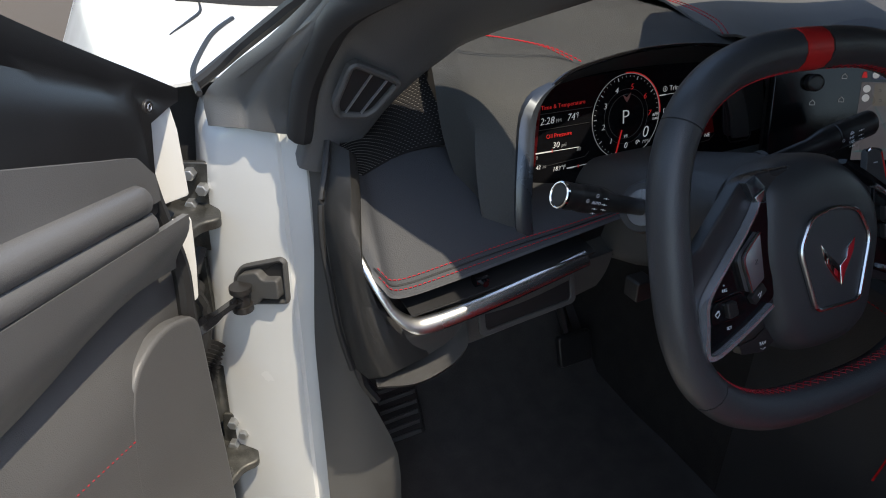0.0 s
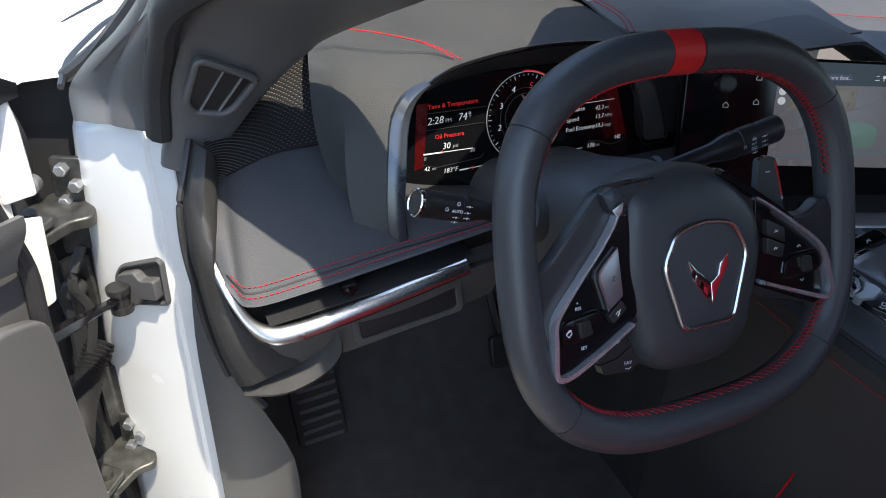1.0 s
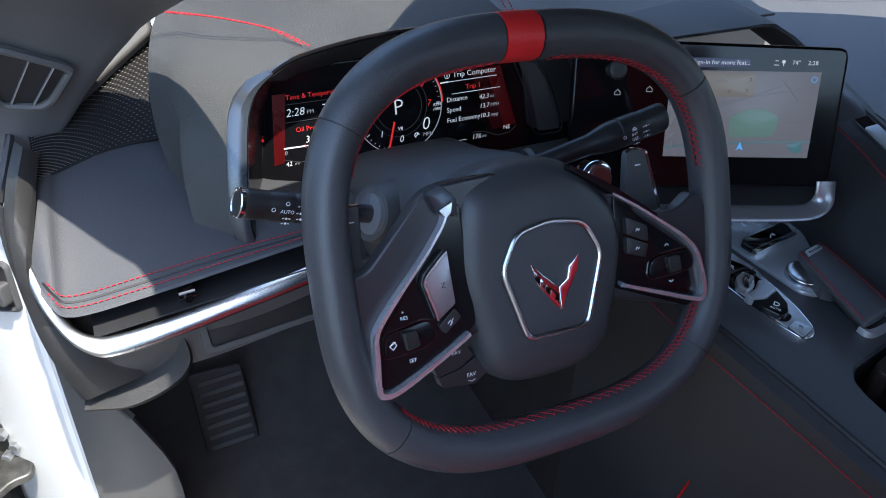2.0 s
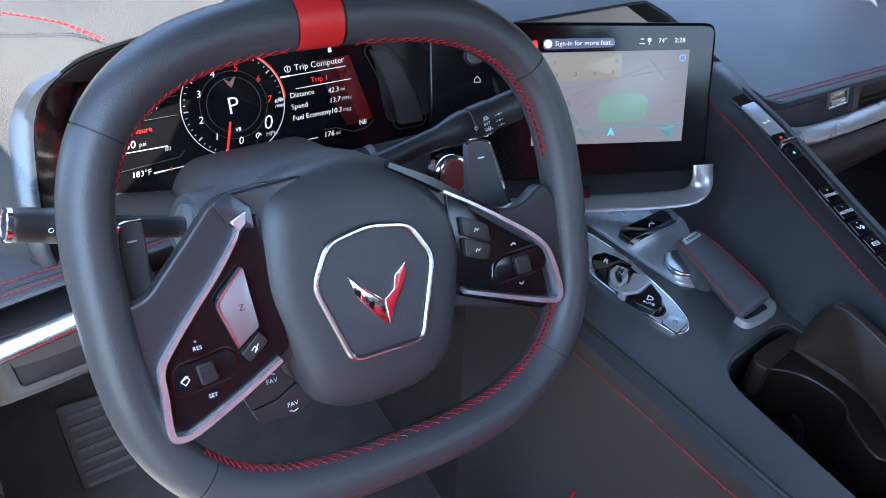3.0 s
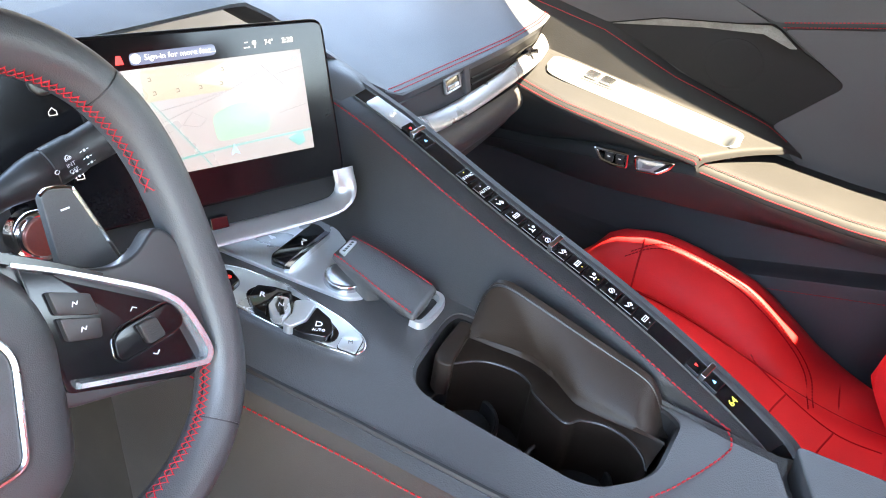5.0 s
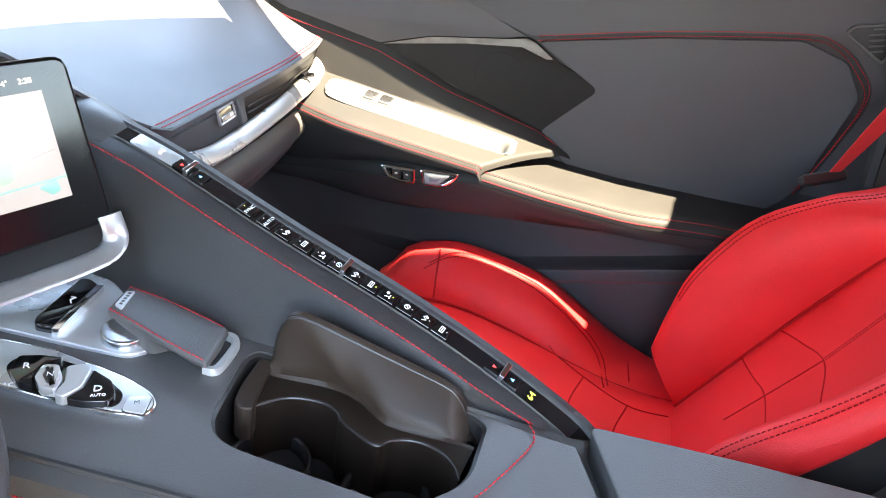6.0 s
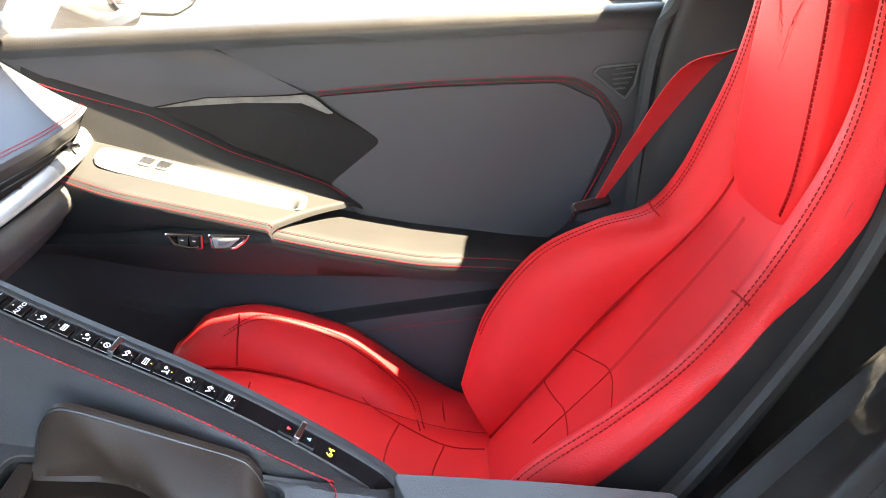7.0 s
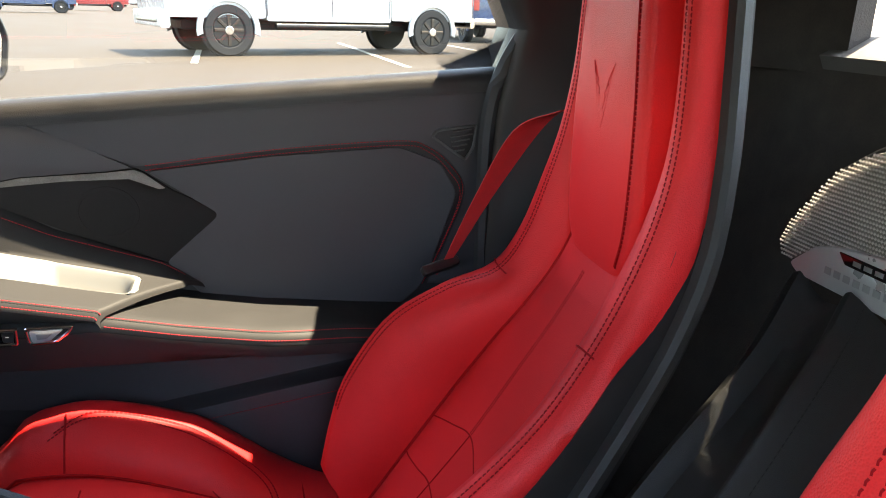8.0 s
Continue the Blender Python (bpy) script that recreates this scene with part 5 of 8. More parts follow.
for s in (-1, 1):
    def m(pts):
        return [Vector((s * x, y)) for x, y in pts]
    if s > 0:
        arm = [(0.020, 0.050), (0.0500, 0.0400), (0.0700, 0.0265), (0.0900, 0.0125), (0.1060, 0.0025), (0.1260, -0.0040), (0.1420, -0.0010), (0.160, 0.012), (0.174, -0.010), (0.168, -0.070), (0.150, -0.092), (0.060, -0.066)]
        face = [(0.070, 0.030), (0.090, 0.002), (0.144, -0.038), (0.150, -0.086), (0.142, -0.090), (0.066, -0.058)]
        trim = [(0.0650, 0.0225), (0.0890, 0.0080), (0.1175, -0.0115), (0.1400, -0.0285), (0.1520, -0.0450), (0.1580, -0.0740), (0.1555, -0.0830), (0.1470, -0.0835), (0.112, -0.0710), (0.072, -0.0560)]
    else:
        arm = [(0.030, 0.054), (0.0846, 0.0510), (0.0965, 0.0468), (0.1130, 0.0300), (0.1310, 0.0120), (0.1460, -0.0030), (0.1580, -0.0060), (0.172, -0.002), (0.172, -0.075), (0.154, -0.100), (0.060, -0.066)]
        face = [(0.070, 0.036), (0.0780, 0.030), (0.1026, -0.001), (0.1384, -0.038), (0.1472, -0.051), (0.1495, -0.086), (0.142, -0.094), (0.0954, -0.078), (0.066, -0.058)]
        trim = [(0.0840, 0.0285), (0.0885, 0.0205), (0.1026, 0.0030), (0.1208, -0.0160), (0.1400, -0.0370), (0.1478, -0.0490), (0.1492, -0.0654), (0.1510, -0.0890), (0.1462, -0.0945), (0.1330, -0.0925), (0.1000, -0.0775), (0.0740, -0.0635)]
    arm, face = rounded(m(arm), 0.010), rounded(m(face), 0.004)
    part("spoke", plate(wf, arm, 0.014, 0.006, -0.024), SPOKE, wheel, "dark satin spoke", sharp=60)
    sp = part("switch_panel", plate(wf, face, 0.006, 0.002, -0.013), PANEL, wheel, "gloss black switch panel")
    wide = [0.0024, 0.0026, 0.0028, 0.0032, 0.0040, 0.0048, 0.0054, 0.0062, 0.0062, 0.0052, 0.0044, 0.0040]
    part("spoke_trim", ribbon(bmesh.new(), wf, m(trim), wide[-len(trim):], 0.0085, -0.0095), TRIM, wheel, "satin silver spoke trim")
    pad = [(-0.1416, -0.0538), (-0.1372, -0.0489), (-0.1074, -0.0455), (-0.1012, -0.0508), (-0.1009, -0.0597), (-0.1070, -0.0657), (-0.1406, -0.0689), (-0.1430, -0.0658)] if s < 0 else [(0.1015, -0.0417), (0.1082, -0.0381), (0.1443, -0.0370), (0.1497, -0.0446), (0.1494, -0.0537), (0.1435, -0.0568), (0.103, -0.0580), (0.0992, -0.0534)]
    pad = rounded(pad, 0.004)
    part("pad_groove", ring2(inset(pad, -0.0012), inset(pad, 0.0006), wf, 0.0018, -0.0078, 0.0004), GLOSS, sp)
    pd = part("switch_pad", plate(wf, inset(pad, 0.0008), 0.0032, 0.0010, -0.0075), PANEL, sp)
    roll = [(-0.1285, -0.0508), (-0.1178, -0.0498), (-0.1156, -0.0625), (-0.1268, -0.0645)] if s < 0 else [(0.1172, -0.0400), (0.1298, -0.0404), (0.1320, -0.0541), (0.1192, -0.0545)]
    sw_ = part("scroll_wheel", plate(wf, rounded(roll, 0.0022), 0.0078, 0.0030, -0.0075), HARD, sp)
    part("wheel_surround", ring2(rounded(roll, 0.0022), inset(rounded(roll, 0.0022), 0.0010), wf, 0.0052, -0.0075, 0.0003), SATIN, sw_)
    c0 = Vector((sum(q[0] for q in roll) / 4, sum(q[1] for q in roll) / 4))
    for k in range(7):
        part("knurl", bar(bmesh.new(), wf, c0.x, c0.y - 0.0042 + 0.0014 * k, 0.0080, 0.0005, 0.0002, -4, 0.0005), HARD, sw_)
    if s < 0:
        blade = rounded([(-0.0870, 0.0040), (-0.1056, -0.0126), (-0.1075, -0.0195), (-0.1002, -0.0473), (-0.0845, -0.0370), (-0.0860, -0.0140)], 0.002)
        md = part("mode_switch", plate(wf, blade, 0.008, 0.0012, -0.0080), MATT_SILVER, sp, "satin silver mode switch")
        part("bright_edge", ribbon(bmesh.new(), wf, [(-0.0878, 0.0032), (-0.0965, -0.0042), (-0.1052, -0.0128), (-0.1070, -0.0195), (-0.1035, -0.0330), (-0.1000, -0.0468)], [0.0018, 0.0022, 0.0026, 0.0028, 0.0026, 0.0020], 0.003, -0.0020), SATIN, md)
        part("small_key", plate(wf, rounded([(-0.0990, -0.0520), (-0.0852, -0.0405), (-0.0802, -0.0487), (-0.0944, -0.0592)], 0.002), 0.006, 0.0015, -0.0075), HARD, sp)
        bm = bmesh.new()
        line(bm, wf, [(-0.0922, -0.0512), (-0.0900, -0.0490), (-0.0885, -0.0512), (-0.0905, -0.0530), (-0.0875, -0.0480)], 0.0006, -0.0010)
        part("symbol", bm, WHITE_INK, sp)
        part("print", lettering("RES", 0.0038, wf, -0.1240, -0.0412, -0.0066, "CENTER"), WHITE_INK, sp)
        part("print", lettering("+", 0.004, wf, -0.1245, -0.0368, -0.0066, "CENTER"), WHITE_INK, sp)
        part("print", lettering("SET", 0.0038, wf, -0.1210, -0.0745, -0.0066, "CENTER"), WHITE_INK, sp)
        part("print", lettering("Z", 0.0060, wf, -0.0932, -0.0215, 0.0004, "CENTER"), HARD, sp)
        for x, y, pts in ((-0.0800, -0.0822, [(-0.1010, -0.0872), (-0.0740, -0.0735), (-0.0640, -0.0880), (-0.0790, -0.0960), (-0.0975, -0.0985)]), (-0.0690, -0.1030, [(-0.0970, -0.0992), (-0.0785, -0.0970), (-0.0632, -0.0892), (-0.0535, -0.1040), (-0.0660, -0.1115), (-0.0940, -0.1085)])):
            fv = part("favourite_key", plate(wf, rounded(pts, 0.002), 0.010, 0.002, -0.030), HARD, wheel)
            part("print", lettering("FAV", 0.0046, wf, x, y, -0.0194, "CENTER"), WHITE_INK, fv)
            up = 1 if y > -0.09 else -1
            part("symbol", line(bmesh.new(), wf, [(x - 0.003, y + up * 0.0042), (x, y + up * 0.0055), (x + 0.003, y + up * 0.0042)], 0.0005, -0.0196), WHITE_INK, fv)
        cap = [(-0.0965, 0.0465), (-0.0850, 0.0515), (-0.0735, 0.0400), (-0.0735, 0.0260), (-0.0880, 0.0300)]
        cp = part("spoke_cap", plate(wf, rounded(cap, 0.0015), 0.010, 0.002, -0.0140), BEZEL, wheel, "glossy dark cap at the top of the spoke")
        part("bright_edge", plate(wf, [Vector(q) for q in ((-0.0885, 0.0332), (-0.0772, 0.0388), (-0.0785, 0.0300), (-0.0840, 0.0258))], 0.003, 0.0010, -0.0050), SATIN, cp)
        line_ob = bmesh.new()
        line(line_ob, wf, [(-0.1385, -0.0590), (-0.1350, -0.0560), (-0.1330, -0.0590), (-0.1360, -0.0620), (-0.1385, -0.0590), (-0.1335, -0.0565)], 0.0005, -0.0042)
        part("symbol", line_ob, WHITE_INK, pd)
    else:
        for pts in ([(0.0770, 0.0010), (0.0985, -0.0098), (0.0990, -0.0234), (0.0770, -0.0135)], [(0.0770, -0.0155), (0.0989, -0.0256), (0.0953, -0.0367), (0.0765, -0.0300)]):
            ky = part("small_key", plate(wf, rounded(pts, 0.002), 0.0055, 0.0012, -0.0075), HARD, sp)
            cx, cy = sum(p[0] for p in pts) / 4, sum(p[1] for p in pts) / 4
            bm = bmesh.new()
            line(bm, wf, [(cx - 0.002, cy - 0.001), (cx - 0.0006, cy + 0.0014), (cx + 0.0008, cy - 0.0008), (cx + 0.002, cy + 0.0008)], 0.0005, -0.0017)
            part("symbol", bm, WHITE_INK, ky)
        part("spoke_cap", ribbon(bmesh.new(), wf, [(0.0260, 0.0490), (0.0500, 0.0355), (0.0700, 0.0225), (0.0900, 0.0095), (0.1100, -0.0030)], [0.0050, 0.0075, 0.0080, 0.0070, 0.0030], 0.0085, -0.0105), PANEL, wheel, "glossy dark cap along the top of the spoke")
        for x, y in ((0.1218, -0.0305), (0.1250, -0.0640)):
            bm = bmesh.new()
            q = 0.002 if y > -0.05 else -0.002
            line(bm, wf, [(x - 0.0022, y - q * 0.6), (x, y + q * 0.3), (x + 0.0022, y - q * 0.6)], 0.0005, -0.0066)
            part("symbol", bm, WHITE_INK, sp)
    # shift paddle behind the rim
    if s > 0:
        cor = [(0.1160, 0.0488), (0.1221, 0.0508), (0.1352, 0.0474), (0.1385, 0.0398), (0.1490, -0.0060), (0.1407, -0.0120), (0.1100, 0.0040)]
    else:
        cor = [(-0.1500, 0.0385), (-0.1345, 0.0410), (-0.1352, 0.0217), (-0.1375, -0.0009), (-0.1322, -0.0115), (-0.1402, -0.0180), (-0.1530, -0.0121), (-0.1540, 0.0116)]
    pts = rounded(cor, 0.004)
    pad_ob = part("shift_paddle", plate(wf, pts, 0.007, 0.002, -0.052), PLASTIC, wheel, "grey-black shift paddle with a chrome edge")
    bm = bmesh.new()
    edge = cor[:5] if s > 0 else [cor[7], cor[0], cor[1]]
    tube(bm, spline([wf.at(x, y, -0.0455) for x, y in edge], 5), 0.0015, 6)
    part("bright_edge", bm, CHROME, pad_ob)
    part("paddle_mark", bar(bmesh.new(), wf, s * (0.127 if s > 0 else 0.143), 0.036 if s > 0 else 0.029, 0.006, 0.0012, -0.0448), WHITE_INK, pad_ob)

# ---- steering column with its stalks ----
col = thing("steering_column", wf.at(0, 0, -0.12), "black plastic steering column shroud", "steering column")
bm = bmesh.new()
sec = rounded([(-0.068, -0.050), (0.068, -0.050), (0.075, 0.030), (0.055, 0.056), (-0.055, 0.056), (-0.075, 0.030)], 0.022)
loft(bm, [[wf0.at(p.x * k, p.y * k + dy, h) for p in sec] for k, dy, h in ((0.80, -0.01, -0.062), (0.92, -0.005, -0.070), (1.0, 0, -0.12), (1.06, 0.0, -0.2), (1.1, 0.01, -0.28))])
part("shroud", bm, PLASTIC, col)
bm = bmesh.new()
tube(bm, [(0.5262, 0.560, 0.7125), (0.530, 0.561, 0.7110), (0.545, 0.567, 0.706), (0.585, 0.585, 0.700)], lambda t: 0.0245 + 0.006 * t, 28)
part("stalk_boss", bm, PLASTIC, col, "rounded boss that holds the headlamp stalk")
part("tilt_lever", plate(Frame((0.537, 0.556, 0.618), (1, 0, 0), (0, 0, 1)), rounded([(-0.012, -0.012), (0.012, -0.012), (0.012, 0.012), (-0.012, 0.012)], 0.004), 0.02, 0.004, -0.01), HARD, col)


def stalk(name, tip, root, label, words):
    st = thing(name, root, label, "car stalk")
    d = (Vector(root) - Vector(tip))
    ln = d.length
    d.normalize()
    at = [Vector(tip) + d * (ln * k) for k in (0, 0.015, 0.04, 0.15, 0.17, 0.20, 0.33, 0.335, 0.35, 0.36, 0.44, 0.55, 0.8, 1.0)]
    slim = 0.84 if name == "light_stalk" else 1.0
    rr = (0.0140, 0.0152, 0.0154, 0.0150, 0.0146, 0.0158, 0.0160, 0.0152, 0.0152, 0.0160, 0.0148, 0.0108, 0.0100, 0.0100)
    bm = bmesh.new()
    up = V(0, 0, 1)
    s = d.cross(up).normalized()
    w = s.cross(d)
    loft(bm, [[p + (s * math.cos(2 * math.pi * j / 18) * 0.85 + w * math.sin(2 * math.pi * j / 18)) * r for j in range(18)] for p, r in zip(at, [slim * r for r in rr])])
    part("lever", bm, HARD, st)
    fr = Frame(Vector(tip) - d * 0.0006, s, w)
    if fr.n.dot(d) > 0:
        fr.n = -fr.n
    if name == "light_stalk":
        part("end_ring", ring2(disc(0.0128, 28, 0.0109), disc(0.0106, 28, 0.0089), fr, 0.004, -0.002), CHROME, st)
        part("end_cap", plate(fr, disc(0.0104, 24, 0.0088), 0.003, 0.001, -0.0015), HARD, st)
    bm = bmesh.new()
    tube(bm, [at[-1] - d * 0.010, at[-1] - d * 0.004], 0.0185, 24)
    part("socket_ring", bm, CHIN if name == "light_stalk" else PLASTIC, st, "grey plastic collar where the stalk enters")
    sf = Frame(Vector(tip) + d * ln * 0.265 - s * 0.0136 * slim * (1 if s.y > 0 else -1) + V(0, -0.0004, 0.0), d if d.x > 0 else -d, w)
    if sf.n.y > 0:
        sf.n = -sf.n
    for txt, size, a, b in words:
        part("print", lettering(txt, size, sf, a, b, 0.0012, "CENTER"), WHITE_INK, st)
    bm = bmesh.new()
    for a, b in ((0.0, 0.0075), (-0.011, 0.0015)):
        line(bm, sf, [(a + 0.0016 * math.cos(k * 0.7 + 1), b + 0.0016 * math.sin(k * 0.7 + 1)) for k in range(9)], 0.0005, 0.0008)
    for a, b in ((0.0015, -0.0052), (0.0015, -0.0095), (0.013, 0.006), (0.013, 0.0), (0.014, -0.005)):
        slab(bm, sf, disc(0.0010, 8, cx=a, cy=b), 0.0004, 0.0001, 0.0008)
        bar(bm, sf, a - 0.0028, b, 0.0020, 0.0005, 0.0008, 20)
        bar(bm, sf, a + 0.0026, b, 0.0016, 0.0005, 0.0008, -10)
    part("icons", bm, WHITE_INK, st, kind="stuff")
    return st


stalk("light_stalk", (0.412, 0.543, 0.7565), (0.534, 0.559, 0.7105), "black headlamp stalk with a chrome-ringed end", (("AUTO", 0.0044, 0.0010, 0.0005),))
stalk("wiper_stalk", (0.840, 0.548, 0.758), (0.690, 0.565, 0.722), "black wiper stalk with white markings", (("LO", 0.0042, 0.0, 0.0065), ("INT", 0.0042, 0.0, 0.0015), ("OFF", 0.0042, 0.0, -0.0035)))
bm = plate(Frame((0.771, 0.566, 0.697), (1, 0, 0), (0, 0.2, 1)), disc(0.020, 28), 0.016, 0.005)
eng = thing("start_button", (0.771, 0.566, 0.697), "round bronze-lit engine start button", "button")
part("bezel", bm, CHROME, eng)
part("button_face", plate(Frame((0.771, 0.550, 0.700), (1, 0, 0), (0, 0.2, 1)), disc(0.0145, 24), 0.003, 0.001), material("bronze_button", (0.30, 0.13, 0.11), 0.3, metal=0.8), eng)


# ---- centre screen ----
ya, ta = radians(28), radians(14)
sf = Frame((1.06, 0.515, 0.72), (math.cos(ya), -math.sin(ya), 0), (math.sin(ta) * math.sin(ya), math.sin(ta) * math.cos(ya), math.cos(ta)))
scr = thing("touchscreen", sf.at(-0.1, -0.06), "tilted black glass touchscreen showing a pale street map", "display")
part("glass", plate(sf, rounded([(-0.290, -0.074), (0.008, -0.066), (0.008, 0.087), (-0.290, 0.094)], [0.012, 0.012, 0.012, 0.012]), 0.012, 0.0025, -0.012), SCREEN_GLASS, scr)
part("housing", plate(sf, rounded([(-0.285, -0.070), (0.005, -0.062), (0.005, 0.083), (-0.285, 0.090)], 0.012), 0.022, 0.004, -0.034), HARD, scr)
mp = part("map", plate(sf, [Vector(p) for p in ((-0.183, -0.0345), (-0.0205, -0.0335), (-0.0190, 0.0610), (-0.183, 0.0610))], 0.0004, 0.0001, 0.0001), MAP, scr, "pale lilac street map")


def mpart(nm, bm, mt):
    return part(nm, bm, mt, mp)


mpart("park", plate(sf, rounded([(-0.112, -0.012), (-0.062, -0.010), (-0.058, 0.012), (-0.075, 0.020), (-0.092, 0.020), (-0.113, 0.012)], 0.006), 0.0002, 0.00005, 0.0006), MAP_GREEN)
mpart("pond", plate(sf, rounded([(-0.046, -0.020), (-0.030, -0.015), (-0.028, -0.026), (-0.036, -0.029)], 0.002), 0.0002, 0.00005, 0.0006), MAP_ROAD)
mpart("highway", line(bmesh.new(), sf, [(-0.182, -0.024), (-0.10, -0.018), (-0.0205, -0.015)], 0.0018, 0.0008), MAP_ROAD)
mpart("highway", line(bmesh.new(), sf, [(-0.168, 0.040), (-0.146, 0.006), (-0.122, -0.032)], 0.0012, 0.0007), MAP_ROAD)
bm = bmesh.new()
for pts in ([(-0.18, 0.020), (-0.12, 0.028), (-0.02, 0.046)], [(-0.16, 0.012), (-0.10, 0.030), (-0.06, 0.046)], [(-0.14, 0.008), (-0.13, 0.018), (-0.118, 0.010), (-0.126, 0.004), (-0.14, 0.008)],
            [(-0.06, 0.052), (-0.04, 0.030)], [(-0.05, 0.005), (-0.022, 0.010)], [(-0.18, 0.0), (-0.15, 0.004)]):
    line(bm, sf, pts, 0.0006, 0.0007)
mpart("streets", bm, MAP_LINE)
mpart("search_card", plate(sf, rounded([(-0.167, 0.032), (-0.090, 0.033), (-0.090, 0.059), (-0.167, 0.059)], 0.003), 0.0003, 0.0001, 0.0010), MAP_CARD)
mpart("search_word", lettering("Search", 0.0062, sf, -0.128, 0.051, 0.0016, "CENTER"), MAP_LINE)
bm = bmesh.new()
for a, b in ((-0.160, 0.051), (-0.158, 0.039), (-0.138, 0.039), (-0.118, 0.039), (-0.099, 0.040), (-0.096, 0.052)):
    line(bm, sf, [(a - 0.0014, b - 0.0016), (a + 0.0014, b - 0.0012), (a + 0.0008, b + 0.0016), (a - 0.001, b + 0.0012)], 0.0006, 0.0016)
mpart("card_icons", bm, MAP_INK)
for b in (0.053, 0.042):
    mpart("side_key", plate(sf, disc(0.0046, 16, cx=-0.176, cy=b), 0.0003, 0.0001, 0.0010), LIT_WHITE)
mpart("profile_icon", ring2(disc(0.0034, 16, cx=-0.026, cy=0.053), disc(0.0026, 16, cx=-0.026, cy=0.053), sf, 0.0003, 0.0008, 0.0001), LIT_BLUE)
mpart("arrow", plate(sf, [Vector(p) for p in ((-0.102, -0.026), (-0.098, -0.024), (-0.094, -0.026), (-0.098, -0.0165))], 0.0003, 0.0001, 0.0012), LIT_BLUE)
part("message_pill", plate(sf, rounded([(-0.172, 0.064), (-0.098, 0.065), (-0.098, 0.0745), (-0.172, 0.0745)], 0.004), 0.0003, 0.0001, 0.0002), PILL, scr)
part("pill_dot", plate(sf, disc(0.0042, 18, cx=-0.167, cy=0.0695), 0.0003, 0.0001, 0.0006), LIT_WHITE, scr)
part("message", lettering("Sign-in for more feat...", 0.0069, sf, -0.160, 0.0697, 0.0008), LIT_WHITE, scr)
part("status", lettering("74\u00b0", 0.0066, sf, -0.048, 0.0705, 0.0006, "CENTER"), LIT_WHITE, scr)
part("status", lettering("2:28", 0.0066, sf, -0.030, 0.0705, 0.0006, "CENTER"), LIT_WHITE, scr)
bm = bmesh.new()
slab(bm, sf, disc(0.002, 10, cx=-0.062, cy=0.0715), 0.0003, 0.0001, 0.0005)
line(bm, sf, [(-0.062, 0.071), (-0.062, 0.067)], 0.0008)
line(bm, sf, [(-0.072, 0.068), (-0.067, 0.068)], 0.0008)
line(bm, sf, [(-0.071, 0.0725), (-0.068, 0.0725)], 0.0008)
part("status_icons", bm, LIT_WHITE, scr)
part("alert_icon", plate(sf, rounded([(-0.184, 0.066), (-0.177, 0.066), (-0.1785, 0.0735), (-0.1825, 0.0735)], 0.001), 0.0003, 0.0001, 0.0003), LIT_RED, scr)
bm = bmesh.new()
for a, b in ((-0.240, 0.036), (-0.232, -0.02), (-0.205, 0.068), (-0.205, 0.04), (-0.205, 0.01)):
    line(bm, sf, [(a - 0.003, b), (a, b + 0.003), (a + 0.003, b), (a + 0.003, b - 0.003), (a - 0.003, b - 0.003), (a - 0.003, b)], 0.0007)
part("side_icons", bm, LIT_GREY, scr)
part("volume_knob", plate(sf, disc(0.0105, 24, cx=-0.243, cy=0.060), 0.012, 0.003, 0.0), HARD, scr)
lipf = [sf.at(0.006, -0.060, 0.0), sf.at(0.006, -0.080, 0.001), sf.at(-0.002, -0.091, 0.003), sf.at(-0.022, -0.096, 0.005), sf.at(-0.09, -0.098, 0.006), sf.at(-0.21, -0.099, 0.004)]
bm = bmesh.new()
tube(bm, spline(lipf, 6), 0.0115, 16, up=sf.u * 0.75 + sf.n * 0.66, flat=0.26)
part("chin", bm, CHIN, scr, "satin silver chin under the screen")
bm = bmesh.new()
surface(bm, 4, 8, lambda u, v: sf.at(lerp(-0.27, 0.0, v), lerp(-0.064, -0.094, u), lerp(-0.02, 0.0, u)), 0.003)
part("slot_back", bm, DARK, scr)
part("vent_tab", plate(sf, rounded([(-0.135, -0.092), (-0.118, -0.092), (-0.118, -0.080), (-0.135, -0.080)], 0.002), 0.010, 0.002, -0.004), GLOSS, scr)

# ---- centre console ----
con = thing("centre_console", (0.95, 0.2, 0.13), "black leather centre console with red stitching and silver trim", "console")
kf = Frame((0, 0, 0.523), (1, 0, 0), (0, 1, 0.14))


def kp(x, y, c=0.0):
    return kf.at(x, y * 1.0098, c)


def holed(fr, outer, hole, thick):
    """A flat plate with one opening through it."""
    bm = bmesh.new()
    rows = []
    for pts in (outer, hole):
        vs = [bm.verts.new(fr.at(p.x, p.y, 0)) for p in pts]
        rows += [bm.edges.new((vs[i - 1], vs[i])) for i in range(len(vs))]
    g = bmesh.ops.triangle_fill(bm, edges=rows, use_beauty=True)
    faces = [f for f in g["geom"] if isinstance(f, bmesh.types.BMFace)]
    ex = bmesh.ops.extrude_face_region(bm, geom=faces)
    bmesh.ops.translate(bm, verts=[v for v in ex["geom"] if isinstance(v, bmesh.types.BMVert)], vec=-fr.n * thick)
    return bm


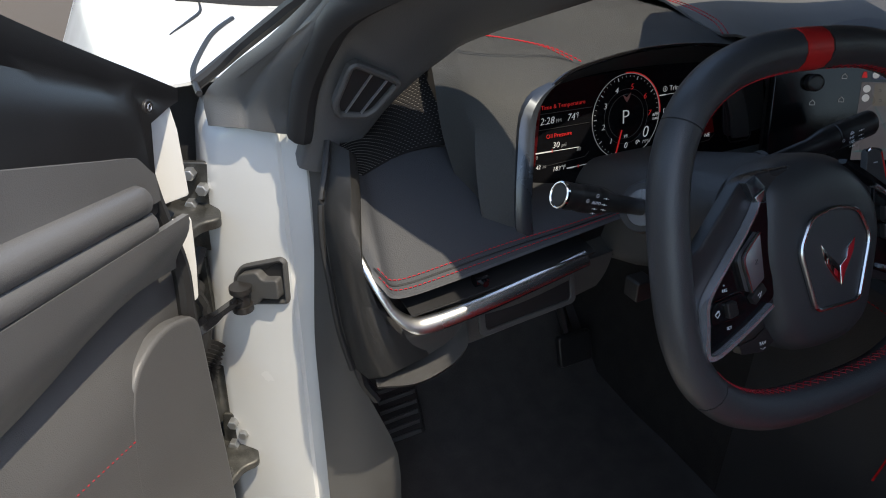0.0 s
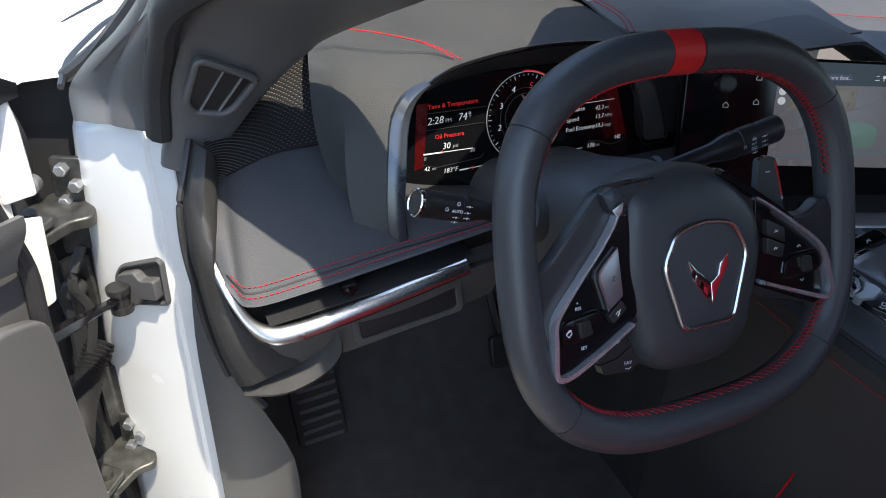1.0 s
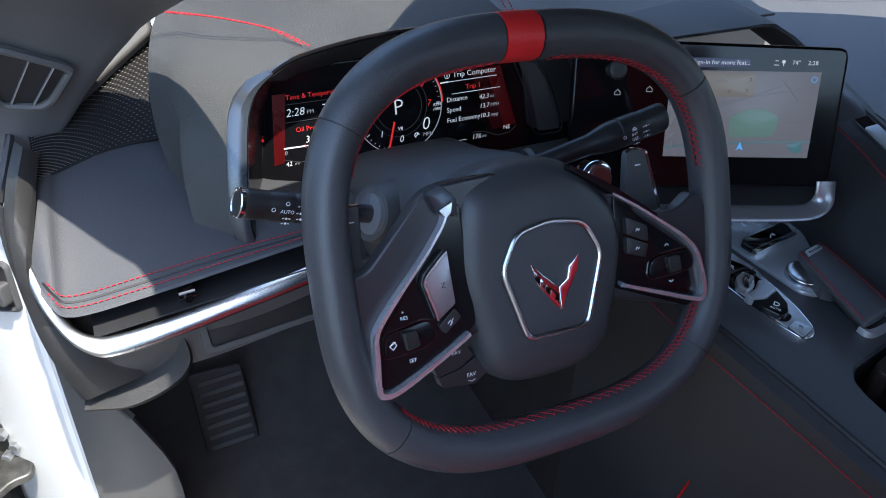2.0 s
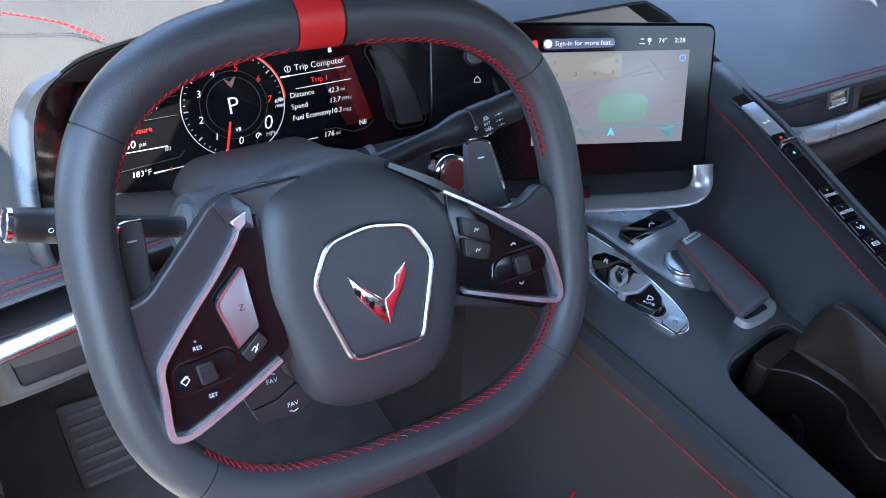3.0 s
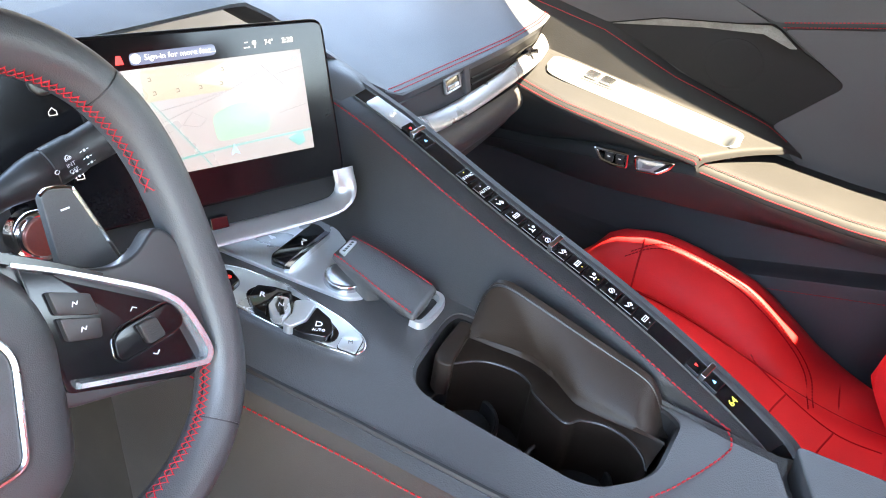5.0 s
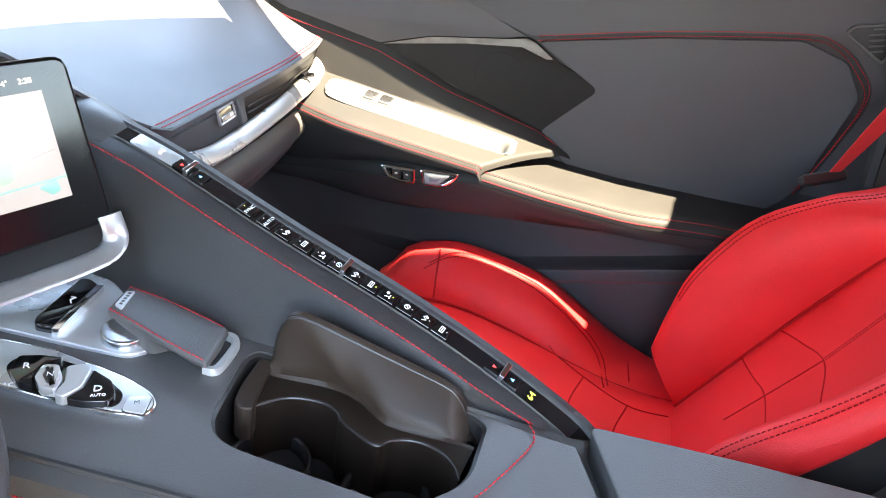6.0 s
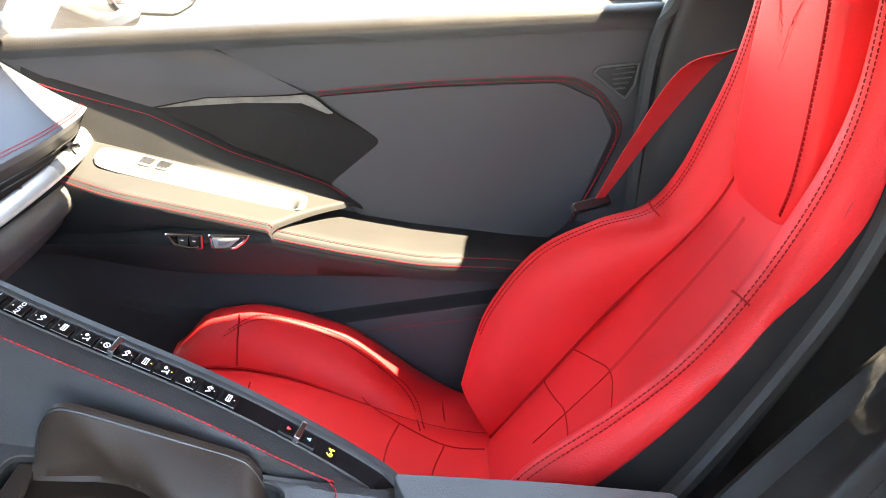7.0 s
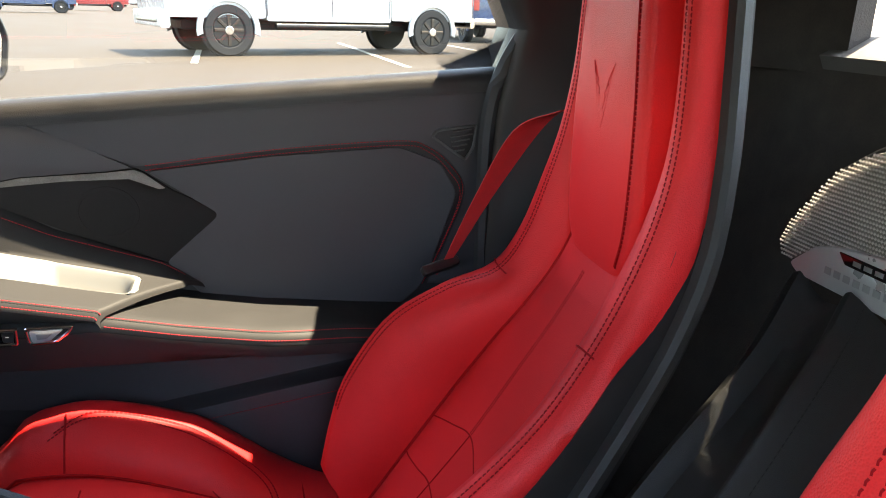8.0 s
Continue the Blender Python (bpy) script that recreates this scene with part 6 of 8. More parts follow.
left_edge = [Vector(p) for p in ((0.836, 0.60), (0.837, 0.52), (0.838, 0.44), (0.8425, 0.38), (0.847, 0.326), (0.850, 0.27), (0.853, 0.219), (0.862, 0.10), (0.869, 0.03), (0.875, -0.02))]
right_edge = [Vector(p) for p in ((1.024, 0.046), (1.024, 0.10), (1.026, 0.20), (1.026, 0.30), (1.032, 0.40), (1.045, 0.50), (1.06, 0.60))]
cup = rounded([(0.899, 0.172), (0.9025, 0.300), (0.908, 0.320), (0.925, 0.3325), (0.996, 0.3430), (1.016, 0.340), (1.019, 0.300), (1.021, 0.135), (1.012, 0.1195), (0.953, 0.1205), (0.934, 0.128), (0.906, 0.153)], 0.010, 4)
outer = [Vector((p.x, p.y * 1.0098)) for p in left_edge + right_edge]
part("top_panel", holed(kf, outer, cup, 0.006), LEATHER, con, sharp=30)
lw = [kp(p.x, p.y) for p in left_edge]
lo = [V(p.x - 0.012 - 0.02 * smooth(0.0, 0.5, p.y), p.y, 0.14) for p in left_edge]
lm = [a.lerp(b, 0.10) + V(-0.012, 0, 0.004) for a, b in zip(lw, lo)]
bm = bmesh.new()
loft(bm, [[a + V(0, 0, -0.003) for a in lw], [a.lerp(b, 0.3) + V(-0.006, 0, 0.0) for a, b in zip(lw, lm)], lm, [a.lerp(b, 0.5) for a, b in zip(lm, lo)], lo], closed=False)
bmesh.ops.solidify(bm, geom=bm.faces[:], thickness=0.005)
part("driver_side", bm, LEATHER, con)
k = max(range(len(lw)), key=lambda i: lw[i].y)
fore = [lw[k], lm[k], lm[k].lerp(lo[k], 0.5), lo[k]]
bm = bmesh.new()
loft(bm, [[p + V(0.002, -0.004, -0.004) for p in fore], [p + V(0.012, 0.12, -0.004) for p in fore], [p + V(0.010, 0.42, 0.0) for p in fore]], closed=False)
bmesh.ops.solidify(bm, geom=bm.faces[:], thickness=0.006)
part("footwell_side", bm, CARPET, con, "dark carpeted side of the footwell")
part("side_stitching", stitches([a.lerp(b, 0.75) + V(-0.004, 0, 0.003) for a, b in zip(lw, lm)], 0.0056, 0.0007, up=(-0.5, 0, 0.8)), THREAD, con, kind="stuff")
bm = bmesh.new()
tube(bm, [p + V(-0.0015, 0, 0.0002) for p in lw], 0.0028, 6)
part("edge_gap", bm, DARK, con)

# the ridge with the climate keys
crest = spline([(1.150, 0.58, 0.722), (1.138, 0.50, 0.698), (1.128, 0.455, 0.683), (1.100, 0.34, 0.644), (1.076, 0.209, 0.598), (1.062, 0.124, 0.560), (1.046, 0.058, 0.528), (1.034, 0.036, 0.516)], 6)
NC = len(crest)


def crest_frame(i):
    """Along (forward), across (to the passenger) and up at crest point i."""
    d = (crest[max(i - 1, 0)] - crest[min(i + 1, NC - 1)]).normalized()
    across = d.cross(V(-0.22, 0, 1)).normalized()
    return d, across, across.cross(d).normalized()


def crest_at(i, a, h):
    d, ac, up = crest_frame(i)
    return crest[i] + ac * a + up * h


foot = [kp(1.062 - 0.038 * smooth(0.60, 0.36, p.y) - 0.004 * smooth(0.3, 0.1, p.y), p.y, 0.0) for p in crest]
cl_edge = [crest_at(i, -0.024 * smooth(NC, NC - 14, i) - 0.004, 0.0) for i in range(NC)]
bm = bmesh.new()
loft(bm, [[p + V(-0.014 + 0.014 * smooth(0.39, 0.36, p.y) * smooth(0.09, 0.12, p.y), 0, -0.006) for p in foot], [p + V(0.004, 0, 0.003) for p in foot], [a.lerp(b, 0.30) + V(0.006, 0, -0.006) for a, b in zip(foot, cl_edge)], [a.lerp(b, 0.65) + V(0.003, 0, -0.003) for a, b in zip(foot, cl_edge)], [a.lerp(b, 0.93) for a, b in zip(foot, cl_edge)], cl_edge, [crest_at(i, -0.0092, 0.002) for i in range(NC)]], closed=False)
bmesh.ops.solidify(bm, geom=bm.faces[:], thickness=0.0015)
part("ridge_face", bm, LEATHER, con)
st = [cl_edge[i].lerp(foot[i], 0.03 + 0.30 * smooth(NC - 12, NC - 4, i)) + V(-0.001, 0, 0.002) for i in range(2, NC - 8)]
st += [kp(1.026, 0.088, 0.005), kp(1.018, 0.080, 0.0025), kp(1.008, 0.078, 0.0015), kp(0.992, 0.083, 0.0015), kp(0.968, 0.093, 0.0015), kp(0.938, 0.107, 0.0015), kp(0.908, 0.125, 0.0015), kp(0.890, 0.140, 0.0015)]
part("ridge_stitching", stitches(st, 0.0056, 0.0008), THREAD, con, "bright red single stitching", kind="stuff")
bm = bmesh.new()
loft(bm, [[crest_at(i, 0.0092, 0.002) for i in range(NC)], [crest_at(i, 0.0135, 0.004) for i in range(NC)], [crest_at(i, 0.021, 0.001) for i in range(NC)], [crest_at(i, 0.029, -0.02) for i in range(NC)], [V(crest[i].x + 0.030, crest[i].y, max(0.14, crest[i].z - 0.12)) for i in range(NC)], [V(crest[i].x + 0.02, crest[i].y, 0.14) for i in range(NC)]], closed=False)
bmesh.ops.solidify(bm, geom=bm.faces[:], thickness=0.004)
part("passenger_side", bm, LEATHER, con)
bm = bmesh.new()
loft(bm, [[crest_at(i, -0.0092, 0.0005) for i in range(3, NC - 4)], [crest_at(i, -0.0092, 0.003) for i in range(3, NC - 4)], [crest_at(i, 0.0092, 0.003) for i in range(3, NC - 4)], [crest_at(i, 0.0092, 0.0005) for i in range(3, NC - 4)]], closed=False)
strip = part("key_strip", bm, GLOSS, con, "gloss black strip of climate keys")
bm = bmesh.new()
tube(bm, [crest_at(i, -0.0094, 0.0028) for i in range(3, NC - 4)], 0.0009, 5)
tube(bm, [crest_at(i, 0.0094, 0.0028) for i in range(3, NC - 4)], 0.0009, 5)
part("strip_edge", bm, PLASTIC, strip)
# padded head of the ridge, butting on the dash
bm = bmesh.new()
hd_rings = []
for i, fwd, dz in ((0, 0.075, 0.010), (0, 0.03, 0.008), (0, 0.0, 0.006), (2, 0.0, 0.005), (3, 0.0, 0.001)):
    d, ac, up = crest_frame(i)
    hd_rings.append([crest[i] + d * fwd + ac * a + up * (h + dz) for a, h in ((-0.034, -0.05), (-0.031, -0.012), (-0.024, -0.002), (0.0, 0.002), (0.022, -0.001), (0.030, -0.012), (0.034, -0.06))])
loft(bm, hd_rings)
part("ridge_head", bm, LEATHER, con, sharp=50)


def on_crest(s):
    """Frame on the strip at s, 0 at the front end and 1 at the rear."""
    f = lerp(3, NC - 5, s)
    i = int(f)
    p = crest[i].lerp(crest[min(i + 1, NC - 1)], f - i)
    d, ac, up = crest_frame(i)
    fr = Frame(p + up * 0.003, -d, ac)
    if fr.n.dot(up) < 0:
        fr.n = -fr.n
    return fr


key_at = (0.2375, 0.283, 0.370, 0.400, 0.428, 0.455, 0.480, 0.5015, 0.522, 0.5435, 0.567, 0.595, 0.6235, 0.655, 0.7675, 0.806)
for k, s in enumerate(key_at):
    fr = on_crest(s)
    key = part("key", plate(fr, rounded([(-0.0082, -0.0068), (0.0082, -0.0068), (0.0082, 0.0068), (-0.0082, 0.0068)], 0.0012), 0.0022, 0.0007), GLOSS, strip)
    bm = bmesh.new()
    if k in (0, 1, 14, 15):
        q = 1 if k in (0, 14) else -1
        slab(bm, fr, [Vector(p) for p in ((-0.002 * q, -0.0016), (0.0018 * q, 0), (-0.002 * q, 0.0016))], 0.0003, 0.0001, 0.0022)
        part("symbol", bm, LIT_RED if q > 0 else LIT_BLUE, key)
    else:
        shape = k % 4
        if k in (2, 3):
            bm.free()
            bm = lettering("SYNC" if k == 2 else "AUTO", 0.0052, fr, 0.0015, 0.0, 0.0024, "CENTER", turn=90, slim=0.0)
        elif shape == 0:
            slab(bm, fr, disc(0.0013, 8, cx=0.0020, cy=0.0018), 0.0003, 0.0001, 0.0022)
            line(bm, fr, [(-0.0014, -0.0034), (0.0020, -0.0014), (-0.0014, 0.0010), (0.0010, 0.0034)], 0.0009, 0.0022)
        elif shape == 1:
            line(bm, fr, [(-0.0018, -0.0032), (0.0018, -0.0032), (0.0018, 0.0032), (-0.0018, 0.0032), (-0.0018, -0.0032)], 0.0008, 0.0022)
            line(bm, fr, [(0.0, -0.0032), (0.0, 0.0032)], 0.0008, 0.0022)
        elif shape == 2:
            slab(bm, fr, disc(0.0016, 10, cx=-0.0012, cy=0.0020), 0.0003, 0.0001, 0.0022)
            line(bm, fr, [(-0.0022, -0.0030), (0.0014, -0.0016), (0.0026, -0.0036), (0.0022, 0.0008)], 0.0010, 0.0022)
        else:
            line(bm, fr, [(0.0026 * math.cos(0.8 * q), 0.0026 * math.sin(0.8 * q)) for q in range(8)], 0.0008, 0.0022)
            line(bm, fr, [(-0.0018, 0.0014), (0.0018, -0.0014)], 0.0009, 0.0022)
        part("symbol", bm, WHITE_INK, key)
        part("key_edge", line(bmesh.new(), fr, [(-0.0080, -0.0070), (0.0080, -0.0070)], 0.0005, 0.0016), CHIN, key)
        part("key_lamp", plate(fr, disc(0.0006, 6, cx=-0.0052 if k < 8 else 0.0052, cy=0.0), 0.0003, 0.0001, 0.0022), LIT_YELLOW if k in (2, 9, 10) else LIT_GREY, key)
for s in (0.262, 0.511, 0.787):
    fr = on_crest(s)
    part("toggle", plate(fr, rounded([(-0.0024, -0.009), (0.0024, -0.009), (0.0024, 0.009), (-0.0024, 0.009)], 0.001), 0.008, 0.002, 0.001), CHROME, strip, "chrome toggle")
fr = on_crest(0.11)
# silver plate imitates the bright reflection on the readout's glass
part("readout_glass", plate(fr, rounded([(-0.030, -0.0085), (0.026, -0.0085), (0.026, 0.0085), (-0.030, 0.0085)], 0.003), 0.0016, 0.0005), BRUSHED, strip, "climate readout glass, its bright reflection put in as silver")
part("digits", lettering("64", 0.0090, fr, 0.004, 0, 0.0020, "CENTER", turn=90), LIT_GREY, strip)
part("digits", lettering("64", 0.0090, on_crest(0.8525), 0, 0, 0.0005, "CENTER", turn=90), LIT_YELLOW, strip)

# cup holder
cw = thing("cup_holder", (0.96, 0.23, 0.42), "black moulded double cup holder with raised flap", "cup holder")
ci = [Vector((p.x, p.y)) for p in inset(cup, 0.003)]
bm = bmesh.new()
loft(bm, [[kf.at(p.x, p.y, h) for p in pts] for pts, h in ((cup, -0.002), (ci, -0.004), (inset(cup, 0.006), -0.05), (inset(cup, 0.010), -0.085))], caps=False)
bm.faces.new([v for v in bm.verts[-len(cup):]])
part("well", bm, HARD, cw)
for cx, cy, r in ((0.957, 0.290, 0.036), (0.957, 0.185, 0.040)):
    bm = ring2([Vector((p.x, p.y * 1.01)) for p in disc(r, 32, cx=cx, cy=cy)], [Vector((p.x, p.y * 1.01)) for p in disc(r - 0.004, 32, cx=cx, cy=cy)], kf, 0.022, -0.083, 0.0015)
    part("cup_ring", bm, HARD, cw)
    part("cup_mat", plate(kf, [Vector((p.x, p.y * 1.01)) for p in disc(r - 0.004, 28, cx=cx, cy=cy)], 0.006, 0.002, -0.083), RUBBER, cw)
ledge_out = spline([(0.962, 0.3120, 0), (0.9787, 0.297, 0), (0.9868, 0.281, 0), (0.9895, 0.2596, 0), (0.9833, 0.2457, 0), (0.9742, 0.237, 0), (0.9609, 0.2045, 0), (0.9718, 0.1929, 0), (0.9793, 0.1745, 0), (0.9771, 0.1533, 0), (0.9665, 0.1377, 0), (0.9535, 0.1300, 0)], 6)
ledge_in = spline([(1.0000, 0.3180, 0), (1.0030, 0.2950, 0), (1.0068, 0.2700, 0), (1.0068, 0.2500, 0), (1.0035, 0.2380, 0), (1.0002, 0.2291, 0), (0.9870, 0.2075, 0), (0.9844, 0.1947, 0), (0.9852, 0.1760, 0), (0.9870, 0.1560, 0), (0.9885, 0.1400, 0), (0.9893, 0.1260, 0)], 6)
bm = bmesh.new()
loft(bm, [[kf.at(p.x + dx, p.y, c) for p in ledge_out] for dx, c in ((0.004, -0.084), (0.0015, -0.030), (0.0, -0.0140), (0.0012, -0.0112), (0.0030, -0.0104))] + [[kf.at(p.x, p.y, -0.0098) for p in ledge_in]], closed=False)
bmesh.ops.solidify(bm, geom=bm.faces[:], thickness=0.002)
part("divider_ledge", bm, FLAP, cw, "dark moulded divider with two scalloped cup bays", sharp=50)
bm = bmesh.new()
tube(bm, [kf.at(p.x + 0.0006, p.y, -0.0122) for p in ledge_out], 0.0011, 6)
part("ledge_rim", bm, HARD, cw)
crown = spline([(1.0200, 0.3190, 0.5720), (1.0200, 0.3130, 0.5930), (1.0205, 0.3050, 0.6070), (1.0210, 0.2950, 0.6125), (1.0215, 0.2810, 0.6105), (1.0220, 0.2500, 0.5995), (1.0220, 0.2200, 0.5888), (1.0220, 0.1900, 0.5780), (1.0215, 0.1600, 0.5672), (1.0210, 0.1470, 0.5570), (1.0200, 0.1340, 0.5280), (1.0180, 0.1270, 0.5060)], 6)
foot_c = [kf.at(p.x, p.y, -0.0098) for p in ledge_in]
bm = bmesh.new()
loft(bm, [foot_c, [a.lerp(b, 0.06) + V(0.0015, 0, 0.001) for a, b in zip(foot_c, crown)]] + [[a.lerp(b, k) + V(-0.0030 * math.sin(math.pi * k), 0, 0) for a, b in zip(foot_c, crown)] for k in (0.15, 0.35, 0.6, 0.85, 0.95, 1.0)] + [[b + V(0.004, 0, 0.0012) for b in crown], [b + V(0.0075, 0, -0.002) for b in crown], [a.lerp(b, 0.5) + V(0.009, 0, 0) for a, b in zip(foot_c, crown)], [a + V(0.012, 0, -0.004) for a in foot_c]], closed=False)
part("flap", bm, FLAP, cw, "raised dark brown-black plastic flap", sharp=50)
bm = bmesh.new()
tube(bm, [p + V(-0.0012, 0, -0.0022) for p in crown], 0.0013, 6)
part("flap_rim", bm, HARD, cw)
part("finger", plate(kf, rounded([(0.9475, 0.3190), (0.9545, 0.3275), (0.9754, 0.3310), (1.0120, 0.3330), (1.0140, 0.3190), (0.9660, 0.3120), (0.9510, 0.3080)], 0.004), 0.036, 0.006, -0.040), FLAP, cw)

# gear selector plate


def kpts(pts, r):
    return rounded([(x, y * 1.01) for x, y in pts], r)


gs = thing("gear_selector", kp(0.91, 0.44), "silver gear selector plate with black push and pull keys", "gear selector")
go = kpts(((0.916, 0.556), (0.931, 0.524), (0.939, 0.472), (0.933, 0.405), (0.926, 0.379), (0.915, 0.368), (0.901, 0.370), (0.893, 0.395), (0.887, 0.446), (0.884, 0.502), (0.886, 0.556)), 0.008)
part("plate", plate(kf, go, 0.005, 0.002, 0.0), CHROME, gs)
part("plate_face", plate(kf, inset(go, 0.0025), 0.0022, 0.001, 0.0035), BRUSHED, gs)
oval = kpts(((0.904, 0.496), (0.921, 0.492), (0.928, 0.464), (0.926, 0.424), (0.914, 0.396), (0.900, 0.393), (0.890, 0.408), (0.887, 0.440), (0.888, 0.474)), 0.012)
part("well", plate(kf, oval, 0.0015, 0.0005, 0.0052), GLOSS, gs)
for ch, pts, at in (("R", ((0.8870, 0.4700), (0.8945, 0.4825), (0.9120, 0.4885), (0.9200, 0.4745), (0.9245, 0.4575), (0.9140, 0.4650), (0.8985, 0.4652), (0.8870, 0.4560)), (0.904, 0.4750)),
                    ("D", ((0.9225, 0.4290), (0.9173, 0.4095), (0.9068, 0.3985), (0.8958, 0.3985), (0.8880, 0.4150), (0.8860, 0.4270), (0.9010, 0.4230)), (0.9045, 0.4125))):
    k = part("pull_key", plate(kf, kpts(pts, 0.003), 0.007, 0.002, 0.006), GLOSS, gs, "gloss black selector key")
    part("print", lettering(ch, 0.0095, kf, at[0], at[1] * 1.01, 0.0134, "CENTER", turn=-58, slim=0.0), WHITE_INK, k)
    if ch == "D":
        part("print", lettering("AUTO", 0.0040, kf, 0.8985, 0.4080 * 1.01, 0.0134, "CENTER", turn=-58), WHITE_INK, k)
neut = kpts(((0.8951, 0.4608), (0.9096, 0.4645), (0.9147, 0.4542), (0.9026, 0.4415), (0.8893, 0.4371), (0.8867, 0.4490)), 0.003)
nk = part("neutral_key", plate(kf, neut, 0.009, 0.003, 0.006), BRUSHED, gs, "silver neutral key")
part("key_inlay", plate(kf, inset(neut, 0.0055), 0.0012, 0.0004, 0.0146), STEEL, nk)
part("print", lettering("N", 0.0075, kf, 0.9010, 0.4512 * 1.01, 0.0162, "CENTER", turn=-58), WHITE_INK, nk)
part("pull_tab", plate(kf, kpts(((0.8850, 0.4360), (0.9000, 0.4380), (0.9150, 0.4480), (0.9235, 0.4400), (0.9228, 0.4300), (0.9010, 0.4235), (0.8852, 0.4280)), 0.003), 0.010, 0.004, 0.005), BRUSHED, gs, "silver pull tab")
pk = part("park_key", plate(kf, kpts(((0.893, 0.528), (0.908, 0.534), (0.918, 0.524), (0.910, 0.506), (0.896, 0.503), (0.889, 0.512)), 0.004), 0.006, 0.002, 0.004), GLOSS, gs)
part("print", lettering("P", 0.0125, kf, 0.904, 0.5215, 0.0105, "CENTER", turn=-58, slim=0.0), LIT_RED, pk)
sk0 = kpts(((0.8985, 0.3880), (0.9110, 0.3915), (0.9190, 0.3795), (0.9180, 0.3757), (0.9005, 0.3710), (0.8978, 0.3845)), 0.002)
part("key_groove", plate(kf, inset(sk0, -0.0008), 0.0012, 0.0004, 0.0048), DARK, gs)
sk = part("small_key", plate(kf, sk0, 0.0028, 0.001, 0.0048), BRUSHED, gs)
part("print", lettering("M", 0.0060, kf, 0.9085, 0.3818 * 1.01, 0.0080, "CENTER", turn=-58), STEEL, sk)

# silver tray and palm rest
tr = thing("console_tray", kp(1.0, 0.5), "satin silver tray with a black mode key", "tray")
part("tray_plate", plate(kf, kpts(((0.936, 0.62), (0.940, 0.56), (0.949, 0.48), (0.957, 0.424), (0.972, 0.411), (1.0, 0.425), (1.046, 0.50), (1.052, 0.62)), 0.008), 0.004, 0.0015, 0.0), BRUSHED, tr)
dv = kpts(((0.952, 0.508), (0.960, 0.514), (1.028, 0.521), (1.031, 0.512), (1.026, 0.500), (0.955, 0.491)), 0.004)
mk = part("mode_key", plate(kf, dv, 0.008, 0.002, 0.003), GLOSS, tr, "gloss black mode key")
part("key_edge", plate(kf, kpts(((0.953, 0.4925), (1.025, 0.5015), (1.027, 0.4955), (0.955, 0.4865)), 0.001), 0.008, 0.002, 0.003), CHROME, mk)
bm = bmesh.new()
line(bm, kf, [(0.990, 0.5065), (0.994, 0.5105), (0.999, 0.5085), (0.998, 0.5125)], 0.0012, 0.0112)
part("symbol", bm, WHITE_INK, mk)
palm = thing("palm_rest", kp(0.99, 0.39), "black leather palm rest with red stitching and silver button", "palm rest")
low_o = rounded([(0.992, 0.462), (1.020, 0.466), (1.021, 0.430), (1.0135, 0.378), (1.001, 0.3635), (0.972, 0.3610), (0.9695, 0.3745), (0.9785, 0.4000), (0.9660, 0.4115), (0.978, 0.440)], 0.004, 4)
top_o = rounded([(0.9845, 0.4672), (1.0255, 0.4722), (1.0225, 0.430), (1.0125, 0.378), (1.0090, 0.3610), (0.9565, 0.3540), (0.9600, 0.3720), (0.9670, 0.4000), (0.9725, 0.4200), (0.9785, 0.443)], 0.005, 4)
bm = bmesh.new()
rings = [[kf.at(p.x, p.y, 0.004) for p in low_o], [kf.at(p.x, p.y, 0.012) for p in [a.lerp(b, 0.55) for a, b in zip(low_o, top_o)]]]
rings += [[kf.at(p.x, p.y, c) for p in inset(top_o, d)] for d, c in ((0.0, 0.0165), (0.0004, 0.0190), (0.0014, 0.0208), (0.0030, 0.0218), (0.0050, 0.0223))]
mid2 = sum(top_o, Vector((0, 0))) / len(top_o)
rings += [[kf.at(*(mid2 + (p - mid2) * k), 0.0226) for p in inset(top_o, 0.006)] for k in (0.7, 0.35, 0.05)]
loft(bm, rings)
part("pad", bm, LEATHER, palm, sharp=60)
part("rear_rim", ribbon(bmesh.new(), kf, [(1.0175, 0.3740), (1.0175, 0.3620), (1.0090, 0.3555), (0.9850, 0.3530), (0.9715, 0.3545), (0.9685, 0.3640)], [0.004, 0.0070, 0.0075, 0.0075, 0.0070, 0.004], 0.007, 0.0005), BRUSHED, palm, "silver rim")
part("button", plate(kf, rounded([(0.9880, 0.4540), (1.0165, 0.4595), (1.0135, 0.4665), (0.9910, 0.4628)], 0.002), 0.0020, 0.0008, 0.0220), BRUSHED, palm)
bm = bmesh.new()
for k in range(5):
    bar(bm, kf, 0.9945 + 0.0042 * k, 0.4590 + 0.0007 * k, 0.0026, 0.0028, 0.0240, 10, 0.0003)
part("button_marks", bm, STEEL, palm)
part("dial", plate(kf, disc(0.0205, 36, cx=0.9795, cy=0.4450), 0.009, 0.002, 0.002), SATIN, palm)
for pts in ([(0.9865, 0.4650), (0.9790, 0.4330), (0.9680, 0.3930), (0.9600, 0.3565)], [(1.0230, 0.4700), (1.0200, 0.4300), (1.0105, 0.3790), (1.0070, 0.3630)]):
    part("stitching", stitches([kf.at(p.x, p.y, 0.0214) for p in spline([(x, y, 0) for x, y in pts], 6)], 0.0046, 0.0007), THREAD, palm, kind="stuff")

# centre armrest and rear of the tunnel
arm = thing("armrest_box", (0.95, -0.1, 0.13), "black leather lid of the centre armrest", "armrest")
bm = bmesh.new()
ao = rounded([(0.880, -0.026), (1.046, 0.034), (1.038, -0.10), (1.026, -0.21), (0.895, -0.21)], 0.010, 5)
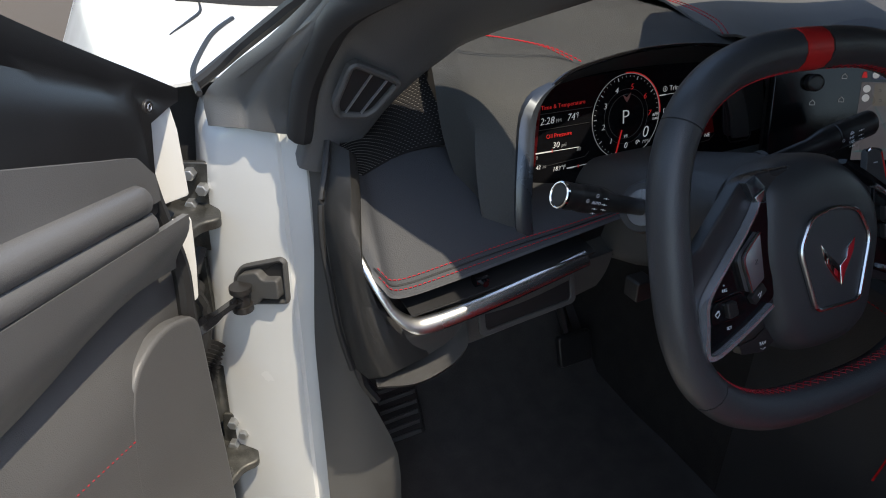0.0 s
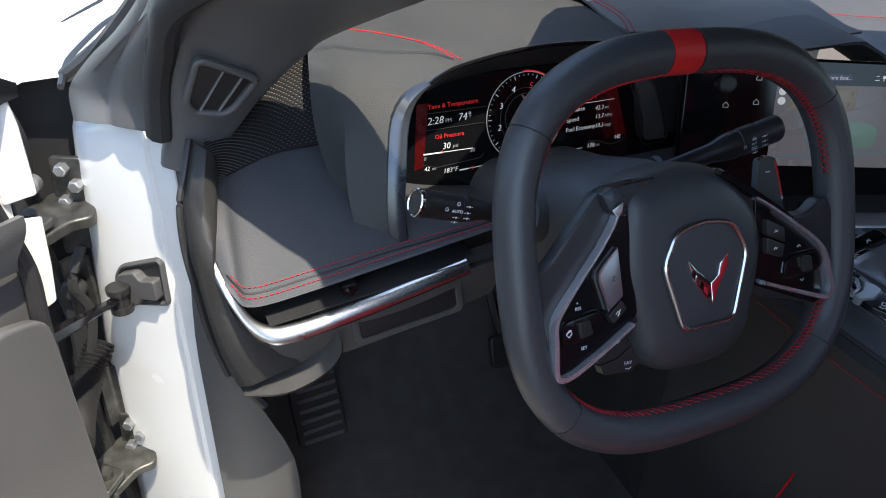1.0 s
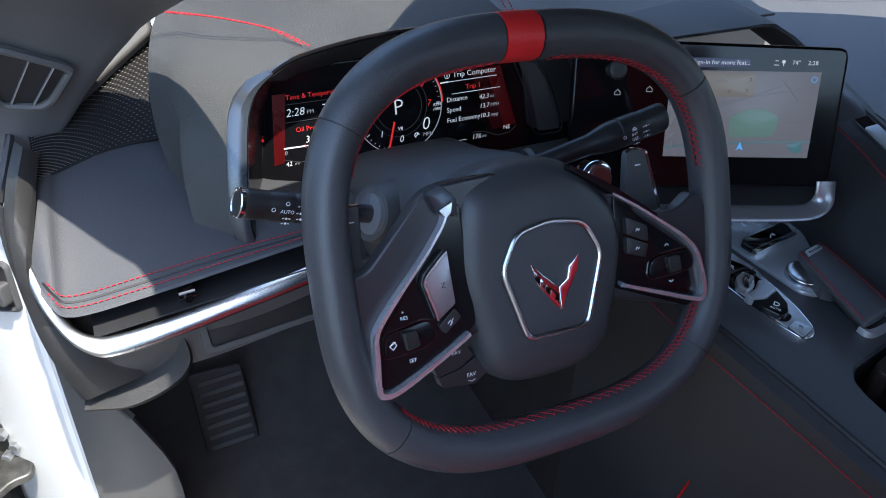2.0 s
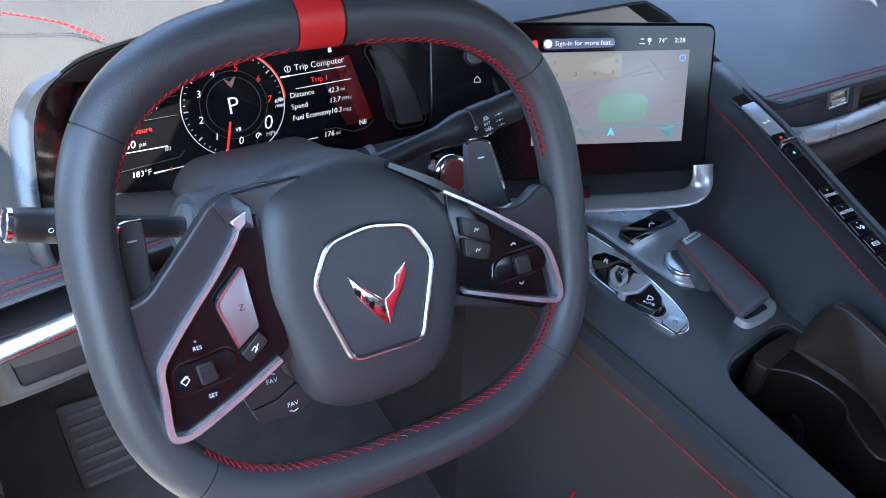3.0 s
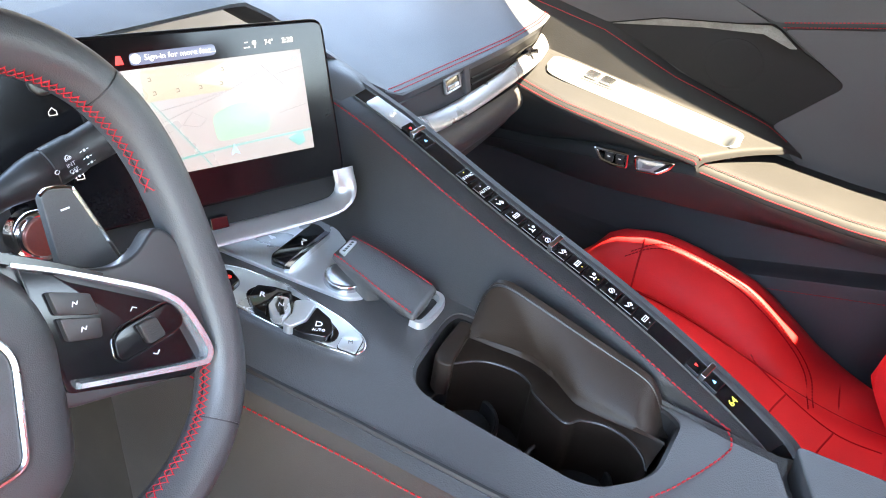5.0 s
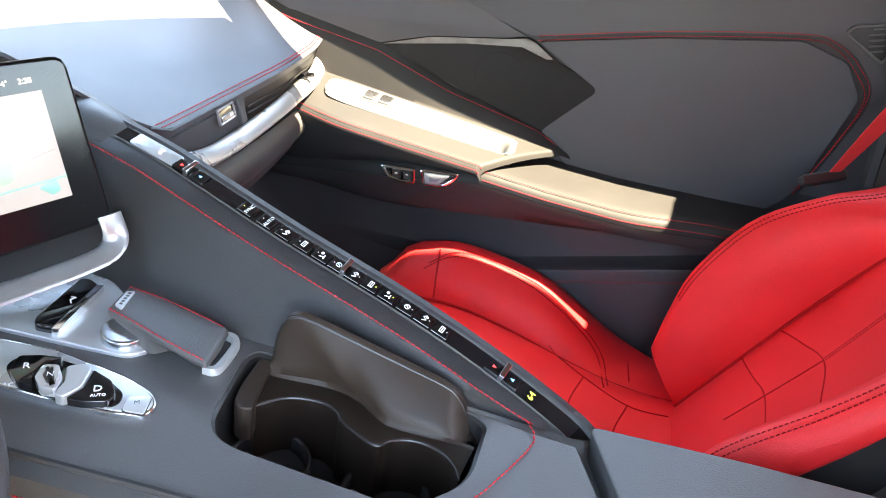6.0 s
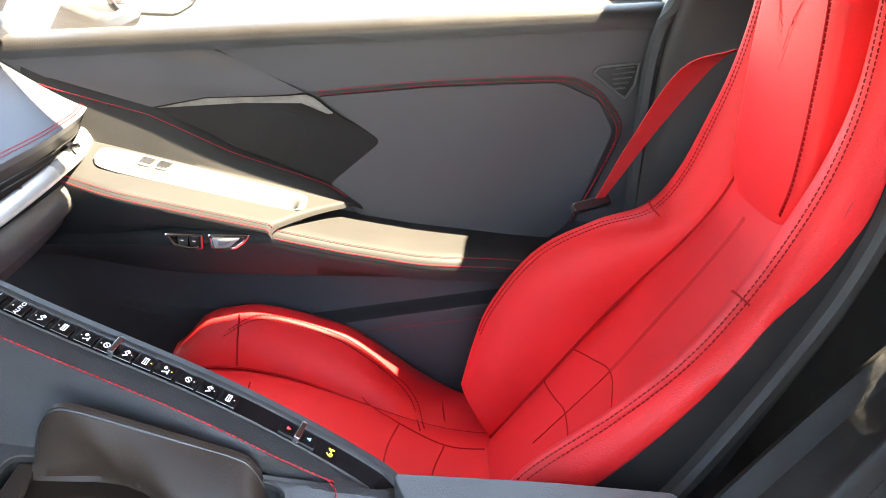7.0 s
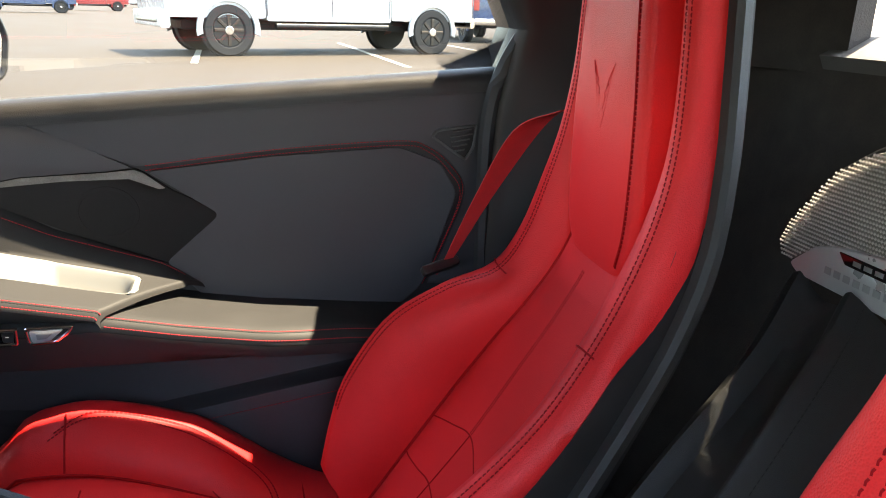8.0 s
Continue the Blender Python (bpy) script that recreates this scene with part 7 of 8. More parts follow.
slab(bm, Frame((0, 0, 0.45), (1, 0, 0), (0, 1, 0.0)), ao, 0.082, 0.006)
part("lid", bm, LEATHER, arm)
bm = bmesh.new()
loft(bm, [[V(x, y, z) for x, y in ((0.885, -0.04), (1.036, 0.02), (1.02, -0.14), (1.01, -0.42), (0.90, -0.42))] for z in (0.13, 0.455)])
part("bin", bm, PLASTIC, arm)
bm = bmesh.new()
loft(bm, [[V(x, y, z) for x, y in ((0.900, 0.00), (1.060, 0.052), (1.064, 0.030), (1.050, 0.000), (0.900, -0.03))] for z in (0.13, 0.500)])
part("front_filler", bm, PLASTIC, arm, "black plastic panel between armrest and console")


# ---- passenger door ----
pd = thing("passenger_door", (1.70, 0.1, 0.13), "closed passenger door in black leather with red stitching", "car door")
DX = 1.70
xf = Frame((DX, 0, 0), (0, -1, 0), (0, 0, 1))   # local a = -y, b = z, normal into the car
if xf.n.x > 0:
    xf.n = -xf.n


def dy(pts):
    return [Vector((-y, z)) for y, z in pts]


def belt(y):
    """Height of the window ledge."""
    return 0.806 + (0.61 - y) * 0.076


bm = bmesh.new()


def shell(u, v):
    y = lerp(0.95, -0.52, u)
    z = lerp(0.20, belt(y), v)
    x = DX + 0.016 - 0.03 * smooth(0.45, 0.25, z) + 0.02 * smooth(belt(y) - 0.03, belt(y), z)
    return V(x, y, z)


surface(bm, 24, 18, shell, 0.03)
part("inner_shell", bm, PLASTIC, pd)
part("upper_backing", plate(xf, rounded(dy([(0.80, 0.46), (0.80, 0.785), (0.352, 0.802), (-0.40, 0.850), (-0.40, 0.46)]), 0.01), 0.012, 0.002, -0.0115), DARK, pd)
# ledge under the window
bm = bmesh.new()
lr = []
for off, dz in ((-0.0075, -0.034), (-0.0078, -0.026), (-0.0070, -0.017), (-0.0040, -0.009), (0.004, -0.003), (0.018, 0.0), (0.034, 0.0), (0.05, -0.006)):
    lr.append([V(DX + off, y, belt(y) + dz) for y in [lerp(0.82, -0.42, k / 24) for k in range(25)]])
loft(bm, lr, closed=False)
bmesh.ops.solidify(bm, geom=bm.faces[:], thickness=0.006)
part("window_ledge", bm, LEATHER, pd)


def panel(name, pts, thick=0.007, r=0.006, mat=DOOR_SKIN, label=""):
    return part(name, plate(xf, rounded(dy(pts), r), thick, 0.0005, -0.001), mat, pd, label)


panel("front_corner", [(0.82, 0.715), (0.82, 0.792 - 0.028), (0.352, 0.797), (0.300, 0.776), (0.205, 0.7300), (0.24, 0.7245), (0.36, 0.7180), (0.447, 0.700), (0.60, 0.742)])
low_c = spline([(DX - 0.006, y, z) for y, z in ((0.346, 0.7975), (0.300, 0.7750), (0.215, 0.7380), (0.170, 0.7335), (0.0, 0.7530), (-0.195, 0.7645), (-0.245, 0.756), (-0.283, 0.725), (-0.303, 0.680), (-0.275, 0.60), (-0.243, 0.525))], 4)
top_c = spline([(DX - 0.006, y, z) for y, z in ((0.344, 0.800), (0.302, 0.804), (0.22, 0.810), (0.18, 0.813), (0.0, 0.827), (-0.20, 0.842), (-0.30, 0.849), (-0.40, 0.853), (-0.40, 0.70), (-0.40, 0.60), (-0.40, 0.52))], 4)
part("rear_upper", ruled(low_c, top_c, 4, 0), DOOR_SKIN, pd)
ins = dy([(0.186, 0.724), (0.0, 0.745), (-0.195, 0.757), (-0.262, 0.73), (-0.290, 0.680), (-0.25, 0.56), (-0.228, 0.515), (-0.183, 0.480), (0.115, 0.520), (0.17, 0.58), (0.085, 0.655)])
part("insert", plate(xf, rounded(ins, 0.012), 0.008, 0.003, -0.002), DOOR_SKIN, pd, "smooth black leather door insert")
seam = [(0.186, 0.7285), (0.0, 0.7505), (-0.19, 0.7625), (-0.24, 0.752), (-0.275, 0.722), (-0.297, 0.680), (-0.27, 0.60), (-0.235, 0.525)]
for k, off in enumerate((-0.003, 0.004)):
    path = [xf.at(-y, z + off, 0.0062) for y, z in seam]
    part("insert_stitching", stitches(spline([p + V(0, -off * 0.6 if i > 3 else 0, 0) for i, p in enumerate(path)], 6), 0.0050, 0.00062, up=(-1, 0, 0), fill=0.7), THREAD, pd, kind="stuff")
spk = rounded(dy([(0.445, 0.700), (0.36, 0.717), (0.24, 0.7235), (0.200, 0.7285), (0.188, 0.7220), (0.150, 0.694), (0.084, 0.660), (0.080, 0.652), (0.166, 0.580), (0.30, 0.632)]), 0.004)
gr = part("speaker_grille", plate(xf, spk, 0.0055, 0.0005, 0.0), MESH, pd, "black door speaker grille")
bandp = rounded(dy([(0.440, 0.699), (0.36, 0.7165), (0.24, 0.7230), (0.203, 0.7265), (0.190, 0.7215), (0.160, 0.698), (0.170, 0.697), (0.21, 0.713), (0.30, 0.711)]), 0.002)
part("tweeter_band", plate(xf, bandp, 0.0015, 0.0004, 0.005), BAND, gr, "light metal mesh band")
cone = [Vector((-0.245 + 0.045 * math.cos(k / 32 * 2 * math.pi), 0.662 + 0.040 * math.sin(k / 32 * 2 * math.pi))) for k in range(32)]
part("cone_ring", ring2(cone, inset(cone, 0.005), xf, 0.0006, 0.0054, 0.0002), MESH, gr)
# raked panel and armrest: a moulding from the dash down to its tip on the door


def table(rows, y):
    """Linear look-up in rows of (y, value), y falling."""
    for (a, p), (b, q) in zip(rows, rows[1:]):
        if y >= b:
            return lerp(p, q, min(1, max(0, (a - y) / (a - b))))
    return rows[-1][1]


RAKE = ((0.64, 0.772), (0.60, 0.752), (0.449, 0.711), (0.324, 0.639), (0.171, 0.582), (0.117, 0.543))


def moulding(u, v, cup=True):
    """u runs along the door, v from the raked panel's top edge across to the inner edge and down its face."""
    if u > 0.97:
        p = moulding(0.97, v, cup)
        return p + V(0, -0.008 * (u - 0.97) / 0.03, -0.010 * ((u - 0.97) / 0.03) ** 2)
    u = u / 0.97
    yi, yo = lerp(0.64, 0.247, u), lerp(0.64, 0.117, u)
    keys = ((0.0, 1.700), (0.06, 1.694), (0.34, 1.668), (0.42, 1.660), (0.62, 1.602), (0.76, 1.562), (0.80, 1.554), (0.84, 1.551), (0.95, 1.566), (1.0, 1.588))
    x = keys[-1][1]
    for (a, p), (b, q) in zip(keys, keys[1:]):
        if a <= v <= b:
            x = lerp(p, q, (v - a) / (b - a))
            break
    x += 0.040 * smooth(0.42, 0.64, lerp(yi, yo, 0.3)) * smooth(0.4, 0.8, v)
    f = min(1, max(0, (1.70 - x) / 0.145))
    y = lerp(yo, yi, f if v < 0.8 else 1.0)
    top = table(RAKE, y)
    low = min(top - 0.003, 0.572 + 0.233 * (y - 0.2))
    inner = 0.558 + 0.2 * (y - 0.247)
    if v < 0.34:
        z = lerp(top, low, v / 0.34) + 0.006 * math.sin(math.pi * v / 0.34) * smooth(0.1, 0.2, y)
    elif v < 0.76:
        z = lerp(low, inner + 0.004, (v - 0.34) / 0.42) + 0.004 * math.sin(math.pi * (v - 0.34) / 0.42)
    elif v < 0.84:
        z = lerp(inner + 0.004, inner - 0.010, (v - 0.76) / 0.08)
    else:
        z = lerp(inner - 0.010, min(inner - 0.014, lerp(0.534, 0.500, smooth(0.38, 0.64, y))), (v - 0.84) / 0.16)
    if cup and 0.208 < y < 0.505 and 1.606 < x < 1.660:
        z -= 0.045
    return V(x, y, z)


bm = bmesh.new()
surface(bm, 100, 50, moulding, 0)
part("armrest_moulding", bm, ARM_SKIN, pd, "raked black leather panel and armrest front", sharp=50)
part("raked_stitching", stitches([moulding(lerp(0.05, 0.95, k / 40), 0.115) + V(-0.0022, 0, 0.0005) for k in range(41)], 0.0046, 0.0006, up=(-1, 0, 0.3), fill=0.65), THREAD, pd, kind="stuff")
for v in (0.775, 0.815):
    part("armrest_stitching", stitches([moulding(lerp(0.12, 0.995, k / 40), v) + V(-0.0008, 0, 0.0012) for k in range(41)], 0.0046, 0.00065, up=(-0.7, 0, 0.7)), THREAD, pd, kind="stuff")
# lower rear armrest
ARM = ((0.64, 0.512), (0.44, 0.540), (0.36, 0.5475), (0.243, 0.552), (0.136, 0.531), (0.03, 0.515), (-0.134, 0.499), (-0.26, 0.490))
bm = bmesh.new()
rings = []


def armsec(y):
    z = table(ARM, y)
    xi = 1.553 + 0.060 * smooth(0.36, 0.64, y) + 0.022 * smooth(0.02, -0.134, y) + 0.07 * smooth(-0.15, -0.26, y)
    return [(1.715, z), (1.690, z - 0.001), (1.64, z + 0.002), (xi + 0.030, z), (xi + 0.012, z - 0.003), (xi + 0.003, z - 0.010), (xi, z - 0.020), (xi + 0.004, z - 0.038), (xi + 0.022, 0.470), (1.65, 0.462), (1.715, 0.462)]


for k in range(43):
    y = lerp(0.62, -0.26, k / 42)
    rings.append([V(x, y, z) for x, z in armsec(y)])
loft(bm, rings)
part("armrest", bm, ARM_SKIN, pd, "padded black leather armrest", sharp=50)
bm = bmesh.new()
loft(bm, [[V(x - 0.0016, y, z) for x, z in armsec(y)[6:10]] for y in [lerp(0.62, -0.255, k / 42) for k in range(43)]], closed=False)
bmesh.ops.solidify(bm, geom=bm.faces[:], thickness=0.0012)
part("armrest_side", bm, DOOR_LOW, pd, "grey-black leather side of the armrest, lightened for bounced light", sharp=50)
for k, v in ((4, 0.0), (5, -0.004)):
    path = [V(armsec(y)[k][0] - 0.001, y, armsec(y)[k][1] + 0.001 + v) for y in [lerp(0.235, -0.22, i / 30) for i in range(31)]]
    part("armrest_stitching", stitches(path, 0.0046, 0.00065, up=(-0.8, 0, 0.6)), THREAD, pd, kind="stuff")
# pale switch pod with its pull cup
PALE = material("pale_satin_plastic", (0.175, 0.178, 0.172), 0.45, spec=0.3, mottle=0.05)
bm = bmesh.new()


def liner(u, v):
    y = lerp(0.515, 0.198, u)
    wide = min(1.0, (1 - abs(2 * u - 1) ** 9)) ** 0.5
    x = 1.632 + 0.031 * (2 * v - 1) * (0.45 + 0.55 * wide)
    low = 0.572 + 0.233 * (y - 0.2)
    f = (1.668 - x) / 0.106
    z = lerp(low, 0.562 + 0.2 * (y - 0.247), f) + 0.004 * math.sin(math.pi * f) + 0.003
    edge = min(v, 1 - v) * 0.062
    cup = smooth(0.326, 0.312, y) * smooth(0.203, 0.228, y) * smooth(0.02, 0.42, 1 - v) * smooth(0.0, 0.14, v)
    return V(x, y, z - 0.004 * smooth(0.006, 0.0, edge) - 0.036 * cup)


surface(bm, 80, 40, liner, 0.004)
pod_ob = part("switch_pod", bm, PALE, pd, "pale satin switch pod with a pull cup")
swf = Frame((1.632, 0.427, 0.6205), (0, -1, -0.21), (0.95, 0, 0.25))
if swf.n.z < 0:
    swf.n = -swf.n
sw = part("window_switch", plate(swf, rounded([(-0.030, -0.016), (0.028, -0.014), (0.030, 0.012), (-0.028, 0.016)], 0.004), 0.004, 0.0015), PLASTIC, pd, "grey window switch plate")
for k in (-0.014, 0.012):
    part("rocker", plate(swf, rounded([(k - 0.011, -0.010), (k + 0.009, -0.010), (k + 0.011, 0.009), (k - 0.009, 0.010)], 0.003), 0.007, 0.003, 0.002), SATIN, sw)
# release handle and memory keys in the armrest face
hf = Frame((1.5500, 0.335, 0.5335), (0, -1, -0.06), (0.15, 0, 1))
if hf.n.x > 0:
    hf.n = -hf.n
lk = rounded([(-0.063, 0.0075), (-0.0065, 0.0100), (-0.0045, -0.0125), (-0.027, -0.0145), (-0.048, -0.0105)], 0.004)
hd = part("release_handle", ring2(lk, inset(lk, 0.0042), hf, 0.008, -0.003, 0.0016), CHROME, pd, "chrome surround of the door release and lock keys")
part("lock_panel", plate(hf, inset(lk, 0.0030), 0.004, 0.001, -0.003), GLOSS, hd)
for k in (-0.036, -0.0185):
    ky = part("lock_key", plate(hf, rounded([(k - 0.008, 0.0052), (k - 0.005, -0.0085), (k + 0.0075, -0.0090), (k + 0.0075, 0.0058)], 0.002), 0.003, 0.001, 0.0005), HARD, hd)
    part("symbol", bar(bmesh.new(), hf, k, -0.001, 0.004, 0.0012, 0.0036), LIT_GREY, ky)
rk = rounded([(0.0005, 0.0110), (0.064, 0.0150), (0.058, 0.0040), (0.041, -0.0095), (0.0075, -0.0130)], 0.005)
pl = part("pull_surround", ring2(rk, inset(rk, 0.0042), hf, 0.008, -0.003, 0.0016), CHROME, pd, "chrome surround of the door pull")
part("pull", plate(hf, rounded([(0.008, 0.0070), (0.050, 0.0095), (0.034, -0.0060), (0.012, -0.0085)], 0.003), 0.008, 0.003, -0.003), BRUSHED, pl)
part("pull_inlay", plate(hf, rounded([(0.017, 0.0040), (0.038, 0.0052), (0.030, -0.0030), (0.018, -0.0045)], 0.002), 0.001, 0.0004, 0.0048), CHIN, pl)
# lower panel and pocket
bm = bmesh.new()


def low(u, v):
    y = lerp(0.75, -0.45, u)
    lip = 0.352 + 0.16 * max(0.0, 0.22 - y) + 0.10 * max(0.0, y - 0.30)
    z = lerp(0.20, lip - 0.004, v / 0.6) if v < 0.6 else lerp(lip - 0.004, lip + 0.012, (v - 0.6) / 0.15) if v < 0.75 else lerp(lip + 0.012, 0.47, (v - 0.75) / 0.25)
    flap = 0.030 * smooth(lip + 0.009, lip - 0.003, z) * smooth(0.60, 0.34, y)
    return V(1.660 - 0.035 * smooth(0.47, 0.22, z) - flap, y, z)


surface(bm, 40, 60, low, 0.006)
part("lower_panel", bm, DOOR_SKIN, pd)
part("pocket_stitching", stitches([low(0.35 + 0.015 * k, 0.54) + V(-0.0015, 0, 0) for k in range(36)], 0.006, 0.0006, up=(-1, 0, 0)), THREAD, pd, kind="stuff")
# small rear outlet
of = Frame((1.6925, -0.283, 0.765), (0, -1, 0), (0, 0, 1))
if of.n.x > 0:
    of.n = -of.n
tri = rounded([(-0.040, 0.008), (-0.030, 0.020), (0.036, 0.028), (0.032, -0.010), (0.018, -0.032), (-0.006, -0.016)], 0.006)
ov = part("door_outlet", ring2(tri, inset(tri, 0.004), of, 0.004, 0.0), PLASTIC, pd, "black triangular slotted outlet")
part("outlet_back", plate(of, inset(tri, 0.004), 0.0015, 0.0005, 0.0), DARK, ov)
for k in range(5):
    part("slat", bar(bmesh.new(), of, 0.007 + 0.001 * k, -0.014 + 0.008 * k, 0.036 - abs(k - 3) * 0.006, 0.0022, 0.001, 8, 0.003), PLASTIC, ov)
# window glass and mirror
bm = bmesh.new()
surface(bm, 14, 6, lambda u, v: V(DX + 0.045 - 0.20 * v, lerp(0.62, -0.50, u) - 0.30 * v * (1 - u) , lerp(belt(lerp(0.62, -0.5, u)) - 0.01, 1.13, v)), 0)
win = solo("side_window", bm, TINTED, (1.72, 0, 0.9), "grey-tinted frameless passenger side glass", kind="structure")
win.visible_shadow = False
mir = thing("door_mirror", (1.95, 0.51, 0.87), "white-capped door mirror outside the passenger window", "mirror")
mf = Frame((1.95, 0.51, 0.870), (0.8, -0.6, 0), (0, 0, 1))
if mf.n.y > 0:
    mf.n = -mf.n
mo = rounded([(-0.105, 0.0), (-0.085, -0.050), (0.035, -0.062), (0.085, -0.040), (0.100, 0.030), (0.080, 0.085), (-0.085, 0.085)], 0.018)
bm = bmesh.new()
slab(bm, mf, mo, 0.085, 0.03, -0.09)
part("shell", bm, PAINT, mir)
part("bezel", ring2(mo, inset(mo, 0.010), mf, 0.012, -0.006, 0.004), HARD, mir)
part("mirror_glass", plate(mf, inset(mo, 0.009), 0.003, 0.001, -0.003), CHROME, mir, "clear mirror glass")
bm = bmesh.new()
tube(bm, spline([mf.at(-0.02, -0.045, -0.05), (1.88, 0.54, 0.815), (1.78, 0.56, 0.80)], 5), 0.018, 8)
part("arm", bm, HARD, mir)
# rear door shut and B pillars; unseen tops and driver's side placed to block light
for sg, nm in ((1, "black plastic pillar behind the passenger door"), (-1, "black plastic pillar behind the driver's door")):
    bm = bmesh.new()
    rings = []
    for x, y, z in ((1.70, -0.34, 0.13), (1.70, -0.335, 0.60), (1.695, -0.345, 0.82), (1.655, -0.370, 0.94), (1.61, -0.330, 1.0), (1.56, -0.36, 1.08), (1.50, -0.42, 1.16)):
        sec = (V(x - 0.045, y, z), V(x - 0.02, y + 0.012, z), V(x + 0.13, y, z), V(x + 0.13, y - 0.42, z), V(x - 0.10, y - 0.42, z), V(x - 0.06, y - 0.02, z))
        rings.append([V(CX + sg * (p.x - CX), p.y, p.z) for p in sec])
    loft(bm, rings)
    solo("pillar_rear", bm, HARD, (CX + sg * 0.70, -0.4, 0.3), nm, kind="structure")
bm = bmesh.new()
tube(bm, spline([(1.675, -0.335, 0.45), (1.672, -0.33, 0.65), (1.668, -0.335, 0.83), (1.635, -0.38, 0.95), (1.575, -0.45, 1.06), (1.50, -0.52, 1.15)], 6), 0.014, 8)
solo("door_seal", bm, RUBBER, (1.67, -0.34, 0.6), "black rubber door opening seal", kind="structure")


# ---- seats ----
SX = 1.325


def build_seat(sx, reach=0.395, label="bright red leather bucket seat with dark red stitching"):
    seat = thing("sport_seat", (sx, 0.05, 0.15), label, "car seat", "seats")
    # tables up the back: insert (y, z), bolster front (y, z), half width, insert half width
    rows = ((-0.095, 0.265, -0.050, 0.330, 0.190, 0.120), (-0.140, 0.322, -0.066, 0.395, 0.205, 0.128), (-0.185, 0.380, -0.090, 0.462, 0.215, 0.135), (-0.240, 0.458, -0.150, 0.548, 0.215, 0.135),
            (-0.290, 0.535, -0.228, 0.598, 0.208, 0.122), (-0.335, 0.605, -0.297, 0.626, 0.198, 0.104), (-0.372, 0.672, -0.332, 0.680, 0.190, 0.096), (-0.400, 0.75, -0.356, 0.752, 0.182, 0.098),
            (-0.415, 0.83, -0.372, 0.822, 0.165, 0.100), (-0.420, 0.91, -0.380, 0.905, 0.150, 0.095), (-0.420, 1.01, -0.380, 1.010, 0.138, 0.090))
    cen = spline([(0, r[0], r[1]) for r in rows], 6)
    fro = spline([(0, r[2], r[3]) for r in rows], 6)
    near = spline([(0, y, z) for y, z in ((-0.050, 0.330), (-0.066, 0.395), (-0.098, 0.462), (-0.180, 0.533), (-0.243, 0.590), (-0.290, 0.648), (-0.325, 0.708), (-0.352, 0.772), (-0.372, 0.835), (-0.380, 0.910), (-0.380, 1.010))], 6)
    wid = spline([(r[4], r[5], 0) for r in rows], 6)
    NR = len(cen) - 1

    def pick(tab, s):
        f = min(max(s, 0.0), 1.0) * NR
        i = min(int(f), NR - 1)
        return tab[i].lerp(tab[i + 1], f - i)

    def normal(s):
        d = pick(cen, s + 0.02) - pick(cen, s - 0.02)
        return V(0, d.z, -d.y).normalized()

    def bk(a, s, c=0.0):
        """A point across the back at a, up it at s (0 to 1), c metres proud of the insert."""
        p = pick(cen, s) + normal(s) * c
        return V(sx + a, p.y, p.z)

    def bol(a, s, k):
        """A point on the bolster: k is 0 at the insert and 1 at its front."""
        p = pick(cen, s).lerp(pick(fro if a > 0 else near, s), k)
        return V(sx + a, p.y, p.z)

    for sg in (-1, 1):
        bm = bmesh.new()
        rings, flank = [], []
        for k in range(49):
            s = k / 48
            w, q = pick(wid, s).x, pick(wid, s).y
            d = w - q
            cut = smooth(0.70, 0.50, s)
            rings.append([bol(sg * x, s, c) for x, c in ((q, -0.35), (q, 0.04), (q + d * 0.10, 0.42), (q + d * 0.26, 0.74), (q + d * 0.46, 0.94), (q + d * 0.64, 1.0), (q + d * 0.82, 0.93), (q + d * 0.94, lerp(0.68, 0.80, cut)), (w, lerp(0.30, 0.66, cut)), (w - 0.006, lerp(-0.15, 0.56, cut)), (w - 0.02, lerp(-0.5, 0.50, cut)))])
            flank.append([bol(sg * x, s, c) for x, c in ((w - 0.004, 0.60), (w - 0.001, 0.30), (w - 0.002, 0.0), (w - 0.012, -0.5), (w - 0.04, -0.7))])
        loft(bm, rings)
        part("back_bolster", bm, RED, seat, sharp=70)
        bm = bmesh.new()
        loft(bm, flank[:36], closed=False)
        part("side_panel", bm, HARD, seat, "black plastic side of the backrest")
        for off in (0.0, 0.0075):
            path = []
            for k in range(60):
                s = lerp(0.14, 0.99, k / 59)
                w, q = pick(wid, s).x, pick(wid, s).y
                path.append(bol(sg * (q + (w - q) * (0.80 if sg < 0 else 0.52) - off), s, 0.96 + off * 3 if sg < 0 else 0.975 - off * 3) + normal(s) * 0.0012)
            part("bolster_stitching", stitches(path, 0.0056, 0.0008, up=(0, 0.9, 0.4)), SEAT_THREAD, seat, kind="stuff")
        bm = bmesh.new()
        tube(bm, [bk(sg * (pick(wid, k / 40).y - 0.001), k / 40, -0.001) for k in range(41)], 0.0034, 6)
        part("bolster_seam", bm, SEAM_RED, seat)
        bm = bmesh.new()
        w, q = pick(wid, 0.50).x, pick(wid, 0.50).y
        tube(bm, [bol(sg * (q + (w - q) * x), 0.50 + 0.012 * x, c) + V(0, 0.001, 0.001) for x, c in ((0.30, 0.80), (0.46, 0.95), (0.64, 1.005), (0.82, 0.935))], 0.0011, 5)
        part("shoulder_seam", bm, SEAM_RED, seat)
        # hard shell behind
        bm = bmesh.new()
        rings = []
        for k in range(25):
            s = k / 24
            w = pick(wid, s).x + 0.008
            rings.append([bk(sg * x, s, c) for x, c in ((w - 0.02, 0.012), (w, 0.006), (w + 0.004, 0.0), (w + 0.001, -0.010), (w - 0.035, -0.020), (w - 0.12, -0.030))])
        loft(bm, rings, closed=False)
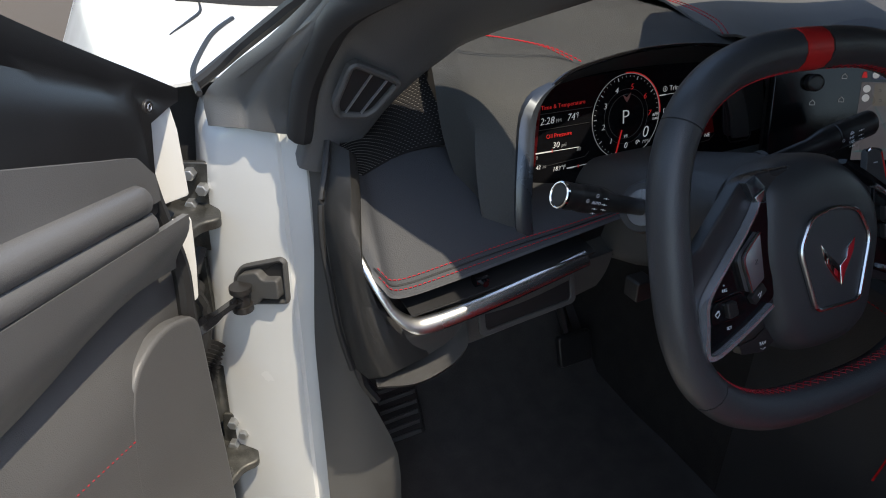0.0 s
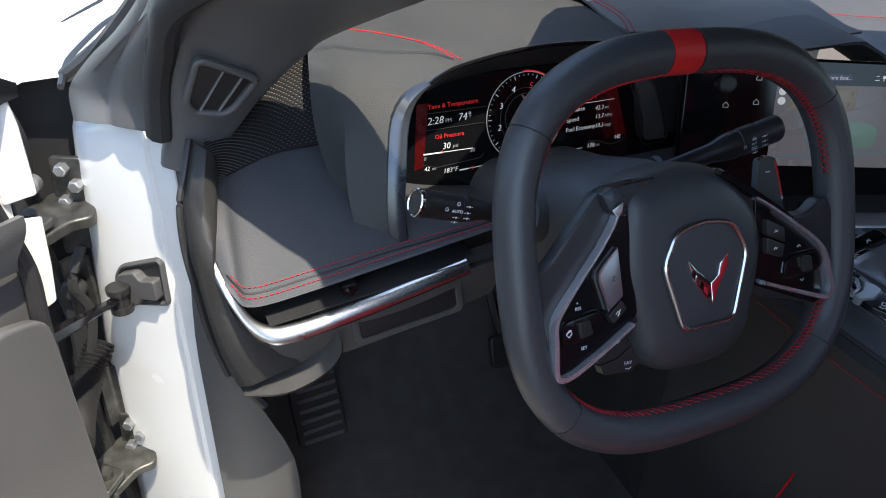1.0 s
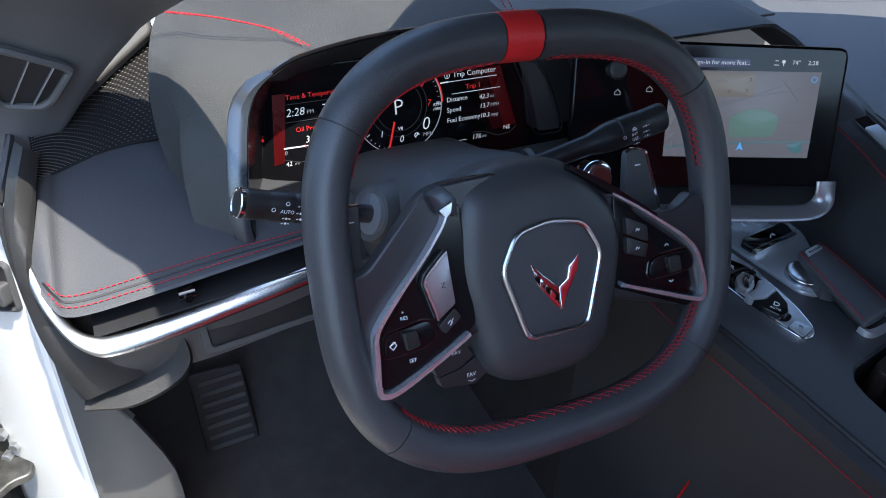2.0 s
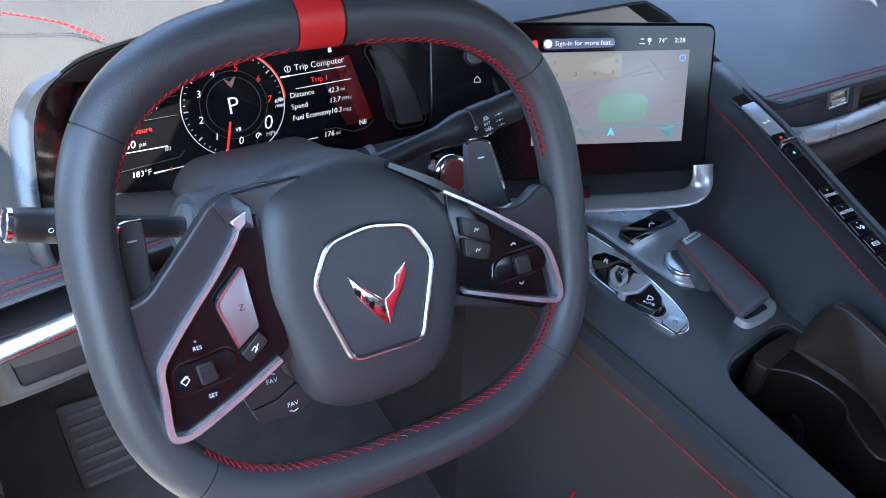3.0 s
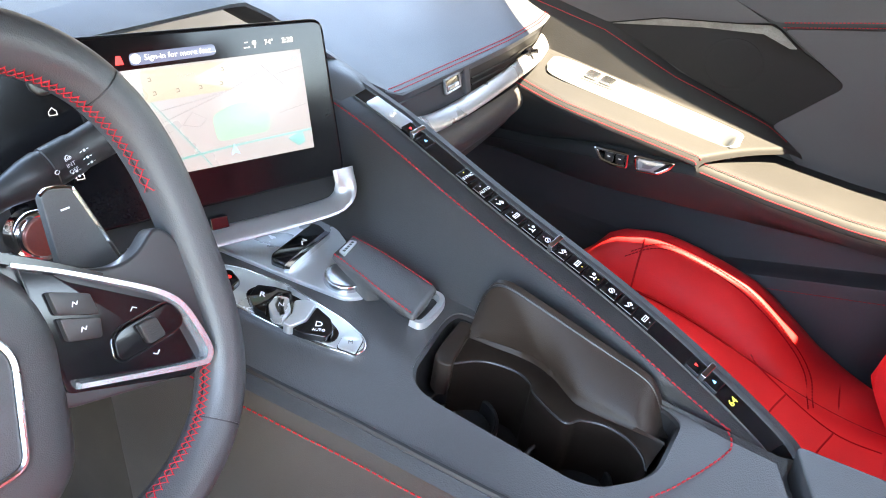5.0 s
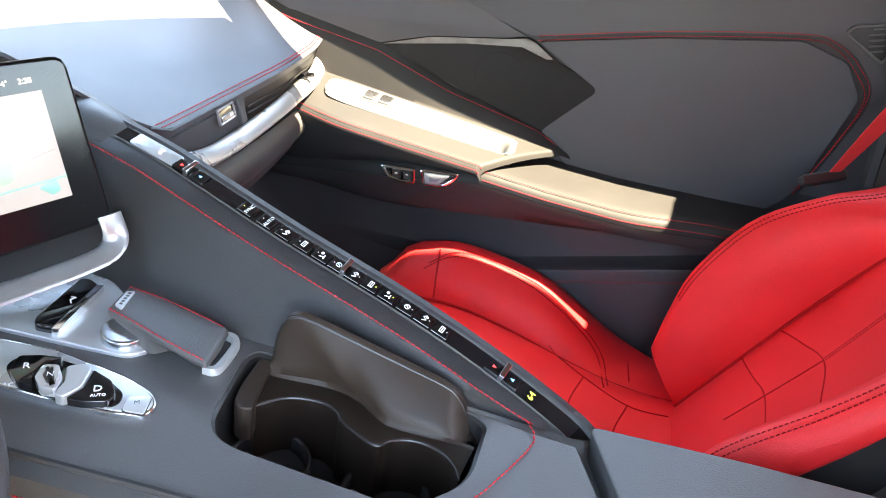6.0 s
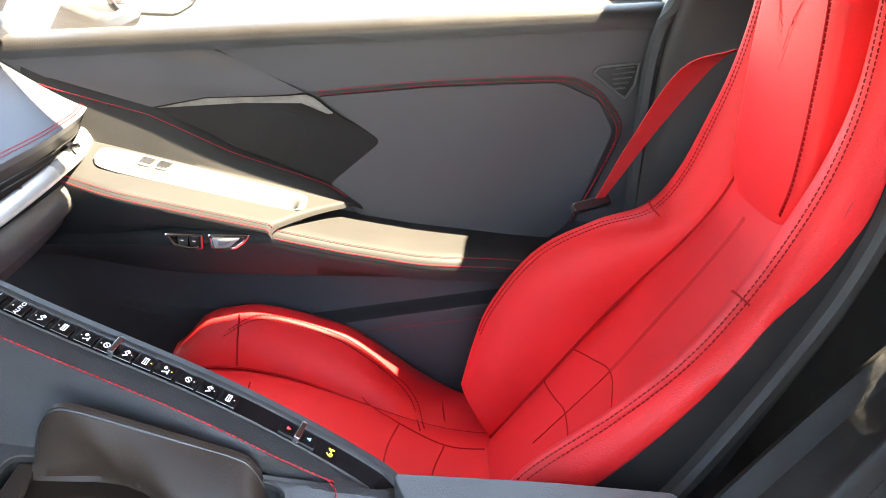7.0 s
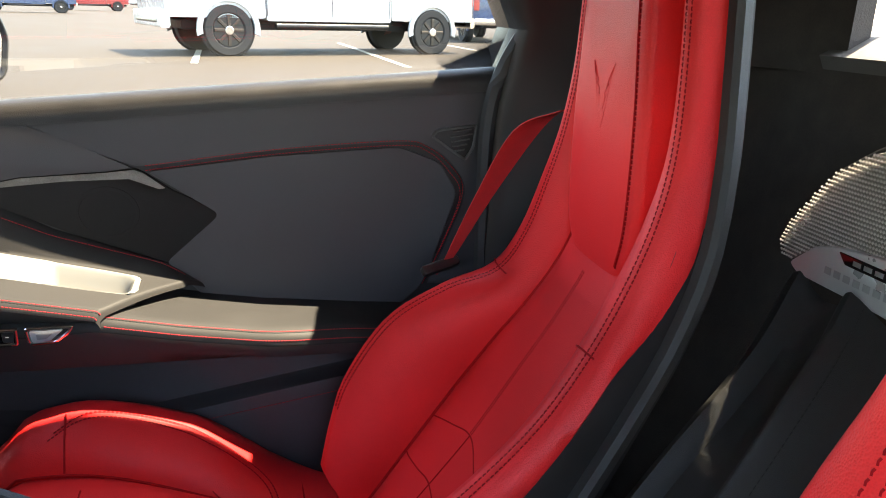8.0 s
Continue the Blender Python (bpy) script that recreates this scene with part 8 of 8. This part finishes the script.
        bmesh.ops.solidify(bm, geom=bm.faces[:], thickness=0.006)
        part("back_shell", bm, SHELL, seat, "grey-black hard plastic seat shell")
    bm = bmesh.new()
    surface(bm, 28, 48, lambda u, v: bk(lerp(-1, 1, u) * (pick(wid, v).y + 0.004), v, 0.014 * (1 - abs(2 * u - 1) ** 5) - 0.004), -0.03)
    part("back_insert", bm, RED, seat)
    bm = bmesh.new()
    surface(bm, 8, 16, lambda u, v: bk(lerp(-1, 1, u) * (pick(wid, v).x - 0.04), v, -0.045), 0.01)
    part("back_cover", bm, PLASTIC, seat)
    # insert seams
    def on(a, sv):
        q = min(1.0, abs(a) / (pick(wid, sv).y + 0.004))
        return 0.014 * (1 - q ** 5) - 0.004

    for pts in ([(-0.134, 0.245), (-0.06, 0.275), (0.0, 0.295), (0.06, 0.275), (0.134, 0.245)], [(0.012, 0.12), (0.010, 0.20), (0.003, 0.295)], [(-0.126, 0.172), (-0.06, 0.192), (0.01, 0.205), (0.06, 0.192), (0.126, 0.172)]):
        bm = bmesh.new()
        tube(bm, [bk(p.x, p.y, on(p.x, p.y) + 0.0002) for p in spline([(a, b, 0) for a, b in pts], 10)], 0.0010, 5)
        part("insert_seam", bm, SEAM_RED, seat)
    for sg in (-1, 1):
        part("perforation", stitches([bk(sg * 0.0022 + 0.004, lerp(0.297, 0.60, k / 30), 0.0098) for k in range(31)], 0.0048, 0.0006, up=(0, 0.8, 0.5)), SEAT_THREAD, seat, kind="stuff")
    # headrest pad, upright
    hfm = Frame((sx, -0.425, 0.0), (1, 0, 0), (0, 0.01, 1))
    hfm.n = V(0, 1, 0)
    half = [(0.040, 0.668), (0.072, 0.690), (0.092, 0.722), (0.096, 0.770), (0.095, 0.86), (0.088, 0.92), (0.078, 1.02)]
    hr = rounded(half + [(-x, z) for x, z in reversed(half)], 0.02, 5)
    head = part("headrest", plate(hfm, hr, 0.060, 0.014, -0.010, 0.004), RED, seat, sharp=70)
    for sg in (-1, 1):
        side = spline([(sg * x, z, 0) for x, z in ((0.062, 0.70), (0.074, 0.74), (0.077, 0.80), (0.074, 0.88), (0.066, 0.95), (0.060, 1.015))], 6)
        if sg < 0:
            part("headrest_stitching", stitches([hfm.at(p.x + sg * 0.005, p.y, 0.0525) for p in side], 0.0055, 0.0010, up=(0, 1, 0)), SEAT_THREAD, head, kind="stuff")
            bm = bmesh.new()
            tube(bm, [hfm.at(p.x, p.y, 0.0515) for p in side], 0.0013, 5)
            part("headrest_seam", bm, SEAM_RED, head)
        for em in ([(0.003, 0.842), (0.012, 0.868), (0.020, 0.900), (0.027, 0.915), (0.014, 0.897), (0.006, 0.880)], [(0.004, 0.862), (0.010, 0.880), (0.015, 0.893), (0.008, 0.886)]):
            bm = bmesh.new()
            tube(bm, [hfm.at(0.004 + sg * x, y, 0.0530) for x, y in em], 0.0009, 5, closed=True)
            part("embossed_mark", bm, RED, head)
        slot = rounded([(sg * x, y) for x, y in ((0.096, 0.690), (0.106, 0.70), (0.118, 0.765), (0.104, 0.800))], 0.006)
        part("belt_slot", plate(Frame((sx, -0.372, 0.0), (1, 0, 0), (0, -0.15, 1)), [Vector((p.x, p.y)) for p in slot], 0.012, 0.004, -0.07), SEAT_THREAD, seat, "dark red belt slot")
    # cushion
    def cz(y):
        """Height of the cushion's middle."""
        return 0.258 + 0.098 * smooth(-0.10, 0.30, y) - 0.045 * smooth(0.34, 0.40, y)

    def cb(y):
        return 0.008 + 0.060 * smooth(-0.03, 0.14, y) - 0.018 * smooth(0.26, 0.38, y)

    def cush(a, y, lift):
        """A point on the cushion's skin at a across and y along."""
        q, w = 0.135 + 0.02 * smooth(0.0, 0.3, y), 0.215 + 0.062 * smooth(-0.13, 0.05, y)
        f = (abs(a) - q) / (w - q)
        top = cz(y) + 0.012 * (1 - min(1.0, abs(a) / 0.156) ** 5) - 0.002
        if f > 0:
            prof = ((0.0, 0.06), (0.2, 0.6), (0.45, 0.95), (0.68, 1.0), (0.88, 0.82), (1.0, 0.35))
            for (f0, h0), (f1, h1) in zip(prof, prof[1:]):
                if f0 <= f <= f1:
                    top = max(top, cz(y) + cb(y) * lerp(h0, h1, (f - f0) / (f1 - f0)))
        return V(sx + a, y, top + lift)

    for sg in (-1, 1):
        bm = bmesh.new()
        rings = []
        for k in range(27):
            y = lerp(-0.13, reach, k / 26)
            e = smooth(reach, reach - 0.05, y)
            b, z = cb(y), cz(y)
            q, w = 0.135 + 0.02 * smooth(0.0, 0.3, y), 0.215 + 0.062 * smooth(-0.13, 0.05, y) - 0.03 * (1 - e)
            d = w - q
            rings.append([V(sx + sg * x, y, zz) for x, zz in ((q, z - 0.03), (q, z + 0.004), (q + d * 0.2, z + b * 0.6), (q + d * 0.45, z + b * 0.95), (q + d * 0.68, z + b), (q + d * 0.88, z + b * 0.82), (w, z + b * 0.35), (w - 0.004, z - 0.05), (w - 0.02, 0.17))])
        loft(bm, rings)
        part("cushion_bolster", bm, RED, seat, sharp=60)
        arc_ = spline([(a, y, 0) for a, y in ((0.190, 0.305), (0.207, 0.270), (0.213, 0.229), (0.210, 0.165), (0.202, 0.107), (0.198, 0.067), (0.189, 0.034), (0.164, 0.0144), (0.110, 0.004)) if y < reach - 0.07], 6)
        for off in (0.0, 0.008):
            part("cushion_stitching", stitches([cush(sg * (p.x - off), p.y + off * 0.8, 0.0012) for p in arc_], 0.0056, 0.0009), SEAT_THREAD, seat, kind="stuff")
        bm = bmesh.new()
        tube(bm, [V(sx + sg * (0.133 + 0.02 * smooth(0.0, 0.3, y)), y, cz(y) + 0.003) for y in [lerp(-0.10, reach - 0.025, k / 20) for k in range(21)]], 0.002, 5)
        part("cushion_seam", bm, SEAM_RED, seat)
        for y, lo_, hi_ in ((0.288, 0.0, 0.45), (-0.028, 0.0, 1.0)):
            q, w = 0.135 + 0.02 * smooth(0.0, 0.3, y), 0.215 + 0.062 * smooth(-0.13, 0.05, y)
            prof = [(0.0, 0.06), (0.2, 0.6), (0.45, 0.95), (0.68, 1.0), (0.88, 0.82), (1.0, 0.35)]
            bm = bmesh.new()
            tube(bm, [V(sx + sg * (q + (w - q) * f), y + 0.01 * f, cz(y) + cb(y) * h + 0.0008) for f, h in prof if lo_ <= f <= hi_], 0.0014, 5)
            part("bolster_cross_seam", bm, SEAM_RED, seat)
    bm = bmesh.new()
    surface(bm, 16, 26, lambda u, v: V(sx + lerp(-0.156, 0.156, u), lerp(-0.13, reach + 0.005, v), cz(lerp(-0.13, reach + 0.005, v)) + 0.012 * (1 - abs(2 * u - 1) ** 5) - 0.002 - 0.03 * smooth(0.96, 1.0, v)), 0.05)
    part("cushion_insert", bm, RED, seat)
    for pts in ([(-0.112, 0.258), (0.0, 0.250), (0.112, 0.258)], [(-0.111, 0.042), (-0.037, 0.058), (0.037, 0.058), (0.111, 0.042)], [(-0.085, -0.025), (0.0, -0.006), (0.085, -0.025)],
                [(-0.145, 0.100), (-0.111, 0.042), (-0.085, -0.025), (-0.088, -0.085)], [(0.145, 0.100), (0.111, 0.042), (0.085, -0.025), (0.088, -0.085)]):
        if pts[0][1] > reach - 0.06:
            continue
        bm = bmesh.new()
        tube(bm, [cush(p.x, p.y, 0.0002) for p in spline([(a, b, 0) for a, b in pts], 8)], 0.0012, 5)
        part("cross_seam", bm, SEAM_RED, seat)
    bm = bmesh.new()
    loft(bm, [[V(sx + x, y, z) for x, y in ((-0.22, -0.12), (0.22, -0.12), (0.22, reach - 0.055), (-0.22, reach - 0.055))] for z in (0.15, 0.24)])
    part("seat_base", bm, HARD, seat)
    return seat


pseat = build_seat(SX)
dseat = build_seat(2 * CX - SX, 0.215, "bright red leather driver's bucket seat behind the wheel")
dseat.location.y += 0.105

# passenger belt
belt_t = thing("seat_belt", (1.60, -0.40, 0.66), "red webbing seat belt running down beside the seat", "seat belt")
bm = bmesh.new()
pa = spline([(1.530, -0.435, 0.842), (1.556, -0.392, 0.822), (1.580, -0.328, 0.72), (1.592, -0.267, 0.612), (1.600, -0.250, 0.585)], 6)
pb = spline([(1.515, -0.388, 0.838), (1.545, -0.332, 0.806), (1.575, -0.286, 0.70), (1.590, -0.246, 0.598), (1.600, -0.238, 0.575)], 6)
part("webbing", ruled(pa, pb, 4, 0.0015), BELT, belt_t)
part("guide", plate(Frame((1.512, -0.432, 0.852), (0.35, -0.75, 0.5), (0.5, 0.3, 0.4)), rounded([(-0.030, -0.010), (0.034, -0.010), (0.034, 0.010), (-0.030, 0.010)], 0.006), 0.012, 0.004), HARD, belt_t)
part("lower_anchor", plate(Frame((1.592, -0.243, 0.590), (0.3, -0.9, 0.15), (0.5, 0.1, 0.6)), rounded([(-0.034, -0.008), (0.030, -0.008), (0.030, 0.008), (-0.034, 0.008)], 0.006), 0.012, 0.004), HARD, belt_t)

# ---- rear bulkhead ----
bm = bmesh.new()
surface(bm, 16, 10, lambda u, v: V(lerp(0.2, 1.78, u), -0.60 - 0.12 * v, lerp(0.12, 0.905, v)), 0.02)
solo("wall_rear", bm, REAR_CARPET, (CX, -0.62, 0.5), "dark brown-black carpeted rear bulkhead", kind="structure")
# upper bulkhead on both sides of the rear window, its sill and glass
for sg in (-1, 1):
    bm = bmesh.new()
    surface(bm, 8, 6, lambda u, v: V(CX + sg * lerp(0.39, 0.66, u), -0.735 + 0.10 * u * u, lerp(0.90, 1.16, v)), 0.03)
    solo("wall_rear_upper", bm, REAR_CARPET, (CX + sg * 0.5, -0.7, 1.0), "black carpeted panel beside the rear window", kind="structure")
bm = bmesh.new()
surface(bm, 12, 6, lambda u, v: V(CX + lerp(-0.42, 0.42, u), lerp(-0.700, -0.95, v), 0.905 + 0.022 * smooth(0, 0.15, v)), 0.02)
solo("window_sill", bm, CLOTH, (CX, -0.8, 0.9), "grey cloth sill under the rear window", kind="structure")
bm = bmesh.new()
surface(bm, 6, 4, lambda u, v: V(CX + lerp(-0.42, 0.42, u), lerp(-0.94, -0.68, v), lerp(0.92, 1.165, v)), 0)
rw = solo("window_rear", bm, GLASS, (CX, -0.8, 1.0), "clear sloping rear window", kind="structure")
rw.visible_shadow = False
bm = bmesh.new()
tube(bm, [(CX + sg * 0.40, lerp(-0.93, -0.61, k / 8), lerp(0.93, 1.16, k / 8)) for sg in (1,) for k in range(9)], 0.014, 8)
solo("window_frame", bm, RUBBER, (CX, -0.8, 1.0), "black rubber frame of the rear window", kind="structure")
spine = thing("rear_tunnel_cover", (1.0, -0.4, 0.13), "black leather tunnel cover with two raised ridges climbing the bulkhead", "trim panel")
ridge_a = spline([(1.00, -0.12, 0.335), (1.02, -0.15, 0.36), (1.065, -0.25, 0.455), (1.10, -0.36, 0.56), (1.130, -0.46, 0.65), (1.171, -0.53, 0.715)], 6)
ridge_b = spline([(0.915, -0.12, 0.370), (0.93, -0.15, 0.40), (0.96, -0.22, 0.475), (0.99, -0.32, 0.56), (1.045, -0.45, 0.68), (1.098, -0.525, 0.722)], 6)
bm = bmesh.new()
rows = []
for a, b in zip(ridge_a, ridge_b):
    rows.append([a + V(0.050, -0.03, -0.10), a + V(0.020, 0, -0.014), a + V(0.011, 0, 0.001), a + V(0.0, 0.003, 0.006), a + V(-0.010, 0, 0.0), a + V(-0.016, -0.004, -0.010),
                 a.lerp(b, 0.40) + V(0, -0.010, -0.020), a.lerp(b, 0.72) + V(0, -0.010, -0.018), b + V(0.012, -0.002, -0.007), b + V(0.006, 0, 0.001), b + V(-0.002, 0.002, 0.005), b + V(-0.012, 0, 0.001), b + V(-0.05, -0.01, -0.02), b + V(-0.16, -0.02, -0.06)])
loft(bm, rows, closed=False)
bmesh.ops.solidify(bm, geom=bm.faces[:], thickness=0.004)
# grey lighter than the leather makes up for light missing on the tunnel
part("panel", bm, SHELL, spine, sharp=60)
part("stitching", stitches([b + V(-0.020, 0.001, -0.001) for b in ridge_b], 0.006, 0.0006), HARD, spine, kind="stuff")
sp = thing("rear_speaker", (CX, -0.55, 0.76), "bronze-grey mesh speaker with a silver name plate", "loudspeaker")
rf = Frame((CX, -0.552, 0.0), (1, 0, 0), (0, 0, 1))
rf.n = V(0, 1, 0)
outl = [(0.0, 0.752), (0.10, 0.750), (0.150, 0.744), (0.182, 0.738), (0.215, 0.716), (0.236, 0.720), (0.243, 0.742), (0.225, 0.772), (0.180, 0.828), (0.135, 0.858), (0.070, 0.872), (0.0, 0.876)]
so = rounded(outl + [(-x, z) for x, z in reversed(outl[1:-1])], 0.008, 3)
part("frame", plate(rf, so, 0.03, 0.008, -0.022), HARD, sp)
mesh_o = inset(so, 0.006)
# mesh and wires lightened to make up for weak light at the bulkhead
part("mesh", plate(rf, mesh_o, 0.004, 0.002, 0.008, 0.006), BAND, sp)
bm = bmesh.new()


def in_mesh(x, z):
    """True inside the speaker's mesh."""
    hit = False
    for i, p in enumerate(mesh_o):
        q = mesh_o[i - 1]
        if (p.y > z) != (q.y > z) and x < (q.x - p.x) * (z - p.y) / (q.y - p.y) + p.x:
            hit = not hit
    return hit


for i in range(66):
    for j in range(36):
        x, z = i * 0.0038 - 0.01 + 0.0019 * (j % 2), 0.722 + j * 0.0043
        if in_mesh(x, z):
            q = 0.0021
            mid = bm.verts.new(rf.at(x, z, 0.0182))
            ring = [bm.verts.new(rf.at(x + q * c, z + 0.8 * q * s2, 0.0166)) for c, s2 in ((1, 0), (0, 1), (-1, 0), (0, -1))]
            for k in range(4):
                bm.faces.new((mid, ring[k - 1], ring[k]))
part("mesh_wire", bm, MESH_WIRE, sp, kind="stuff")
plo = [(0.0, 0.768), (0.098, 0.765), (0.150, 0.758), (0.172, 0.752), (0.206, 0.724), (0.192, 0.716), (0.09, 0.716), (0.0, 0.712)]
npo = rounded(plo + [(-x, z) for x, z in reversed(plo[1:-1])], 0.006, 3)
nm = part("name_plate", plate(rf, npo, 0.012, 0.005, 0.012), BRUSHED, sp, "polished silver name plate")
part("name_bar", plate(rf, rounded([(-0.130, 0.7465), (0.130, 0.7465), (0.140, 0.757), (-0.140, 0.757)], 0.002), 0.001, 0.0004, 0.024), GLOSS, nm)
for k in range(9):
    part("name_block", bar(bmesh.new(), rf, 0.115 - 0.0135 * k, 0.7517, 0.0095, 0.0045, 0.0252), MATT_SILVER, nm)
for k in range(8):
    part("maker_block", bar(bmesh.new(), rf, 0.150 - 0.0125 * k, 0.7335, 0.0085, 0.0070, 0.0240), CHIN, nm)

# ---- pedals ----
ped = thing("dead_pedal", (0.42, 0.95, 0.16), "ribbed black and silver foot rest", "pedal")
pf2 = Frame((0.410, 0.945, 0.205), (1, 0, 0), (-0.06, 0.35, 1))
part("plate", plate(pf2, rounded([(-0.042, -0.070), (0.042, -0.066), (0.036, 0.070), (-0.046, 0.072)], 0.008), 0.010, 0.003), HARD, ped)
for k in range(7):
    part("rib", bar(bmesh.new(), pf2, 0.0, -0.054 + k * 0.018, 0.066, 0.007, 0.010, 2, 0.003), PLASTIC, ped)
bp = thing("brake_pedal", (0.76, 0.93, 0.20), "black brake pedal hanging under the dash", "pedal")
part("pad", plate(Frame((0.76, 0.93, 0.22), (1, 0, 0), (0, 0.3, 1)), rounded([(-0.036, -0.03), (0.036, -0.03), (0.036, 0.03), (-0.036, 0.03)], 0.008), 0.012, 0.004), HARD, bp)
bm = bmesh.new()
tube(bm, [(0.76, 0.94, 0.23), (0.74, 1.0, 0.36), (0.73, 1.02, 0.5)], 0.010, 8)
part("arm", bm, HARD, bp)


# ---- vehicles across the lot ----
def build_truck(name, at, yaw, paint, label, scale=1.0):
    """A crew-cab pickup, length along its local x, nose at +x."""
    tk = thing(name, (0, 0, 0), label, "pickup truck", "parked vehicles")

    def body(outline, w, mt, nm, bev=0.05, y0=0.0, parent=None, label=""):
        bm = bmesh.new()
        fr = Frame((0, -w / 2 + y0, 0), (1, 0, 0), (0, 0, 1))
        slab(bm, fr, rounded(outline, 0.05), w, bev, -w)
        return part(nm, bm, mt, parent or tk, label)
    body([(-2.95, 0.62), (-2.95, 1.32), (-1.1, 1.32), (-1.1, 0.62)], 1.95, paint, "cargo_bed")
    body([(-1.08, 0.58), (-1.08, 1.36), (1.35, 1.36), (1.35, 0.58)], 1.98, paint, "cab_lower")
    body([(1.37, 0.62), (1.37, 1.34), (2.95, 1.26), (3.05, 0.95), (3.02, 0.62)], 1.98, paint, "bonnet")
    body([(-1.05, 1.34), (-0.85, 1.95), (0.55, 1.98), (1.35, 1.36)], 1.75, paint, "cab_roof")
    body([(-0.80, 1.42), (-0.70, 1.86), (0.48, 1.88), (1.05, 1.42)], 1.78, TRUCK_GLASS, "side_glass", 0.01)
    body([(2.96, 0.45), (2.96, 0.72), (3.12, 0.72), (3.12, 0.45)], 1.96, PAINT, "front_bumper", 0.04)
    body([(3.0, 0.50), (3.0, 0.60), (3.125, 0.60), (3.125, 0.50)], 1.5, HARD, "bumper_grille", 0.02)
    body([(-3.05, 0.50), (-3.05, 0.70), (-2.94, 0.70), (-2.94, 0.50)], 1.9, CHROME, "rear_bumper", 0.03)
    body([(-2.8, 0.42), (-2.8, 0.58), (2.7, 0.58), (2.7, 0.42)], 1.2, DARK, "chassis", 0.02)
    for sg in (-1, 1):
        bm = bmesh.new()
        tube(bm, [(-1.0, sg * 1.0, 0.50), (1.2, sg * 1.0, 0.50)], 0.05, 10)
        part("side_step", bm, HARD, tk)
        for x in (-2.0, 2.02):
            fr = Frame((x, sg * 1.0, 0.42), (1, 0, 0), (0, 0, 1))
            if fr.n.y * sg < 0:
                fr = Frame((x, sg * 1.0, 0.42), (-1, 0, 0), (0, 0, 1))
            arch = [(0.54 * math.cos(radians(a)), 0.54 * math.sin(radians(a))) for a in range(-10, 191, 10)]
            arch += [(0.44 * math.cos(radians(a)), 0.44 * math.sin(radians(a)) + 0.02) for a in range(190, -11, -10)]
            bm = plate(fr, [Vector(p) for p in arch], 0.05, 0.01, -0.03)
            part("wheel_arch", bm, paint, tk)
            part("arch_liner", plate(fr, disc(0.46, 28), 0.05, 0.01, -0.09), DARK, tk)
            bm = bmesh.new()
            rings = [[fr.at(r * math.cos(2 * math.pi * j / 36), r * math.sin(2 * math.pi * j / 36), h) for j in range(36)] for r, h in ((0.27, -0.24), (0.40, -0.25), (0.42, -0.22), (0.42, -0.02), (0.40, 0.015), (0.29, 0.012), (0.26, -0.02))]
            loft(bm, rings)
            wh = part("tyre", bm, TYRE, tk)
            rim = part("rim", plate(fr, disc(0.265, 36), 0.03, 0.01, -0.04), HARD, wh)
            for k in range(8):
                a = 2 * math.pi * k / 8
                bm = bmesh.new()
                bar(bm, fr, 0.155 * math.cos(a), 0.155 * math.sin(a), 0.19, 0.055, -0.02, math.degrees(a), 0.03)
                part("spoke", bm, WHEEL_METAL, wh)
            part("hub_cap", plate(fr, disc(0.075, 16), 0.05, 0.01, -0.02), CHROME, wh)
        for x in (-1.05, 0.12, 1.34):
            bm = bmesh.new()
            tube(bm, [(x, sg * 0.992, 0.66), (x, sg * 0.992, 1.34)], 0.006, 4)
            part("door_gap", bm, DARK, tk)
        part("tail_lamp", plate(Frame((-2.96, sg * 0.88, 1.1), (0, 1, 0), (0, 0, 1)), rounded([(-0.08, -0.18), (0.08, -0.18), (0.08, 0.18), (-0.08, 0.18)], 0.02), 0.04, 0.01, -0.02), LENS_RED, tk)
    tk.matrix_world = Matrix.Translation(at) @ Matrix.Rotation(yaw, 4, "Z") @ Matrix.Scale(scale, 4)
    return tk


tdir = Vector((14.71, 0.836, 0)) - Vector((16.26, -3.17, 0))
tyaw = math.atan2(tdir.y, tdir.x)
tmid = (Vector((14.71, 0.836, 0)) + Vector((16.26, -3.17, 0))) / 2
side = Vector((-tdir.y, tdir.x, 0)).normalized()
if side.x < 0:
    side = -side
ts = 1.07
build_truck("pickup_truck", (tmid + side * 1.0 * ts) + V(0, 0, GROUND), tyaw, TRUCK_PAINT, "white crew-cab pickup parked across the lot", ts)

# others parked further off
build_truck("pickup_truck", V(25.4, -6.4, GROUND), 0.06, BLUE_PAINT, "dark blue pickup seen from behind its red tail lamps", 1.0)
build_truck("pickup_truck", V(55.0, 15.8, GROUND), radians(106), BLUE_PAINT, "dark grey-blue pickup far across the lot", 0.95)
build_truck("pickup_truck", V(72.0, 15.6, GROUND), radians(106), RED_PAINT, "red pickup far across the lot", 0.95)
build_truck("pickup_truck", V(112.0, 20.0, GROUND), radians(106), TRUCK_PAINT, "pale pickup far across the lot", 0.95)
gf = Frame((0, 0, GROUND + 0.004), (1, 0, 0), (0, 1, 0))
for a, b in (((12.6, -2.05), (20.5, -1.55)), ((12.0, -5.0), (20.5, -4.45)), ((12.9, 1.3), (21.0, 1.9))):
    solo("parking_line", line(bmesh.new(), gf, [a, b], 0.11, 0.0, 0.004), LINE_PAINT, (a[0], a[1], GROUND), "worn pale paint line of a parking bay", kind="structure")
